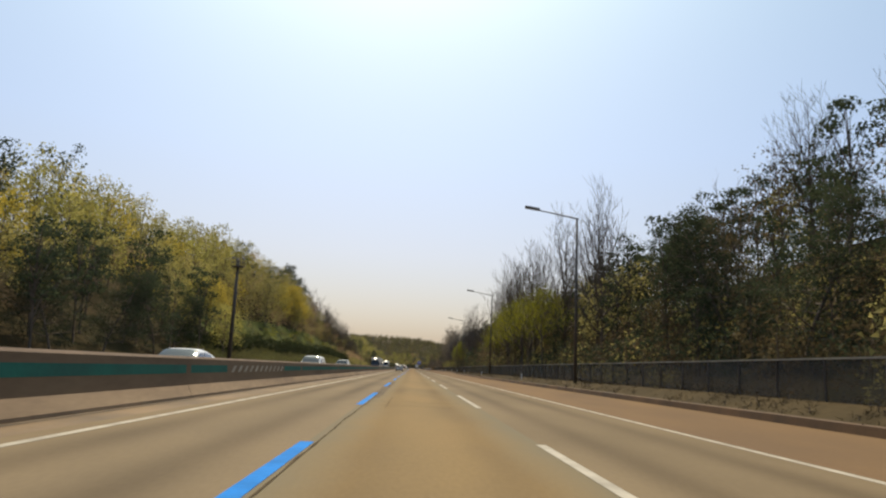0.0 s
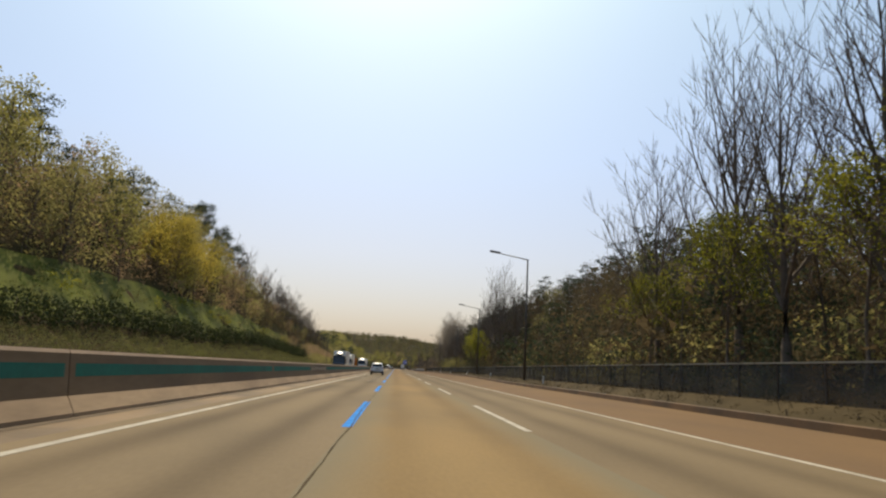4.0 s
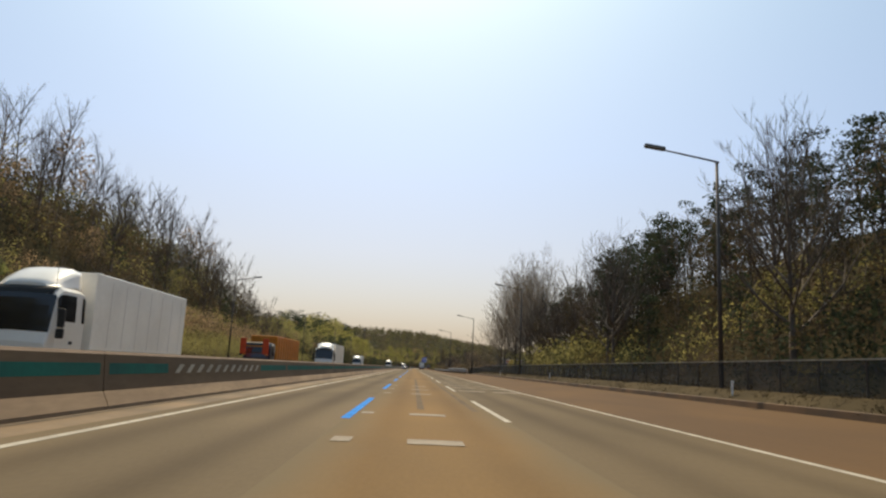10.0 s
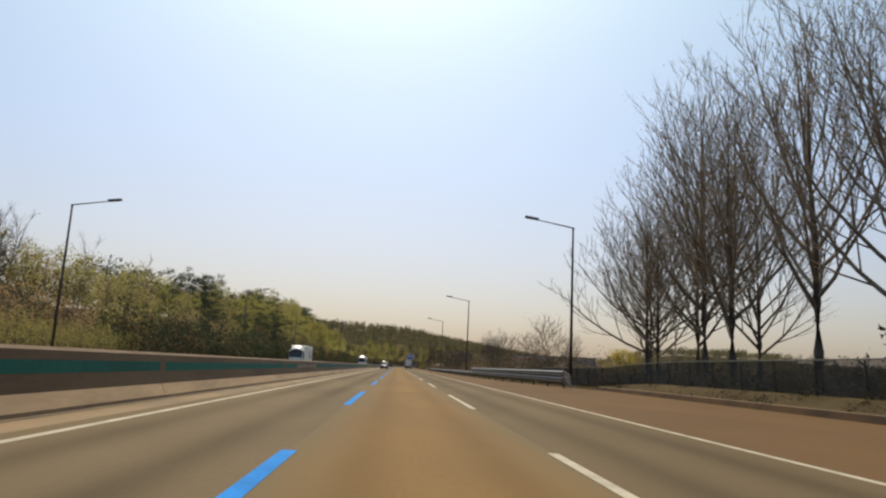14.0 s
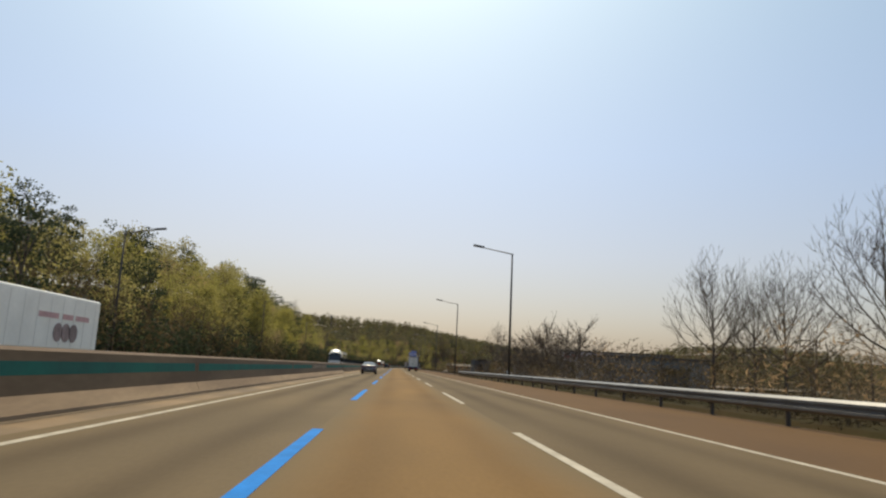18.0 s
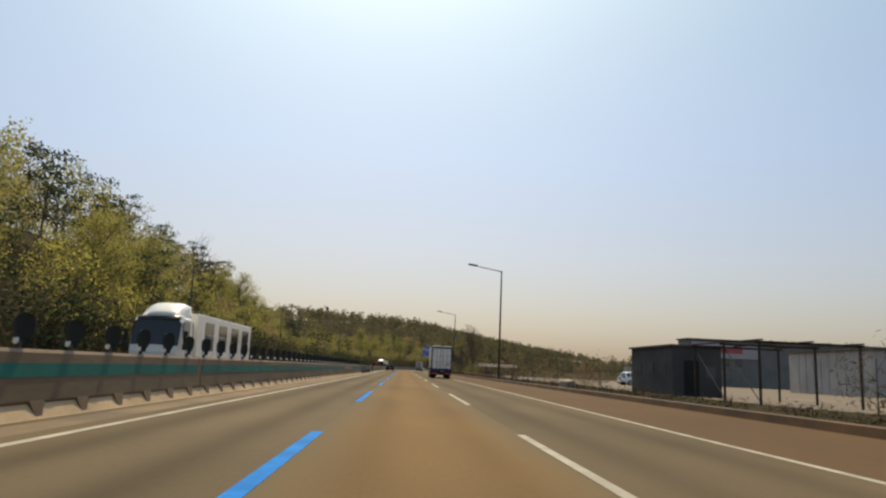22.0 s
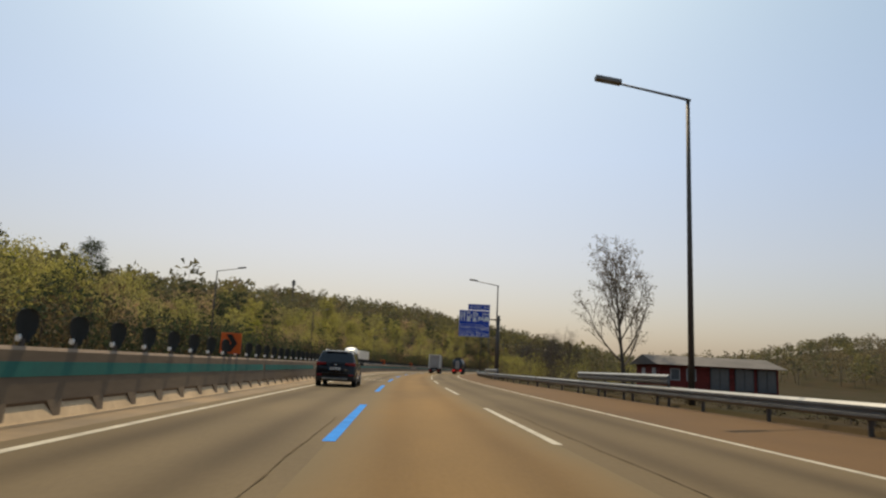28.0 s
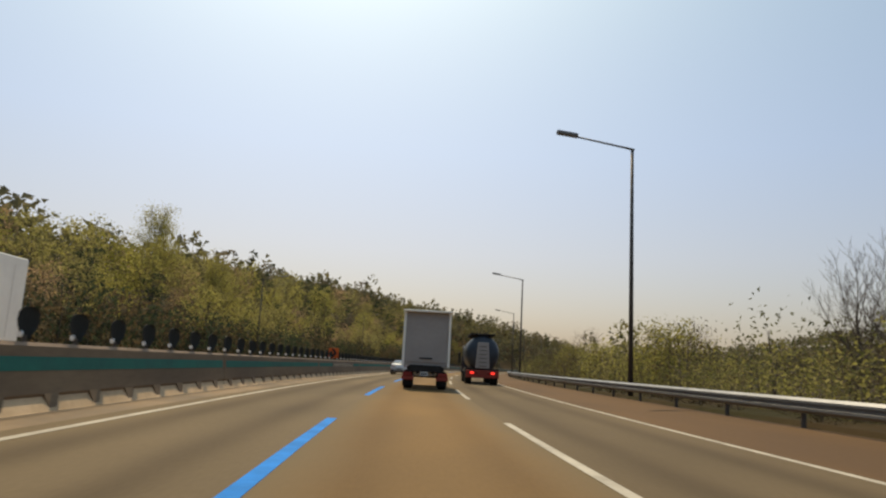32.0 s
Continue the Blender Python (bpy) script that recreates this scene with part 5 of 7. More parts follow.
def _spline(p0, p1, p2, p3, t):
    return 0.5 * (2 * p1 + (p2 - p0) * t + (2 * p0 - 5 * p1 + 4 * p2 - p3) * t * t + (3 * p1 - p0 - 3 * p2 + p3) * t ** 3)


def _bil(grid, u, v, n):
    """The body's surface at station u and ring place v: a spline along, softer around."""
    i, j = max(0, min(int(u), len(grid) - 2)), int(v)
    fu, fv = u - i, v - j
    rows = []
    for k in (i - 1, i, i + 1, i + 2):
        r = grid[max(0, min(k, len(grid) - 1))]
        a, b = r[j % n], r[(j + 1) % n]
        curved = _spline(r[(j - 1) % n], a, b, r[(j + 2) % n], fv)
        rows.append(a.lerp(b, fv).lerp(curved, 0.6))
    flat_ = rows[1].lerp(rows[2], fu)
    return flat_.lerp(_spline(*rows, fu), 0.7)


def refined(grid, ku=3, kv=3):
    n = len(grid[0])
    us = [i + k / ku for i in range(len(grid) - 1) for k in range(ku)] + [len(grid) - 1.0]
    return [[_bil(grid, u, j + k / kv, n) for j in range(n) for k in range(kv)] for u in us]


def outward(me):
    b = bmesh.new()
    b.from_mesh(me)
    bmesh.ops.recalc_face_normals(b, faces=b.faces)
    b.to_mesh(me)
    b.free()
    return me


def wheel(parent, x, y, r, w, rim_mat="rim", twin=False):
    sgn = 1 if x > 0 else -1
    b = bmesh.new()
    rings = []
    for dx, rr in ((-w / 2, r * 0.8), (-w / 2, r * 0.93), (-w * 0.36, r), (w * 0.36, r), (w / 2, r * 0.93), (w / 2, r * 0.66)):
        rings.append([b.verts.new((dx * sgn, rr * math.cos(2 * math.pi * k / 20), rr * math.sin(2 * math.pi * k / 20))) for k in range(20)])
    for u, v in zip(rings, rings[1:]):
        for k in range(20):
            b.faces.new((u[k], u[(k + 1) % 20], v[(k + 1) % 20], v[k]))
    b.faces.new(rings[0])
    bmesh.ops.recalc_face_normals(b, faces=b.faces)
    tyre = part("tyre", b, M["rubber"], None, smooth_all=False)
    hub = bmesh.new()
    bmesh.ops.create_cone(hub, cap_ends=True, segments=20, radius1=r * 0.66, radius2=r * 0.6, depth=0.05, matrix=pose(sgn * (w / 2 - 0.05), 0, 0, 0, 90 * sgn, 0))
    rim_dark = part("rim_well", hub, M["chassis"], tyre)
    sp = bmesh.new()
    for k in range(10 if rim_mat == "rim" else 6):
        t = pose(sgn * (w / 2 - 0.01), 0, 0, k * (36 if rim_mat == "rim" else 60), 0, 0)
        q = box(-0.02, 0.02, -0.035, 0.035, r * 0.1, r * 0.64)
        q.transform(t)
        me = bpy.data.meshes.new("t")
        q.to_mesh(me)
        q.free()
        sp.from_mesh(me)
        bpy.data.meshes.remove(me)
    bmesh.ops.create_cone(sp, cap_ends=True, segments=12, radius1=r * 0.18, radius2=r * 0.14, depth=0.06, matrix=pose(sgn * (w / 2 - 0.01), 0, 0, 0, 90, 0))
    part("rim", sp, M[rim_mat], tyre)
    tyre.name = "wheel"
    tyre.parent = parent
    tyre.matrix_basis = pose(x, y, r)
    return tyre


def number_plate(parent, x, y, z, w=0.5, h=0.11, mat="plate_white"):
    p = part("number_plate", box(-w / 2, w / 2, -0.008, 0.008, -h / 2, h / 2, 0.004), M[mat], parent, at_=pose(x, y, z))
    for k in range(3):
        part("plate_mark", box(-w * 0.4 + k * w * 0.28, -w * 0.4 + k * w * 0.28 + w * 0.2, -0.012, -0.009, -h * 0.28, h * 0.28), M["plate_bar"], p)
    return p


def bowed(co, W):
    """Rounds a car's tail in plan and lets the tailgate lean in above the bumper."""
    k = max(0.0, 1 - max(0.0, co.y) / 0.9)
    out = co.copy()
    out.y += k * (0.26 * min(1.1, abs(co.x) / W) ** 3.2 + 0.07 * smooth(0.6, 1.0, co.z) - 0.05 * smooth(0.25, 0.5, co.z) * (1 - smooth(0.6, 0.72, co.z)))
    return out


def tail_box(W, *size, bevel=0.01, seg=1):
    """A box on a car's tail, bent with it."""
    b = box(*size, bevel, seg=seg)
    bmesh.ops.subdivide_edges(b, edges=[e for e in b.edges if abs(e.verts[0].co.x - e.verts[1].co.x) > 0.08], cuts=8, use_grid_fill=True)
    for v in b.verts:
        v.co = bowed(v.co, W)
    return b


def build_car(name, label, stations, body_mat, i_rear, i_cabin, i_front, axles, r, m, tail, group="", category="car", lamps="red_lens", rails=False, rear_trim=True, plate_z=0.85, windows=3):
    """stations (y, half width, bottom, belt, top, half roof); rear window between stations i_rear, windscreen between i_front, cabin between i_cabin."""
    ob = thing(name, label, category, group, m)
    grid = ring_mesh(stations, car_prof)
    W = max(st[1] for st in stations)
    grid = [[bowed(p, W) for p in row] for row in grid]
    body = part("body", outward(mesh_of("body", *grid_mesh(refined(grid)), M[body_mat], smooth_all=True)), None, ob)
    n = len(grid[0])
    part("rear_window", mesh_of("rear_window", *patch(grid, i_rear[0], i_rear[1], 5.42, n - 5.42, 0.016, 0.0), M["glass"], smooth_all=True), None, ob, "dark tinted rear window")
    part("windscreen", mesh_of("windscreen", *patch(grid, i_front[0], i_front[1], 5.25, n - 5.25, 0.016), M["glass"], smooth_all=True), None, ob, "dark windscreen")
    k0, k1 = i_cabin
    for side in (0, 1):
        for q in range(windows):
            a = k0 + (k1 - k0) * (q + 0.04) / windows
            b = k0 + (k1 - k0) * (q + 0.94) / windows
            j0, j1 = (4.08, 4.86) if side == 0 else (n - 4.86, n - 4.08)
            part("side_window", mesh_of("side_window", *fine_patch(grid, a, b, j0, j1), M["glass"], smooth_all=True), None, ob, "dark tinted side window")
    y_rear = stations[0][0]
    for y in axles:
        for sx in (-1, 1):
            arch = bmesh.new()
            bmesh.ops.create_cone(arch, cap_ends=True, segments=24, radius1=r * 1.17, radius2=r * 1.17, depth=0.05, matrix=pose(sx * (W - 0.035), y, r * 1.02, 0, 90, 0))
            part("wheel_arch", arch, M["trim"], ob)
            wheel(ob, sx * (W - 0.1), y, r, 0.23)
    for sx in (-1, 1):
        mir = box(-0.1, 0.1, -0.05, 0.07, -0.07, 0.08, 0.035, seg=2)
        part("mirror", mir, M[body_mat if body_mat != "car_white" else "trim"], ob, at_=pose(sx * (W + 0.08), axles[1] - 0.75, stations[4][3] + 0.06))
        for hy in (axles[0] + 0.75, axles[0] + 1.65):
            part("door_handle", box(-0.015, 0.02, -0.09, 0.09, -0.012, 0.012, 0.006), M["chrome" if body_mat != "car_white" else body_mat], ob, at_=pose(sx * (W - 0.005), hy, stations[4][3] - 0.1))
        part("sill", box(min(sx * (W - 0.08), sx * (W - 0.005)), max(sx * (W - 0.08), sx * (W - 0.005)), axles[0] + r * 1.15, axles[1] - r * 1.15, 0.2, 0.34, 0.02), M["trim"], ob)
    for (x0, x1, y0, y1, z0, z1) in tail:
        for sx in (-1, 1):
            q = tail_box(W, min(sx * x0, sx * x1), max(sx * x0, sx * x1), y0, y1, z0, z1, bevel=0.02, seg=2)
            for v in q.verts:
                k = min(1.0, max(0.0, (abs(v.co.x) - x0) / (x1 - x0)))
                v.co.z = (z0 + z1) / 2 + (v.co.z - (z0 + z1) / 2) * (0.55 + 0.6 * k) + 0.03 * (1 - k)
            part("tail_lamp", q, M[lamps], ob, "red tail lamp")
    if rear_trim:
        part("bumper", tail_box(W, -W * 0.97, W * 0.97, y_rear - 0.05, y_rear + 0.3, 0.26, 0.48, bevel=0.05, seg=2), M["trim"], ob, "black lower bumper")
        part("bumper_strip", tail_box(W, -W * 0.62, W * 0.62, y_rear - 0.065, y_rear - 0.02, 0.33, 0.42), M["rim"], ob)
        for sx in (-1, 1):
            part("reflector", tail_box(W, sx * W * 0.78 - 0.12, sx * W * 0.78 + 0.12, y_rear - 0.03, y_rear + 0.05, 0.52, 0.59), M["red_lens"], ob)
    number_plate(ob, 0, y_rear - 0.055, plate_z)
    part("plate_frame", box(-0.29, 0.29, y_rear - 0.045, y_rear + 0.1, plate_z - 0.085, plate_z + 0.085, 0.015), M["trim"], ob, "dark plate frame")
    part("tailgate_seam", tail_box(W, -W * 0.72, W * 0.72, y_rear - 0.008, y_rear + 0.05, 0.64, 0.655, bevel=0.0), M["trim"], ob)
    part("emblem", box(-0.07, 0.07, y_rear - 0.01, y_rear + 0.1, plate_z + 0.14, plate_z + 0.2, 0.01), M["chrome"], ob)
    part("badge", box(W * 0.42, W * 0.6, y_rear - 0.008, y_rear + 0.05, plate_z - 0.06, plate_z - 0.03), M["chrome"], ob)
    if rails:
        for sx in (-1, 1):
            part("roof_rail", tube([(sx * 0.58, 0.7, stations[3][4] + 0.0), (sx * 0.6, 1.0, stations[3][4] + 0.06), (sx * 0.6, 2.5, stations[3][4] + 0.05), (sx * 0.57, 2.8, stations[3][4] - 0.03)], 0.02, 6), M["rim"], ob)
        part("spoiler", box(-0.52, 0.52, 0.34, 0.8, stations[2][4] + 0.0, stations[2][4] + 0.05, 0.02), M[body_mat], ob)
        part("wiper", box(-0.3, 0.25, y_rear + 0.06, y_rear + 0.08, 1.12, 1.135), M["trim"], ob)
    return ob


def fine_patch(grid, a, b, j0, j1):
    n = len(grid[0])
    verts, faces = [], []
    nu, nv = 6, 3
    for p in range(nu + 1):
        for q in range(nv + 1):
            u, v = a + (b - a) * p / nu, j0 + (j1 - j0) * q / nv
            c = _bil(grid, u, v, n)
            c = c + Vector((0.012 if c.x > 0 else -0.012, 0, 0.002))
            verts.append(c)
    for p in range(nu):
        for q in range(nv):
            i = p * (nv + 1) + q
            faces.append((i, i + 1, i + nv + 2, i + nv + 1))
    return verts, faces


SUV = [(0.0, 0.80, 0.42, 0.96, 1.0, 0.76), (0.07, 0.9, 0.32, 1.02, 1.07, 0.82), (0.5, 0.94, 0.27, 1.05, 1.57, 0.6), (0.85, 0.94, 0.25, 1.05, 1.67, 0.61), (1.8, 0.94, 0.24, 1.03, 1.71, 0.62), (2.6, 0.94, 0.24, 1.01, 1.66, 0.63),
       (3.4, 0.93, 0.25, 1.0, 1.1, 0.74), (4.2, 0.92, 0.26, 0.93, 0.98, 0.76), (4.6, 0.86, 0.28, 0.8, 0.84, 0.68), (4.7, 0.78, 0.36, 0.7, 0.72, 0.6)]
build_car("suv", "white suv with dark tinted windows in the fast lane", SUV, "car_white", (1.2, 1.9), (2.15, 5.6), (5, 6), (0.98, 3.7), 0.36, place(148.35, -3.6, 0.006), [(0.42, 0.9, -0.035, 0.14, 0.95, 1.1), (0.62, 0.9, -0.035, 0.12, 0.52, 0.6)], rails=True, plate_z=0.93)
SEDAN = [(0.0, 0.8, 0.36, 0.88, 0.96, 0.76), (0.1, 0.9, 0.28, 0.95, 1.06, 0.82), (0.4, 0.93, 0.22, 0.97, 1.09, 0.78), (1.3, 0.93, 0.2, 0.96, 1.35, 0.64), (2.05, 0.93, 0.2, 0.93, 1.45, 0.6), (2.7, 0.93, 0.2, 0.91, 1.4, 0.59), (3.5, 0.93, 0.2, 0.9, 1.0, 0.72), (4.3, 0.92, 0.2, 0.84, 0.9, 0.76), (4.8, 0.84, 0.24, 0.68, 0.74, 0.66), (4.9, 0.74, 0.32, 0.58, 0.62, 0.58)]
build_car("sedan", "silver grey sedan with a full-width red tail lamp", SEDAN, "car_grey", (2.1, 3.75), (3.0, 5.8), (5, 6), (1.0, 3.85), 0.34, place(465.17, -3.78, 0.006), [(0.0, 0.75, -0.09, 0.1, 0.86, 0.94), (0.55, 0.9, -0.035, 0.14, 0.82, 0.95)], plate_z=0.6, windows=2)
VAN = [(0.0, 0.86, 0.4, 1.02, 1.08, 0.8), (0.07, 0.96, 0.3, 1.06, 1.14, 0.86), (0.42, 0.99, 0.26, 1.08, 1.66, 0.74), (0.8, 0.99, 0.24, 1.08, 1.73, 0.72), (2.0, 0.99, 0.23, 1.06, 1.76, 0.71), (3.1, 0.99, 0.23, 1.03, 1.7, 0.68), (4.0, 0.98, 0.24, 1.0, 1.12, 0.78), (4.6, 0.96, 0.26, 0.94, 1.0, 0.78), (5.0, 0.9, 0.3, 0.8, 0.86, 0.7), (5.12, 0.8, 0.36, 0.7, 0.73, 0.6)]
build_car("minivan", "black minivan with chrome strip and red tail lamps", VAN, "car_black", (1, 2), (2.05, 5.7), (5, 6), (1.05, 4.1), 0.36, place(664.75, -4.02, 0.006), [(0.46, 0.96, -0.035, 0.14, 1.0, 1.15)], rails=True, plate_z=0.86, category="minivan")
build_car("sedan", "pale silver sedan ahead in the fast lane", SEDAN, "car_white", (2.1, 3.75), (3.0, 5.8), (5, 6), (1.0, 3.85), 0.34, place(808, -3.6, 0.006), [(0.45, 0.86, -0.025, 0.12, 0.8, 0.9)], plate_z=0.6, windows=2)
# cars of the other carriageway, facing the camera
build_car("sedan", "white sedan on the opposite carriageway", SEDAN, "car_white", (2.1, 3.75), (3.0, 5.8), (5, 6), (1.0, 3.85), 0.34, place(-10.5, -9.0, 0.01, 180), [(0.45, 0.86, -0.025, 0.12, 0.8, 0.9)], plate_z=0.6, windows=2)
build_car("suv", "white suv on the opposite carriageway", SUV, "car_white", (1, 2), (2.05, 5.6), (5, 6), (0.98, 3.7), 0.36, place(54, -9.3, 0.01, 180), [(0.5, 0.86, -0.02, 0.12, 0.95, 1.08)])
build_car("minivan", "white minivan on the opposite carriageway", VAN, "car_white", (1, 2), (2.05, 5.7), (5, 6), (1.05, 4.1), 0.36, place(26.5, -9.3, 0.01, 180), [(0.55, 0.95, -0.02, 0.12, 1.0, 1.14)], category="minivan")
build_car("suv", "white suv parked on the yard", SUV, "car_white", (1, 2), (2.05, 5.6), (5, 6), (0.98, 3.7), 0.36, place(563, 26.0, 0.1, -80), [(0.5, 0.86, -0.02, 0.12, 0.95, 1.08)])
build_car("sedan", "grey sedan parked on the yard", SEDAN, "car_grey", (2.1, 3.75), (3.0, 5.8), (5, 6), (1.0, 3.85), 0.34, place(566, 33, 0.1, -84), [(0.45, 0.86, -0.025, 0.12, 0.8, 0.9)], plate_z=0.6, windows=2)


def cab_prof(st):
    y, w, zb, belt, top, wr = st
    return [(0, zb), (w * 0.9, zb), (w, zb + 0.1), (w, (zb + belt) / 2), (w, belt), (wr + (w - wr) * 0.2, belt + (top - belt) * 0.9), (wr * 0.9, top), (0, top + 0.03)]


def build_cab(ob, y0, L, W, zb, top, mat, deflector=True):
    st = [(y0, W, zb, 1.9, top - 0.05, W * 0.95), (y0 + 0.3, W, zb, 1.9, top, W * 0.95), (y0 + L - 0.5, W, zb, 1.9, top, W * 0.93), (y0 + L - 0.22, W * 0.99, zb, 1.85, top - 0.25, W * 0.9), (y0 + L, W * 0.93, zb, 1.5, 1.62, W * 0.9), (y0 + L + 0.08, W * 0.88, zb + 0.1, 1.2, 1.3, W * 0.84)]
    grid = ring_mesh(st, cab_prof)
    cab = part("cab", outward(mesh_of("cab", *grid_mesh(grid), M[mat], smooth_all=False)), None, ob)
    n = len(grid[0])
    part("windscreen", mesh_of("windscreen", *patch(grid, 3, 4, 5.05, n - 5.05, -0.01), M["glass"]), None, cab, "dark windscreen")
    part("windscreen_top", mesh_of("windscreen", *patch(grid, 2, 3, 6.0, n - 6.0, -0.008), M["trim"]), None, cab)
    for side in (0, 1):
        j0, j1 = (4.08, 4.85) if side == 0 else (n - 4.85, n - 4.08)
        part("side_window", mesh_of("side_window", *fine_patch(grid, 1.3, 2.9, j0, j1), M["glass"]), None, cab, "cab side window")
        sx = 1 if side == 0 else -1
        part("rear_pane", mesh_of("rear_pane", *fine_patch(grid, 0.2, 0.8, j0, j1), M["glass"]), None, cab)
        part("mirror", box(-0.1, 0.1, -0.06, 0.06, -0.28, 0.28, 0.04, seg=2), M["trim"], cab, "black mirror", at_=pose(sx * (W + 0.17), y0 + L - 0.1, 2.05))
        part("mirror", box(-0.11, 0.11, -0.06, 0.06, -0.15, 0.15, 0.04, seg=2), M["trim"], cab, "black wide mirror", at_=pose(sx * (W + 0.17), y0 + L - 0.1, 1.6))
        part("mirror_arm", tube([(sx * W * 0.97, y0 + L - 0.2, 2.35), (sx * (W + 0.17), y0 + L - 0.1, 2.3)], 0.02, 6), M["trim"], cab)
        part("door_handle", box(-0.02, 0.02, -0.09, 0.09, -0.05, 0.05, 0.01), M["trim"], cab, at_=pose(sx * W, y0 + 0.75, 1.35))
        part("side_marker", box(-0.02, 0.02, -0.08, 0.08, -0.04, 0.04, 0.01), M["amber"], cab, "amber side lamp", at_=pose(sx * W, y0 + L - 0.25, 1.05))
        part("mudguard", box(min(sx * (W - 0.35), sx * (W + 0.03)), max(sx * (W - 0.35), sx * (W + 0.03)), y0 + L - 1.65, y0 + L - 0.45, 0.62, 1.06, 0.12, seg=2), M["trim"], cab)
    part("front_bumper", box(-W * 0.97, W * 0.97, y0 + L - 0.3, y0 + L + 0.2, 0.42, 0.85, 0.06, seg=2), M["trim"], cab)
    if deflector:
        d = box(-W * 0.86, W * 0.86, y0 + 0.05, y0 + L * 0.78, top - 0.02, top + 0.75, 0.0)
        bmesh.ops.subdivide_edges(d, edges=d.edges[:], cuts=5, use_grid_fill=True)
        for v in d.verts:
            t = max(0.0, (v.co.y - y0) / (L * 0.78))
            side = abs(v.co.x) / (W * 0.86)
            up = max(0.0, v.co.z - top)
            v.co.z -= up * (0.85 * t ** 1.7 + 0.25 * side ** 4)
            v.co.x *= 1 - 0.12 * t * t - 0.1 * up
        part("wind_deflector", d, M[mat], cab, "rounded roof wind deflector", smooth_all=True)
        part("antenna", tube([(-W * 0.8, y0 + L - 0.4, top - 0.1), (-W * 0.8, y0 + L - 0.3, top + 0.9)], 0.008, 4), M["trim"], cab)
    return cab


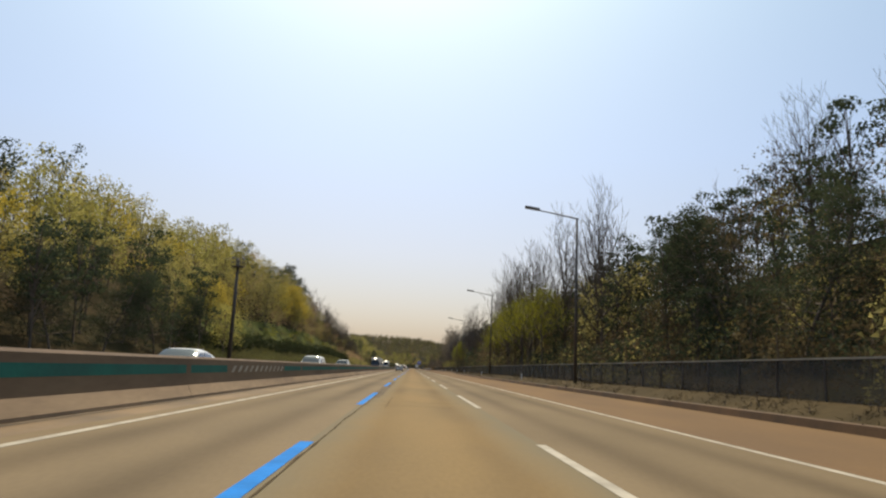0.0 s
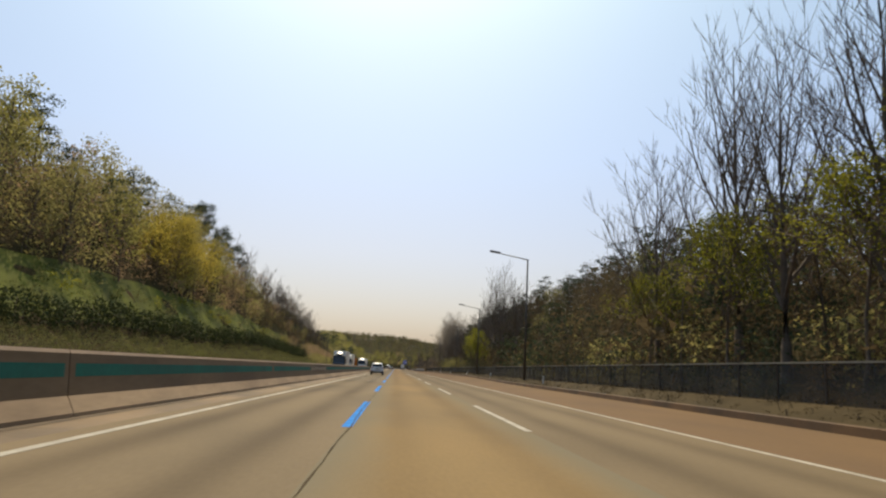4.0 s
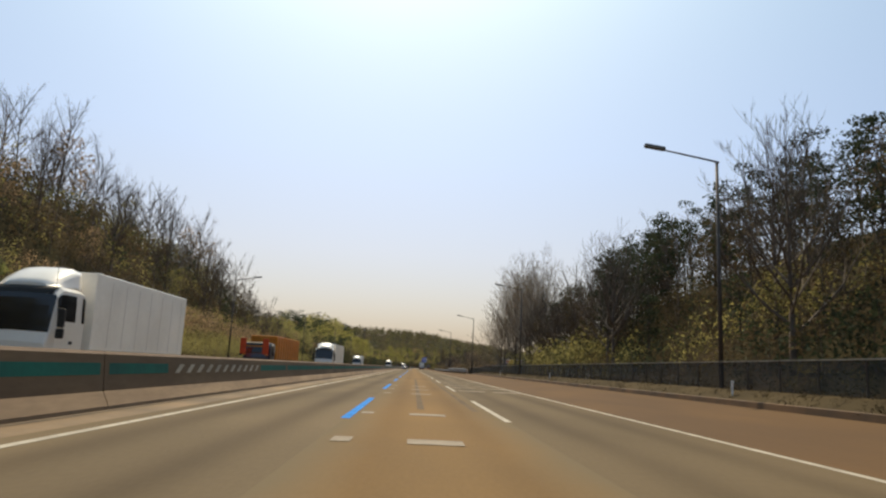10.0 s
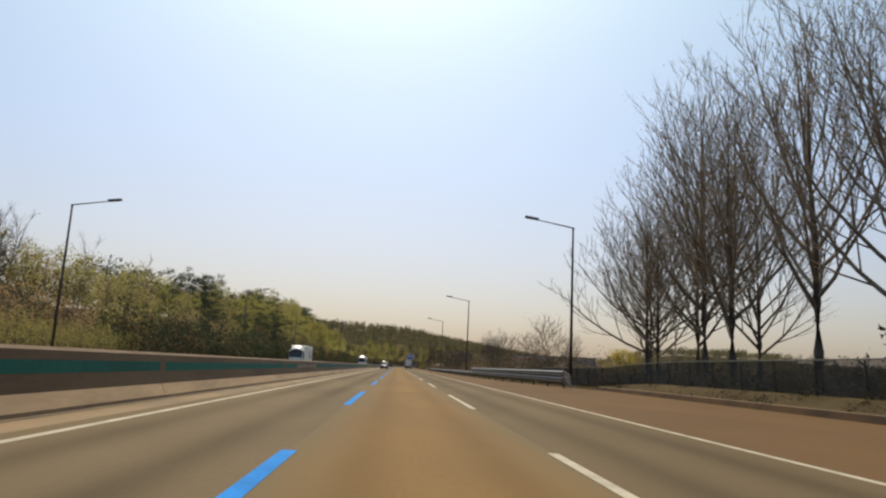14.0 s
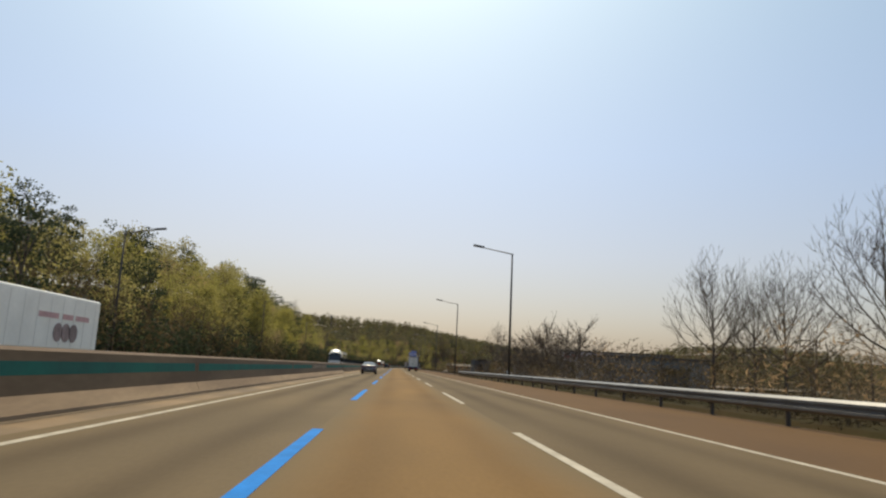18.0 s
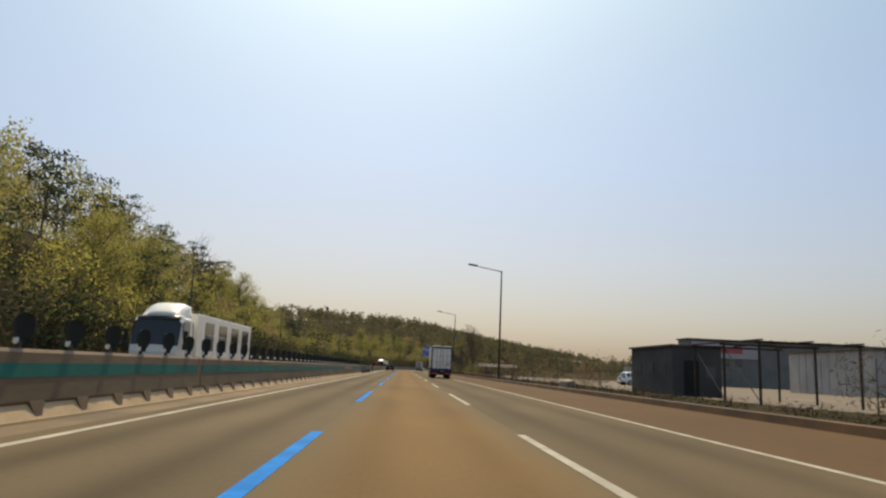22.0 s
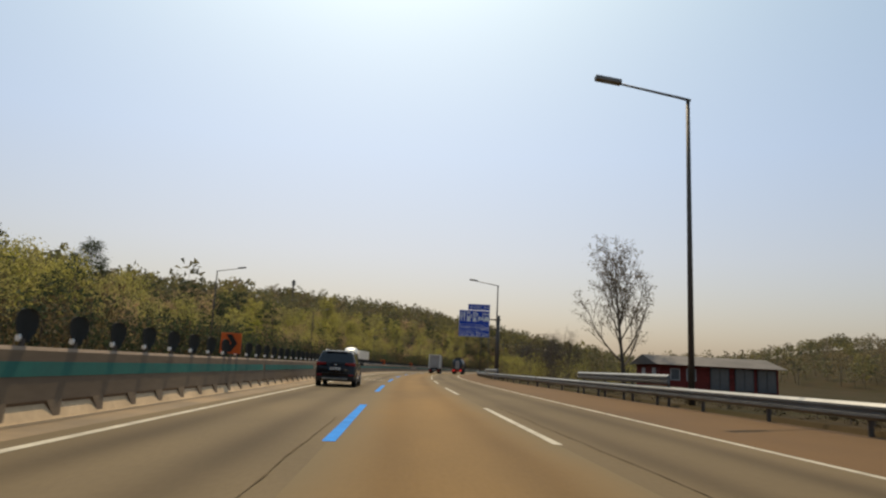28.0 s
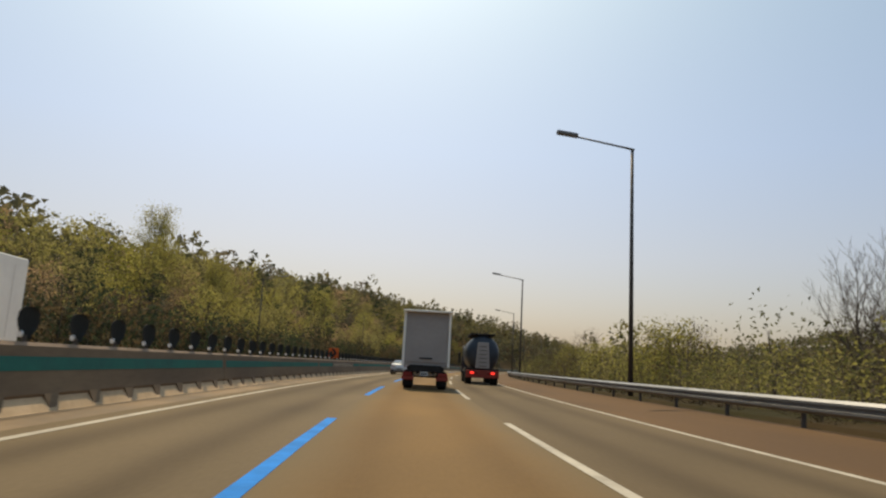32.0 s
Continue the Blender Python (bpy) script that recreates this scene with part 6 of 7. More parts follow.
def build_white_truck():
    """Cream box truck, navy steel frame; origin at the middle of the rear edge on the road."""
    W, L, z0, z1 = 1.25, 9.3, 1.12, 3.98
    ob = thing("box_truck", "cream box truck with navy rear frame and two rear doors", "truck", m=place(564.72, 4.27, 0.004))
    b = box(-W, W, 0.1, L, z0, z1, 0.0)
    bmesh.ops.bevel(b, geom=[e for e in b.edges if abs(e.verts[0].co.y - e.verts[1].co.y) > 1 and e.verts[0].co.z > 3], offset=0.22, segments=4, profile=0.5, affect="EDGES")
    part("cargo_box", b, M["box_white"], ob, "cream sandwich-panel cargo box")
    for sx in (-1, 1):
        part("side_rail", box(min(sx * W, sx * (W + 0.02)), max(sx * W, sx * (W + 0.02)), 0.2, L - 0.02, 1.83, 1.9, 0.005), M["box_white"], ob)
        part("side_rail", box(min(sx * W, sx * (W + 0.025)), max(sx * W, sx * (W + 0.025)), 0.2, L - 0.02, 1.93, 1.96, 0.005), M["steel_rod"], ob)
        part("roof_seam", box(min(sx * W, sx * (W + 0.008)), max(sx * W, sx * (W + 0.008)), 0.2, L, 3.3, 3.32), M["box_grey"], ob)
        part("side_post", box(min(sx * W, sx * (W + 0.03)), max(sx * W, sx * (W + 0.03)), 4.4, 4.5, z0, 1.86, 0.008), M["frame_navy"], ob)
        part("lower_frame", box(min(sx * (W - 0.1), sx * (W + 0.012)), max(sx * (W - 0.1), sx * (W + 0.012)), 0.0, L, 0.92, z0 + 0.03, 0.01), M["frame_navy"], ob)
        for k in range(7):
            part("hinge", box(-0.02, 0.02, -0.05, 0.05, -0.08, 0.08, 0.008), M["frame_navy"], ob, at_=pose(sx * (W + 0.02), 0.9 + k * 1.3, 1.16))
        for z in (0.48, 0.72):
            part("side_guard", box(min(sx * (W - 0.06), sx * (W - 0.02)), max(sx * (W - 0.06), sx * (W - 0.02)), 3.7, L - 1.4 + 0.3, z - 0.06, z + 0.06, 0.015), M["rim"], ob, "aluminium side guard bar")
        part("corner_post", box(min(sx * (W - 0.1), sx * (W + 0.03)), max(sx * (W - 0.1), sx * (W + 0.03)), -0.02, 0.14, 0.95, z1 - 0.12, 0.02), M["frame_navy"], ob, "navy corner post")
        x0, x1 = (0.012, 1.14) if sx > 0 else (-1.14, -0.012)
        door = part("rear_door", box(x0, x1, 0.045, 0.1, z0 + 0.04, z1 - 0.32, 0.01), M["box_white"], ob, "cream rear door leaf")
        for xr in (0.2, 0.62):
            part("lock_rod", tube([(sx * xr, 0.02, z0 + 0.02), (sx * xr, 0.02, z1 - 0.26)], 0.017, 6), M["steel_rod"], door, "steel locking rod")
            for zz in (z0 + 0.08, z0 + 0.85, z0 + 1.6, z1 - 0.36):
                part("rod_clamp", box(-0.05, 0.05, -0.03, 0.03, -0.06, 0.06, 0.01), M["trim"], door, at_=pose(sx * xr, 0.03, zz))
        part("lock_handle", box(-0.2, 0.2, -0.03, 0.0, -0.018, 0.018, 0.008), M["trim"], door, at_=pose(sx * 0.42, 0.02, z0 + 0.42))
        for k in range(4):
            part("door_hinge", box(-0.13, 0.13, -0.02, 0.02, -0.03, 0.03, 0.01), M["frame_navy"], door, at_=pose(sx * (W - 0.14), 0.03, z0 + 0.3 + k * 0.66))
        part("tail_lamp", box(sx * 0.85 - 0.2, sx * 0.85 + 0.2, -0.06, 0.0, 0.72, 0.92, 0.02), M["red_lens"], ob, "dark red tail lamp cluster")
        part("warning_plate", box(sx * 0.8 - 0.36, sx * 0.8 + 0.36, -0.08, -0.05, 0.48, 0.64, 0.005), M["red_stripe"], ob, "red and amber warning plate")
        for k in range(3):
            p = part("warning_stripe", box(-0.06, 0.06, -0.085, -0.081, -0.06, 0.06), M["amber"], ob, at_=pose(sx * 0.8 - 0.24 + k * 0.24, 0, 0.56, 0, 25, 0))
        part("mud_flap", box(sx * 0.85 - 0.3, sx * 0.85 + 0.3, 1.2, 1.22, 0.2, 0.75), M["rubber"], ob)
    part("door_seal", box(-0.012, 0.012, 0.04, 0.1, z0 + 0.04, z1 - 0.32), M["trim"], ob)
    part("header", box(-W - 0.02, W + 0.02, -0.02, 0.14, z1 - 0.34, z1 - 0.06, 0.03), M["frame_navy"], ob, "navy door header")
    hood = box(-W - 0.03, W + 0.03, -0.1, 0.3, z1 - 0.05, z1 + 0.03, 0.03, seg=2)
    for v in hood.verts:
        v.co.z -= 0.12 * max(0.0, abs(v.co.x) - (W - 0.16)) / 0.16
    part("roof_hood", hood, M["box_white"], ob, "pale rear roof hood")
    part("marker_lamp", box(-0.16, 0.16, -0.12, -0.08, z1 - 0.08, z1 + 0.01, 0.02), M["steel_rod"], ob)
    part("rear_beam", box(-W, W, -0.03, 0.25, 0.68, z0 + 0.05, 0.02), M["frame_navy"], ob)
    part("bumper_bar", box(-W * 0.98, W * 0.98, 0.02, 0.14, 0.42, 0.84, 0.02), M["chassis"], ob)
    # plain dark box, added to deepen the shade below the cargo box
    part("underbody", box(-W * 0.85, W * 0.85, 0.3, L, 0.62, 0.93), M["chassis"], ob, "dark underbody box that deepens the shade")
    part("sticker", box(0.72, 1.06, 0.038, 0.043, z0 + 0.55, z0 + 0.7), M["amber"], ob, "worn orange sticker")
    number_plate(ob, 0.1, -0.045, 0.86, 0.44, 0.2, "plate_yellow")
    for sx in (-1, 1):
        part("chassis_rail", box(sx * 0.42 - 0.05, sx * 0.42 + 0.05, 0.1, L + 1.6, 0.75, 0.95), M["chassis"], ob)
        wheel(ob, sx * 0.93, 1.95, 0.5, 0.52, "chassis")
        wheel(ob, sx * 1.0, L + 0.7, 0.5, 0.3, "chassis")
    part("underbox", box(-0.9, -0.35, 4.2, 5.6, 0.45, 0.95, 0.05), M["chassis"], ob)
    part("spare_wheel", tube([(0.3, 0.7, 0.5), (0.3, 0.7, 0.78)], 0.42, 16), M["rubber"], ob)
    for x in (-0.95, -0.72):
        part("roof_stack", tube([(x, L - 0.5, z1 - 0.02), (x, L - 0.5, z1 + 0.42)], 0.07, 10), M["steel_rod"], ob, "short grey roof stack")
    part("roof_aerial", tube([(-0.8, L - 0.35, z1 - 0.02), (-0.8, L - 0.35, z1 + 0.75)], 0.012, 5), M["trim"], ob)
    build_cab(ob, L + 0.15, 1.75, 1.14, 0.62, 2.6, "cab_white")
    return ob


build_white_truck()


def build_lead_truck():
    W, L, z0, z1 = 1.1, 6.2, 1.05, 3.62
    ob = thing("box_truck", "grey box truck with plain roller rear door", "truck", m=place(769.2, 0.2, 0.004))
    part("cargo_box", box(-W, W, 0.06, L, z0, z1, 0.05, seg=2), M["box_grey"], ob, "grey weathered cargo box")
    part("rear_panel", box(-W + 0.12, W - 0.12, 0.02, 0.06, z0 + 0.2, z1 - 0.3, 0.01), M["box_grey"], ob)
    part("rear_visor", box(-W - 0.05, W + 0.05, -0.22, 0.15, z1 - 0.04, z1 + 0.05, 0.02), M["box_white"], ob)
    for sx in (-1, 1):
        part("corner_post", box(min(sx * (W - 0.1), sx * (W + 0.02)), max(sx * (W - 0.1), sx * (W + 0.02)), 0.0, 0.1, z0, z1, 0.02), M["box_white"], ob)
        part("tail_lamp", box(sx * 0.82 - 0.22, sx * 0.82 + 0.22, -0.08, -0.02, 0.6, 0.78, 0.02), M["red_lens"], ob)
        part("bumper_end", box(sx * 0.8 - 0.28, sx * 0.8 + 0.28, -0.06, 0.1, 0.42, 0.62, 0.03), M["truck_red"], ob, "red bumper end")
        part("mud_flap", box(sx * 0.8 - 0.26, sx * 0.8 + 0.26, 0.9, 0.92, 0.15, 0.7), M["rubber"], ob)
        wheel(ob, sx * 0.82, 1.5, 0.42, 0.42, "chassis")
        wheel(ob, sx * 0.9, L + 0.5, 0.42, 0.25, "chassis")
        part("chassis_rail", box(sx * 0.38 - 0.05, sx * 0.38 + 0.05, 0.0, L + 1.4, 0.7, 0.9), M["chassis"], ob)
        part("mirror", box(sx * 1.25 - 0.08, sx * 1.25 + 0.08, L + 1.2, L + 1.3, 1.75, 2.2, 0.03), M["trim"], ob)
    part("tail_lift", box(-0.75, 0.75, -0.05, 0.05, 0.8, 1.12, 0.02), M["chassis"], ob)
    part("latch", box(-0.3, 0.3, -0.03, 0.02, z0 + 0.35, z0 + 0.42, 0.01), M["trim"], ob)
    number_plate(ob, -0.05, -0.07, 0.72, 0.36, 0.18, "plate")
    build_cab(ob, L + 0.1, 1.5, 1.0, 0.55, 2.3, "cab_white", False)
    return ob


build_lead_truck()


def build_tanker():
    ob = thing("tanker_truck", "dark blue-grey bulk tanker with red rear bumper and lit tail lamps", "truck", m=place(785.0, 3.95, 0.004))
    b = bmesh.new()
    rings = []
    for y, r in ((0.25, 0.5), (0.32, 0.85), (0.5, 1.08), (0.9, 1.18), (7.6, 1.18), (8.0, 1.05), (8.15, 0.6)):
        rings.append([b.verts.new((r * math.cos(2 * math.pi * k / 28), y, 2.15 + 1.1 * r * math.sin(2 * math.pi * k / 28))) for k in range(28)])
    for u, v in zip(rings, rings[1:]):
        for k in range(28):
            b.faces.new((u[k], u[(k + 1) % 28], v[(k + 1) % 28], v[k]))
    b.faces.new(rings[0])
    b.faces.new(rings[-1])
    bmesh.ops.recalc_face_normals(b, faces=b.faces)
    part("tank", b, M["tank"], ob, "rounded dark tank", smooth_all=True)
    pl = box(-0.4, 0.4, 0.02, 0.3, 1.1, 2.9, 0.04, seg=2)
    for v in pl.verts:
        v.co.x *= 1.25 if v.co.z < 1.6 else 0.95
    part("rear_cover", pl, M["box_grey"], ob, "pale centre cover with ladder")
    for k in range(6):
        part("rung", tube([(-0.28, 0.0, 1.25 + k * 0.27), (0.28, 0.0, 1.25 + k * 0.27)], 0.018, 6), M["chassis"], ob)
    part("top_walkway", box(-0.85, 0.85, 0.4, 7.4, 3.42, 3.52, 0.02), M["chassis"], ob)
    for sx in (-1, 1):
        part("walkway_rail", tube([(sx * 0.85, 0.4, 3.55), (sx * 0.85, 7.4, 3.55)], 0.03, 6), M["chassis"], ob)
        part("tail_lamp", box(sx * 0.72 - 0.13, sx * 0.72 + 0.13, -0.14, -0.08, 0.72, 0.86, 0.02), M["tail_on"], ob, "glowing red tail lamp")
        part("tail_lamp", box(sx * 0.45 - 0.1, sx * 0.45 + 0.1, -0.14, -0.08, 0.72, 0.86, 0.02), M["red_lens"], ob)
        part("mudguard", box(sx * 0.85 - 0.33, sx * 0.85 + 0.33, 0.5, 3.2, 1.0, 1.1, 0.03), M["chassis"], ob)
        for y in (1.1, 2.4, 7.2, 9.6):
            wheel(ob, sx * 0.92, y, 0.5, 0.45, "chassis")
        part("chassis_rail", box(sx * 0.42 - 0.06, sx * 0.42 + 0.06, 0.0, 10.0, 0.8, 1.05), M["chassis"], ob)
    part("rear_bumper", box(-1.15, 1.15, -0.08, 0.12, 0.45, 0.98, 0.04), M["truck_red"], ob, "red steel rear bumper")
    build_cab(ob, 8.7, 1.8, 1.2, 0.6, 2.8, "navy_cab", False)
    return ob


build_tanker()


def build_semi(name, label, s, d, cab_mat, box_mat, trailer, top=3.85, windows=False, deflect=True, marks=False):
    """Facing against the camera's way: the cab comes first along the road."""
    ob = thing(name, label, "truck", "trucks of the opposite carriageway", place(s, d, 0.02, 180))
    L = trailer
    W = 1.22
    part("trailer", box(-W, W, 0, L, 1.15, top, 0.12 if marks else 0.04, seg=3), M[box_mat], ob, "plain trailer body")
    for sx in (-1, 1):
        for k in range(int(L / 1.2)):
            part("panel_rib", box(min(sx * W, sx * (W + 0.01)), max(sx * W, sx * (W + 0.01)), 0.6 + k * 1.2, 0.63 + k * 1.2, 1.25, top - 0.2), M["cab_white"], ob)
    if marks:
        for k, (y, w) in enumerate(((1.3, 1.5), (3.1, 1.1), (4.6, 1.9))):
            part("side_bar", box(-W - 0.02, -W - 0.012, y, y + w, top - 1.2, top - 0.95), M["mark_red"], ob, "faint red lettering bar")
        for k in range(3):
            part("side_emblem", tube([(-W - 0.022, 2.9 + k * 0.8, 1.95), (-W - 0.012, 2.9 + k * 0.8, 1.95)], 0.46, 14), M["mark_brown"], ob, "round brown printed shape")
    part("lower_rail", box(W - 0.1, W + 0.02, 0, L, 1.05, 1.2, 0.01), M["chassis"], ob)
    for y in (1.4, 2.6):
        for sx in (-1, 1):
            wheel(ob, sx * 0.95, y, 0.5, 0.45, "chassis")
    for sx in (-1, 1):
        wheel(ob, sx * 1.0, L + 1.0, 0.5, 0.32, "chassis")
    part("chassis_rail", box(-0.5, 0.5, 0, L + 1.5, 0.8, 1.1), M["chassis"], ob)
    build_cab(ob, L + 0.55, 1.9, 1.2, 0.55, 3.0, cab_mat, deflect)
    if windows:
        for k in range(4):
            part("opening", box(-W - 0.02, -W, 0.8 + k * (L - 1) / 4, 0.8 + (k + 0.62) * (L - 1) / 4, 1.5, top - 0.35, 0.01), M["glass"], ob, "dark opening in the trailer side")
    return ob


build_semi("semi_truck", "white trailer truck with a dark navy cab", 196.7, -12.0, "navy_cab", "box_white", 10.4)
build_semi("semi_truck", "white trailer truck with a pale cab", 218, -12.2, "cab_white", "box_white", 9.0, 3.7)
build_semi("semi_truck", "plain white trailer truck", 289.6, -12.0, "cab_white", "box_white", 10.6, 3.6)
build_semi("semi_truck", "white trailer truck with faint lettering bars", 417.5, -18.1, "cab_white", "box_white", 11.0, 3.8, marks=True)
build_semi("car_transporter", "white truck with dark openings along its trailer", 526, -12.0, "cab_white", "box_white", 12.0, 3.3, True)
build_semi("semi_truck", "white trailer truck behind the glare screen", 755.5, -12.0, "cab_white", "box_white", 11.0, 3.35)


def build_orange_truck():
    ob = thing("works_truck", "orange works truck with ribbed load body and warning board", "truck", m=place(261.4, -14.0, 0.02, 180))
    L, W = 12.0, 1.2
    part("load_body", box(-W, W, 0, L, 1.2, 3.3, 0.05), M["orange"], ob, "ribbed orange body")
    for k in range(10):
        part("rib", box(W, W + 0.06, 0.3 + k * 1.2, 0.42 + k * 1.2, 1.2, 3.3), M["orange"], ob)
        part("rib", box(-W - 0.06, -W, 0.3 + k * 1.2, 0.42 + k * 1.2, 1.2, 3.3), M["orange"], ob)
    for y in (1.4, 2.7, L + 2.0):
        for sx in (-1, 1):
            wheel(ob, sx * 0.95, y, 0.5, 0.45, "chassis")
    part("chassis_rail", box(-0.5, 0.5, 0, L + 2.2, 0.8, 1.2), M["chassis"], ob)
    build_cab(ob, L + 0.8, 1.9, 1.2, 0.55, 2.6, "navy_cab", False)
    for sx in (-1, 1):
        part("warning_panel", box(sx * 0.95 - 0.25, sx * 0.95 + 0.25, L + 3.6, L + 3.7, 1.6, 2.9, 0.02), M["orange_red"], ob, "signal red warning panel")
        part("panel_post", box(sx * 0.95 - 0.05, sx * 0.95 + 0.05, L + 2.6, L + 3.65, 1.5, 1.62), M["orange"], ob)
    part("panel_bar", box(-0.9, 0.9, L + 3.62, L + 3.68, 2.2, 2.3), M["orange"], ob)
    return ob


build_orange_truck()


# ---- buildings and masts beyond the road ----
M["wall_dark"] = material("dark_grey_cladding", (0.085, 0.08, 0.078), vary=0.3, size=0.5, fine=4, tone=(0.06, 0.055, 0.055))
M["wall_grey"] = material("grey_metal_cladding", (0.22, 0.21, 0.2), vary=0.2, size=0.4, fine=4)
M["wall_pale"] = material("pale_panel_wall", (0.42, 0.4, 0.38), vary=0.2, size=0.4, fine=4)
M["wall_red"] = material("dark_red_boards", (0.2, 0.028, 0.02), vary=0.3, size=0.8, fine=6, stretch=(1, 1, 6))
M["roof_grey"] = material("grey_roof_sheet", (0.11, 0.1, 0.095), vary=0.3, size=0.6, fine=5)
M["pane"] = material("dim_window_pane", (0.1, 0.11, 0.12), rough=0.1, vary=0.1, bump=0, spec=0.6)
M["frame_white"] = material("white_window_frame", (0.5, 0.47, 0.45), vary=0.15)
M["sign_blue"] = material("blue_sign_sheet", (0.015, 0.07, 0.5), rough=0.4, vary=0.1, size=0.5, fine=8, bump=0.02)
M["sign_white"] = material("white_sign_film", (0.9, 0.9, 0.9), rough=0.5, vary=0.06)
M["sign_post"] = material("painted_sign_post", (0.12, 0.1, 0.085), rough=0.5, metal=0.3, vary=0.2)
M["rusty_steel"] = material("rusty_dark_steel", (0.05, 0.036, 0.028), vary=0.4, fine=8)
M["banner"] = material("pale_pink_banner", (0.45, 0.4, 0.42), vary=0.15)
M["banner_red"] = material("faded_red_bars", (0.45, 0.12, 0.12), vary=0.2)
M["gravel"] = material("yard_gravel", (0.17, 0.13, 0.09), vary=0.3, size=0.2, fine=5, tone=(0.12, 0.09, 0.06))
M["chevron"] = material("orange_chevron_sheet", (0.55, 0.1, 0.015), rough=0.5, vary=0.15)
M["black"] = material("black_sheet", (0.012, 0.012, 0.012), rough=0.6)
M["skid"] = material("faded_rubber_track", (0.125, 0.086, 0.048), vary=0.25, size=0.5, fine=5, spec=0.1)
M["tar"] = material("worn_tar_band", (0.15, 0.118, 0.08), vary=0.3, size=0.6, fine=6, spec=0.05)
M["stone_block"] = material("pale_concrete_block", (0.33, 0.26, 0.19), vary=0.25, size=1, fine=8)


def local(ob, name, x0, x1, y0, y1, z0, z1, mat, label="", bevel=0.0):
    return part(name, box(x0, x1, y0, y1, z0, z1, bevel), M[mat], ob, label)


# yard beside the road
structure("yard", sweep("yard", [(lambda s: gutter(s) + 5.0, 0.2), (75, 0.16)], 488, 640, 8, M["gravel"]), "bare gravel yard beside the road", "ground")

hut = thing("site_hut", "dark grey metal site hut with small openings", "hut", m=place(519.5, 15.6, 0.1))
local(hut, "body", 0, 3.0, 0, 7.5, 0, 3.0, "wall_dark", bevel=0.02)
local(hut, "roof", -0.15, 3.15, -0.15, 7.65, 3.0, 3.12, "roof_grey")
local(hut, "door", 0.7, 1.6, -0.03, -0.003, 0.05, 2.2, "black", "dark doorway")
local(hut, "window", 2.0, 2.6, -0.03, -0.003, 1.2, 1.9, "pane")
for k in range(3):
    local(hut, "window", -0.03, -0.003, 1.0 + k * 2.2, 1.9 + k * 2.2, 1.3, 2.0, "pane", "small side window")
frame_ob = thing("steel_frame", "open rusty steel frame of a shed with flat roof beams", "shed", m=place(508.5, 15.2, 0.1))
for y in (0, 3.4, 6.8):
    for x in (0, 4.6):
        local(frame_ob, "post", x - 0.045, x + 0.045, y - 0.045, y + 0.045, 0, 2.8, "rusty_steel")
    local(frame_ob, "beam", -0.2, 4.8, y - 0.05, y + 0.05, 2.8, 2.9, "rusty_steel")
for x in (0, 2.3, 4.6):
    local(frame_ob, "purlin", x - 0.035, x + 0.035, -0.3, 7.1, 2.91, 2.97, "rusty_steel")
for y in (0, 6.8):
    part("brace", tube([(0, y - (3.4 if y > 5 else 0), 0.2), (0, y + (0 if y > 5 else 3.4), 2.7)], 0.025, 5), M["rusty_steel"], frame_ob)


def warehouse(s, d, along, deep, h, mat, label, sign=False):
    ob = thing("warehouse", label, "building", m=place(s, d, 0.05))
    local(ob, "wall", 0, deep, 0, along, 0, h, mat, bevel=0.03)
    local(ob, "roof", -0.3, deep + 0.3, -0.3, along + 0.3, h + 0.003, h + 0.25, "roof_grey")
    n = int(deep / 1.0)
    for k in range(n):
        local(ob, "cladding_rib", 0.3 + k * 1.0, 0.38 + k * 1.0, -0.05, -0.002, 0.1, h - 0.05, mat)
    for k in range(int(along / 1.5)):
        local(ob, "cladding_rib", -0.05, -0.002, 0.3 + k * 1.5, 0.38 + k * 1.5, 0.1, h - 0.05, mat)
    local(ob, "shutter_door", deep * 0.55, deep * 0.55 + 4, -0.08, -0.052, 0.0, min(4.0, h * 0.7), "wall_dark", "roller shutter door")
    for k in range(4):
        local(ob, "window", 1.5 + k * 2.6, 3.0 + k * 2.6, -0.08, -0.052, h * 0.45, h * 0.62, "pane")
    if sign:
        b = local(ob, "sign_board", 0.6, 14.5, -0.25, -0.1, h - 3.4, h - 0.4, "banner", "pale sign board with faded red bars")
        for k, (a, w) in enumerate(((1.4, 2.2), (4.4, 1.2), (6.2, 4.6))):
            part("sign_bar", box(a, a + w, -0.29, -0.255, h - 2.4, h - 1.4), M["banner_red"], b)
    return ob


warehouse(479, 30, 13, 16, 3.9, "wall_grey", "long grey metal warehouse beyond the scrub")
warehouse(612, 55, 5, 40, 9.0, "wall_grey", "grey warehouse with a pale sign board", True)
warehouse(548, 48, 16, 16, 5.0, "wall_pale", "pale workshop building with a flat grey roof")
container = thing("site_office", "small pale site office with a dark window", "hut", m=place(590, 36, 0.1))
local(container, "body", 0, 4.5, 0, 2.6, 0, 2.8, "wall_pale", bevel=0.03)
local(container, "window", 0.6, 1.8, -0.03, -0.002, 1.2, 2.1, "pane")
local(container, "roof", -0.1, 4.6, -0.1, 2.7, 2.803, 2.9, "roof_grey")

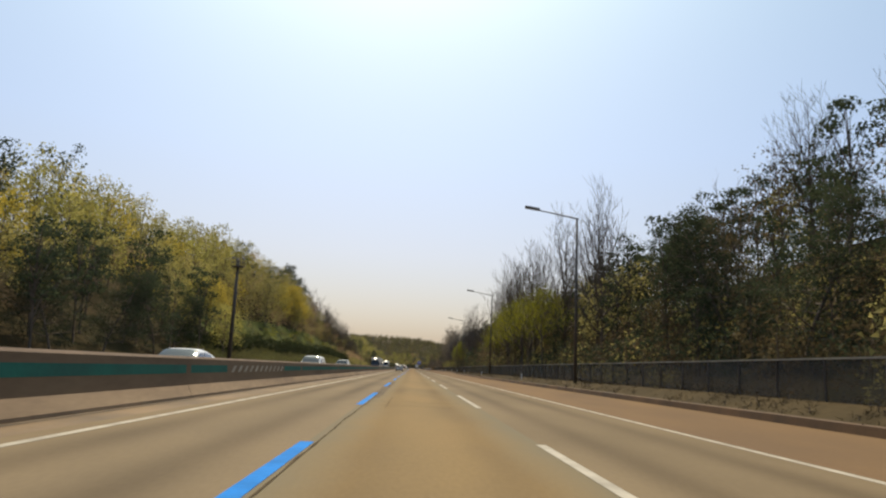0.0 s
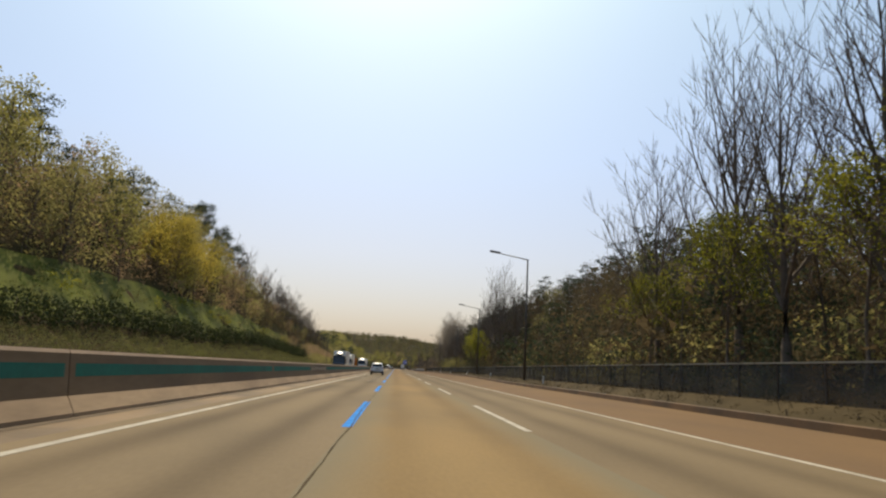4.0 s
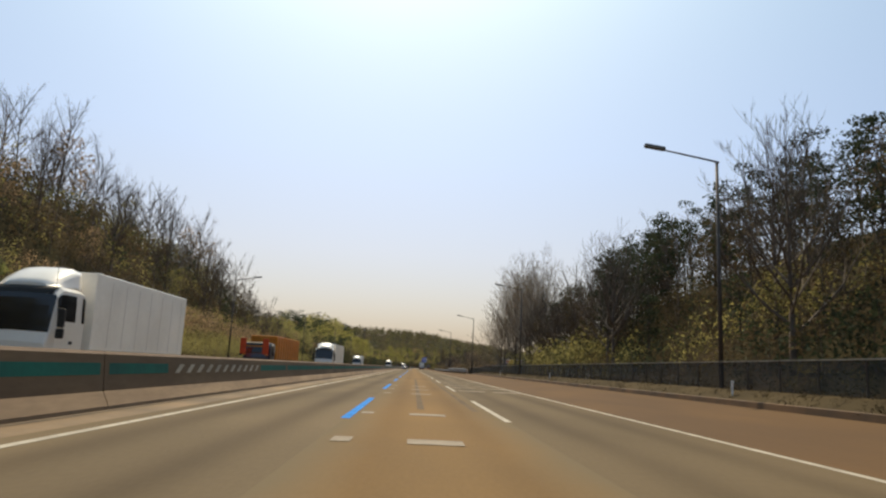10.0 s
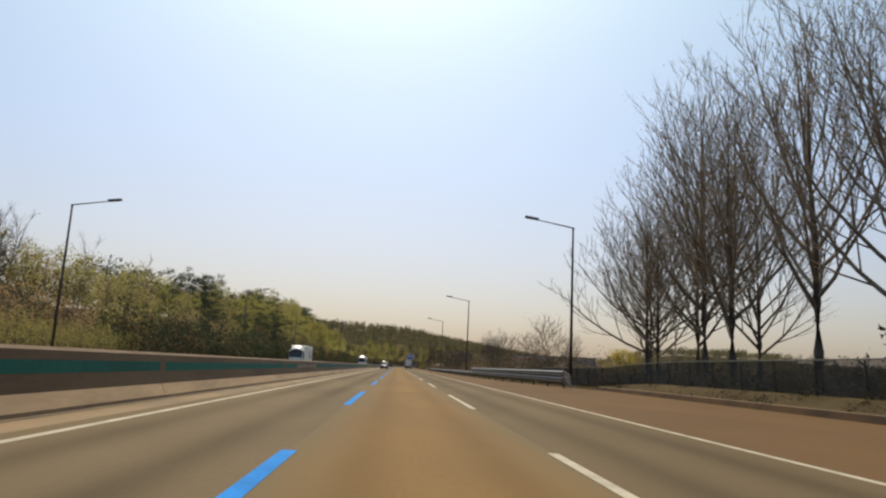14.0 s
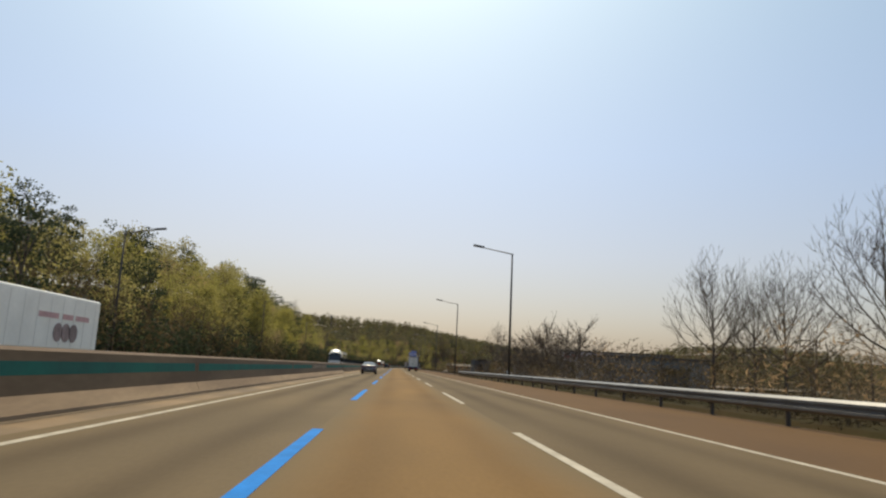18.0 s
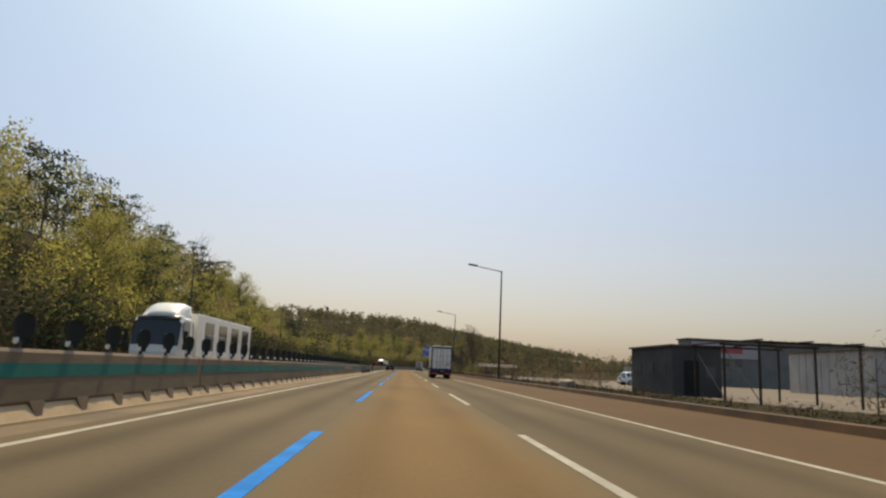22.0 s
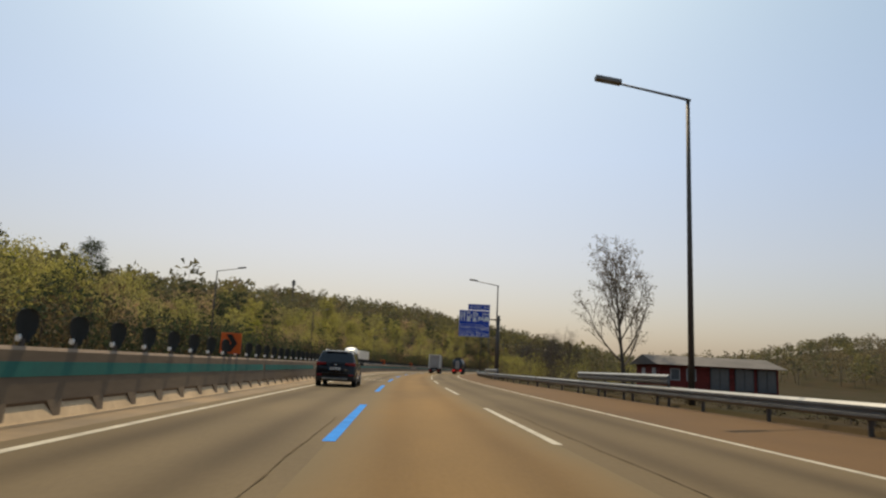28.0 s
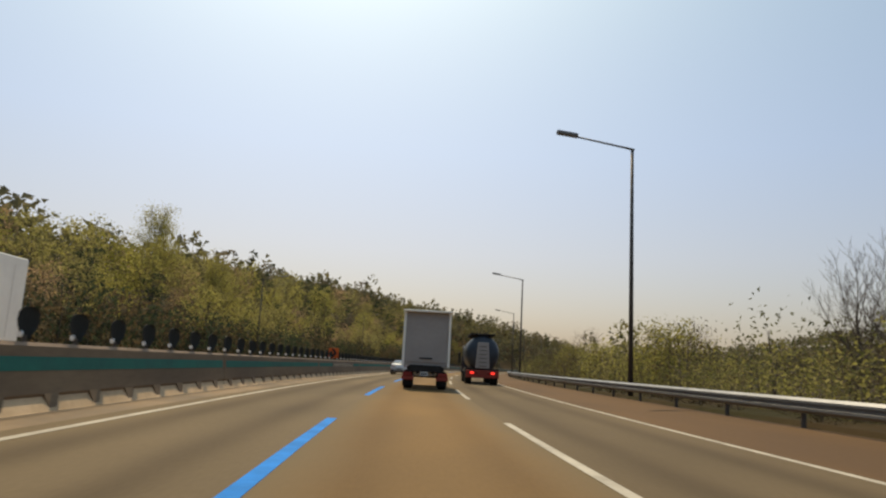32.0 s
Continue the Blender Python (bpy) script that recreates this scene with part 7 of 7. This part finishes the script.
house = thing("red_house", "low dark red wooden house with a grey pitched roof", "house", m=place(694, 22.6, 0.15))
local(house, "wall", 0, 11, 0, 7, 0, 2.35, "wall_red", "dark red boarded wall")
rb = bmesh.new()
rv = [rb.verts.new(v) for v in ((-0.6, -0.7, 2.3), (11.6, -0.7, 2.3), (11.6, 7.7, 2.3), (-0.6, 7.7, 2.3), (-0.6, 3.5, 3.25), (11.6, 3.5, 3.25))]
for f in ((0, 1, 5, 4), (2, 3, 4, 5), (0, 4, 3), (1, 2, 5), (0, 3, 2, 1)):
    rb.faces.new([rv[i] for i in f])
part("roof", rb, M["roof_grey"], house, "grey sheet roof")
for x in (0.9, 2.4):
    w = local(house, "window", x, x + 0.9, -0.05, -0.003, 0.9, 2.0, "frame_white", "white window")
    part("pane", box(x + 0.08, x + 0.82, -0.06, -0.052, 0.98, 1.92), M["pane"], w)
for x in (4.6, 6.9, 9.0):
    w = local(house, "glass_front", x, x + 1.8, -0.05, -0.003, 0.1, 2.2, "wall_dark", "dark glazed front")
    part("pane", box(x + 0.1, x + 0.85, -0.06, -0.052, 0.2, 2.1), M["pane"], w)
    part("pane", box(x + 0.95, x + 1.7, -0.06, -0.052, 0.2, 2.1), M["pane"], w)
for y in (1.2, 4.2):
    local(house, "window", -0.05, -0.003, y, y + 1.0, 0.9, 2.0, "frame_white", "white side window")

bare_kind("airy_a", "tall airy tree with small clusters of leaves", 17, 15.2, 3.5, 12, 0.14, "leaf_dusk", 12, 0.25, 0.085, lean=-0.1)
plant("airy_a", 700, 21.0, 0.98, "trees along the verge", rz=20)


# ---- road sign ----
def text_mesh(text, size):
    cu = bpy.data.curves.new("text", "FONT")
    cu.body, cu.size, cu.extrude = text, size, 0.004
    ob = bpy.data.objects.new("text", cu)
    scene.collection.objects.link(ob)
    bpy.context.view_layer.update()
    me = bpy.data.meshes.new_from_object(ob.evaluated_get(bpy.context.evaluated_depsgraph_get()))
    bpy.data.objects.remove(ob)
    bpy.data.curves.remove(cu)
    return me


def lettering(parent, text, x, z, width, height, y=-0.06):
    """Words fitted into a box on a sign that faces -y; x is the left edge, z the lower one."""
    me = text_mesh(text, 1.0)
    if not len(me.vertices):
        return
    co = np.empty(len(me.vertices) * 3, dtype=np.float32)
    me.vertices.foreach_get("co", co)
    co = co.reshape(-1, 3)
    lo, hi = co.min(0), co.max(0)
    k = np.array([width / max(hi[0] - lo[0], 1e-4), height / max(hi[1] - lo[1], 1e-4)])
    new_co = np.stack([x + (co[:, 0] - lo[0]) * k[0], y - co[:, 2], z + (co[:, 1] - lo[1]) * k[1]], 1)
    me.vertices.foreach_set("co", new_co.astype(np.float32).ravel())
    me.materials.clear()
    me.materials.append(M["sign_white"])
    me.update()
    return part("lettering", me, None, parent, "white lettering")


def icon(parent, pieces, x, z, s=1.0):
    b = bmesh.new()
    for x0, x1, z0, z1 in pieces:
        box(x + x0 * s, x + x1 * s, -0.07, -0.055, z + z0 * s, z + z1 * s, 0.02 * s, b)
    return part("pictogram", b, M["sign_white"], parent, "white pictogram")


SIGN_S, SIGN_D0, SIGN_W, SIGN_Z0, SIGN_H = 711.0, 4.7, 3.55, 4.9, 3.05
gantry = thing("road_sign", "large blue rest area sign on a cantilever post", "road sign", m=place(SIGN_S, SIGN_D0, 0))
px = SIGN_W + 1.05
part("post", tube([(px, 0.1, 0), (px, 0.1, 4), (px, 0.1, 7.5)], [0.2, 0.19, 0.17], 12), M["sign_post"], gantry, "brown steel post", smooth_all=True)
part("post_base", box(px - 0.4, px + 0.4, -0.3, 0.5, 0, 0.5, 0.03), M["stone_block"], gantry)
for z in (5.95, 7.0):
    part("arm", tube([(px + 0.25, 0.1, z), (SIGN_W - 1.2, 0.1, z)], 0.08, 8), M["sign_post"], gantry)
    part("arm_collar", tube([(px - 0.7, 0.1, z), (px - 0.25, 0.1, z)], [0.06, 0.15], 8), M["sign_post"], gantry)
board = part("board", box(0, SIGN_W, -0.05, 0.0, SIGN_Z0, SIGN_Z0 + SIGN_H, 0.01), M["sign_blue"], gantry, "blue sign board with white border")
tab = part("tab_board", box(SIGN_W * 0.28, SIGN_W, -0.05, 0.0, SIGN_Z0 + SIGN_H + 0.05, SIGN_Z0 + SIGN_H + 0.75, 0.01), M["sign_blue"], gantry, "small blue upper board")
for bd, x0, x1, z0, z1 in ((board, 0, SIGN_W, SIGN_Z0, SIGN_Z0 + SIGN_H), (tab, SIGN_W * 0.28, SIGN_W, SIGN_Z0 + SIGN_H + 0.05, SIGN_Z0 + SIGN_H + 0.75)):
    for a in ((x0 + 0.03, x1 - 0.03, z0 + 0.03, z0 + 0.06), (x0 + 0.03, x1 - 0.03, z1 - 0.06, z1 - 0.03), (x0 + 0.03, x0 + 0.06, z0 + 0.06, z1 - 0.06), (x1 - 0.06, x1 - 0.03, z0 + 0.06, z1 - 0.06)):
        part("border", box(a[0], a[1], -0.056, -0.051, a[2], a[3]), M["sign_white"], bd)
for z in (SIGN_Z0 + 1.42, SIGN_Z0 + 0.72):
    part("divider", box(0.08, SIGN_W - 0.08, -0.056, -0.051, z, z + 0.025), M["sign_white"], board)
lettering(tab, "하이패스 전용", SIGN_W * 0.34, SIGN_Z0 + SIGN_H + 0.2, 2.3, 0.38)
lettering(board, "옥산(휴게소,나들목)", 0.15, SIGN_Z0 + 0.83, 2.4, 0.46)
lettering(board, "2km", 2.55, SIGN_Z0 + 0.83, 0.88, 0.5)
lettering(board, "다음휴게소 죽암", 0.15, SIGN_Z0 + 0.28, 2.5, 0.34)
lettering(board, "22km", 2.72, SIGN_Z0 + 0.15, 0.72, 0.34)
for k in range(4):
    part("small_bar", box(0.15 + k * 0.62, 0.62 + k * 0.62, -0.056, -0.051, SIGN_Z0 + 0.12, SIGN_Z0 + 0.19), M["sign_white"], board)
zi = SIGN_Z0 + 1.75
icon(board, [(0, 0.06, 0.5, 1.1), (0.1, 0.16, 0.5, 1.1), (0.2, 0.26, 0.5, 1.1), (0, 0.26, 0.45, 0.6), (0.08, 0.18, 0, 0.5), (0.36, 0.54, 0.5, 1.1), (0.4, 0.5, 0, 0.55)], 0.14, zi)
icon(board, [(0, 0.5, 0, 0.12), (0.04, 0.12, 0.1, 1.1), (0.36, 0.44, 0.1, 1.1), (0.04, 0.44, 0.95, 1.1), (0.04, 0.44, 0.1, 0.6), (0.44, 0.6, 0.4, 0.5), (0.54, 0.62, 0.4, 0.85)], 0.84, zi)
icon(board, [(0, 0.48, 0, 0.12), (0.04, 0.12, 0.1, 1.1), (0.34, 0.42, 0.1, 1.1), (0.04, 0.42, 0.95, 1.1), (0.04, 0.42, 0.1, 0.45), (0.18, 0.28, 0.5, 0.85), (0.46, 0.62, 0.7, 1.0)], 1.56, zi)
icon(board, [(0, 0.08, 0.0, 0.6), (0.6, 0.68, 0.0, 0.6), (0.0, 0.68, 0.2, 0.36), (0.1, 0.3, 0.4, 0.6), (0.35, 0.65, 0.4, 0.55), (0.52, 0.62, 0.6, 1.05)], 2.18, zi)
icon(board, [(0.0, 0.6, 0.12, 0.42), (0.08, 0.52, 0.4, 0.62), (0.04, 0.16, 0, 0.14), (0.44, 0.56, 0, 0.14), (0.0, 0.6, 0.85, 0.97), (0.0, 0.14, 0.78, 1.06), (0.46, 0.6, 0.78, 1.06)], 2.9, zi)

# ---- masts, chevrons, small posts ----
mast = thing("camera_mast", "tall steel mast with a caged platform and antenna", "mast", m=place(46.4, -22.6, 0.1))
part("pole", tube([(0, 0, 0), (0, 0, 7), (0, 0, 13.2)], [0.28, 0.22, 0.16], 10), M["pole"], mast, smooth_all=True)
part("antenna", tube([(-0.3, 0, 13), (-0.3, 0, 16.4)], 0.03, 5), M["pole"], mast)
cage = part("platform", tube([(0, 0, 12.4), (0, 0, 12.5)], 0.8, 12), M["pole"], mast)
for k in range(12):
    a = k * math.pi / 6
    part("cage_bar", tube([(0.8 * math.cos(a), 0.8 * math.sin(a), 12.5), (0.8 * math.cos(a), 0.8 * math.sin(a), 13.5)], 0.025, 4), M["pole"], cage)
for z in (13.0, 13.5):
    pts = [(0.8 * math.cos(k * math.pi / 6), 0.8 * math.sin(k * math.pi / 6), z) for k in range(13)]
    part("cage_rail", tube(pts, 0.025, 4, cap=False), M["pole"], cage)
for a in (20, 140, 260):
    part("floodlight", box(-0.15, 0.15, 0.6, 0.9, 13.3, 13.6, 0.03), M["lamp_head"], mast, at_=pose(0, 0, 0, 0, 0, a))
utility = thing("utility_pole", "tall concrete utility pole with three crossarms", "utility pole", m=place(430, 60, land(430, 60)))
part("pole", tube([(0, 0, -0.3), (0, 0, 8), (0, 0, 15.5)], [0.2, 0.16, 0.11], 10), M["stone_block"], utility, smooth_all=True)
for z, w in ((12.6, 1.1), (13.8, 1.3), (15.0, 1.5)):
    arm_ = part("crossarm", box(-w, w, -0.06, 0.06, z - 0.06, z + 0.06), M["galv"], utility)
    for x in (-w + 0.1, w - 0.1, w * 0.4):
        part("insulator", tube([(x, 0, z + 0.06), (x, 0, z + 0.3)], [0.05, 0.08], 8), M["sign_white"], arm_)
tower = thing("telecom_tower", "distant slim telecom tower with antenna panels", "tower", m=place(955, -120, land(955, -120)))
hz = 43.0 - land(955, -120)
part("shaft", tube([(0, 0, 0), (0, 0, hz)], [0.6, 0.35], 8), M["sign_post"], tower)
for k in range(6):
    a = k * 60
    part("antenna_panel", box(-0.25, 0.25, 0.9, 1.05, hz - 3.0, hz - 0.6), M["wall_grey"], tower, at_=pose(0, 0, 0, 0, 0, a))
for s in (632, 654.6, 698.7, 742.6, 786.5):
    ch = thing("chevron_sign", "orange chevron sign with black arrow on the median wall", "road sign", "chevron signs", place(s, -6.65, 1.16))
    local(ch, "panel", -0.35, 0.35, -0.02, 0.02, 0.12, 0.82, "chevron", bevel=0.008)
    b = bmesh.new()
    for sg in (1, -1):
        q = [b.verts.new(v) for v in ((-0.18, -0.026, 0.47 + sg * 0.3), (0.02, -0.026, 0.47 + sg * 0.3), (0.22, -0.026, 0.47), (0.02, -0.026, 0.47))]
        b.faces.new(q if sg > 0 else q[::-1])
    part("arrow", b, M["black"], ch, "black chevron arrow")
    local(ch, "post", -0.03, 0.03, 0.02, 0.06, 0.0, 0.8, "pole")
for i, s in enumerate((24.8, 62, 100, 137, 175, 213, 250, 287)):
    dl = thing("delineator", "short white delineator post with reflector on the verge", "delineator", "delineators", place(s, gutter(s) + 0.9, land(s, gutter(s) + 0.9)))
    part("post", tube([(0, 0, 0), (0, 0, 0.62)], 0.045, 8), M["sign_white"], dl)
    part("reflector", box(-0.05, 0.05, -0.06, -0.03, 0.5, 0.62, 0.01), M["reflector"], dl)
block = thing("concrete_block", "tilted pale concrete block on the verge", "block", m=place(522.5, 10.0, 0.24, 35))
b = box(-0.55, 0.5, -0.3, 0.3, -0.15, 0.55, 0.06)
for v in b.verts:
    v.co.x *= 1.0 - 0.5 * v.co.z
    v.co.z += 0.12 * v.co.x + 0.08 * v.co.y
part("block", b, M["stone_block"], block)


# ---- paint on the road: slow-down bars, arrow, words, cracks ----
def bar_rows(rows, d0, d1, label):
    for s in rows:
        for a, b in ((d0, (d0 + d1) / 2 - 0.22), ((d0 + d1) / 2 + 0.22, d1)):
            structure("slow_bar", sweep("bar", [(a, 0.0085), (b, 0.0085)], s, s + 0.95, 0.5, M["worn_paint"]), label, "road marking")


bar_rows([104.6, 110.7, 116.4, 121.7, 127.1, 133.2, 138.7, 144.6], -4.75, -2.15, "worn white slow-down bar across the fast lane")
bar_rows([166.3, 171.9, 178.4, 184.7, 190.6], -1.4, 1.52, "worn white slow-down bar across the middle lane")
bar_rows([222.6, 228.8, 234.5, 242.0, 248.3], 2.05, 5.3, "worn white slow-down bar across the slow lane")
for s in (196.4, 202.6, 215.6, 221.4, 227.5):
    structure("slow_bar", sweep("bar", [(-0.45, 0.0085), (0.42, 0.0085)], s, s + 0.7, 0.4, M["worn_paint"]), "worn short white bar in the middle lane", "road marking")
    structure("slow_bar", sweep("bar", [(-1.6, 0.0085), (-1.3, 0.0085)], s, s + 0.7, 0.4, M["worn_paint"]), "worn short white bar in the middle lane", "road marking")
for s in (261.2, 267.2, 273.8, 279.5):
    structure("slow_bar", sweep("bar", [(3.1, 0.0085), (4.25, 0.0085)], s, s + 0.8, 0.4, M["worn_paint"]), "worn short white bar in the slow lane", "road marking")
    structure("slow_bar", sweep("bar", [(1.95, 0.0085), (2.25, 0.0085)], s, s + 0.8, 0.4, M["worn_paint"]), "worn short white bar in the slow lane", "road marking")


def flat(name, pts, label, mat="worn_paint", z=0.0085):
    structure(name, mesh_of(name, [at(s, d, z) for s, d in pts], [tuple(range(len(pts)))], M[mat]), label, "road marking")


flat("lane_arrow", [(688.2, -4.15), (688.2, -3.85), (691.9, -3.8), (692.75, -3.3), (692.2, -3.3), (693.1, -2.6), (694.5, -3.3), (693.6, -3.3), (692.6, -4.1)], "worn white lane arrow bending to the right")
for a, b, d0, d1 in ((682.3, 685.6, -4.35, -4.2), (683.4, 683.8, -4.6, -3.95), (684.6, 685.0, -4.6, -4.0), (682.2, 686.0, -3.75, -3.6), (682.2, 686.2, -3.4, -3.25), (682.6, 686.2, -3.1, -2.95), (682.3, 682.7, -2.9, -2.2), (683.4, 686.0, -2.6, -2.45), (684.4, 684.8, -2.75, -2.2)):
    flat("word_bar", [(a, d0), (a, d1), (b, d1), (b, d0)], "worn white bars of a road word")
CR = random.Random(9)
for i, (s0, L, d0) in enumerate(((-36, 30, -1.65), (0, 34, -1.62), (50, 40, -1.75), (500, 40, -1.95), (535, 30, -1.55), (628, 18, -2.1), (700, 40, -1.6), (-20, 7, -1.0), (628, 25, 2.3), (520, 30, 2.4), (700, 26, 2.2))):
    pts, s, d = [], s0, d0
    while s < s0 + L:
        pts.append((s, d))
        s += 0.5
        d = d0 + (d - d0) * 0.85 + CR.gauss(0, 0.009)
    vs, fs = [], []
    for k, (s, d) in enumerate(pts):
        w = 0.005 + 0.011 * CR.random() * (1.5 if i < 2 else 1.0)
        vs += [at(s, d - w, 0.0068), at(s, d + w, 0.0068)]
        if k:
            fs.append((2 * k - 2, 2 * k - 1, 2 * k + 1, 2 * k))
    structure("road_crack", mesh_of("crack", vs, fs, M["crack"]), "dark filled crack along the lane joint", "crack")
for s, half in ((-16.5, 1.5), (-19, 1.1)):
    vs, fs, d = [], [], -1.75
    k = 0
    while d < half:
        o = CR.gauss(0, 0.12)
        vs += [at(s + o, d, 0.0068), at(s + o + 0.03 + 0.05 * CR.random(), d, 0.0068)]
        if k:
            fs.append((2 * k - 2, 2 * k, 2 * k + 1, 2 * k - 1))
        k += 1
        d += 0.22
    structure("road_crack", mesh_of("crack", vs, fs, M["crack"]), "dark crack across the middle lane", "crack")
structure("tar_band", sweep("tar", [(lambda s: -1.86 + 0.06 * noise.noise((s * 0.3, 0, 0)), 0.0045), (lambda s: -1.45 + 0.12 * noise.noise((s * 0.4, 4, 0)), 0.0045)], -14, 14, 0.7, M["tar"]), "dark worn tar band along the lane joint", "road marking")
# long rubber tracks left by braking
for d in (-0.25, 1.25):
    structure("skid_mark", sweep("skid", [(d, 0.0062), (d + 0.2, 0.0062)], 205, 252, 3, M["skid"]), "dark faded tyre track on the middle lane", "tyre track")
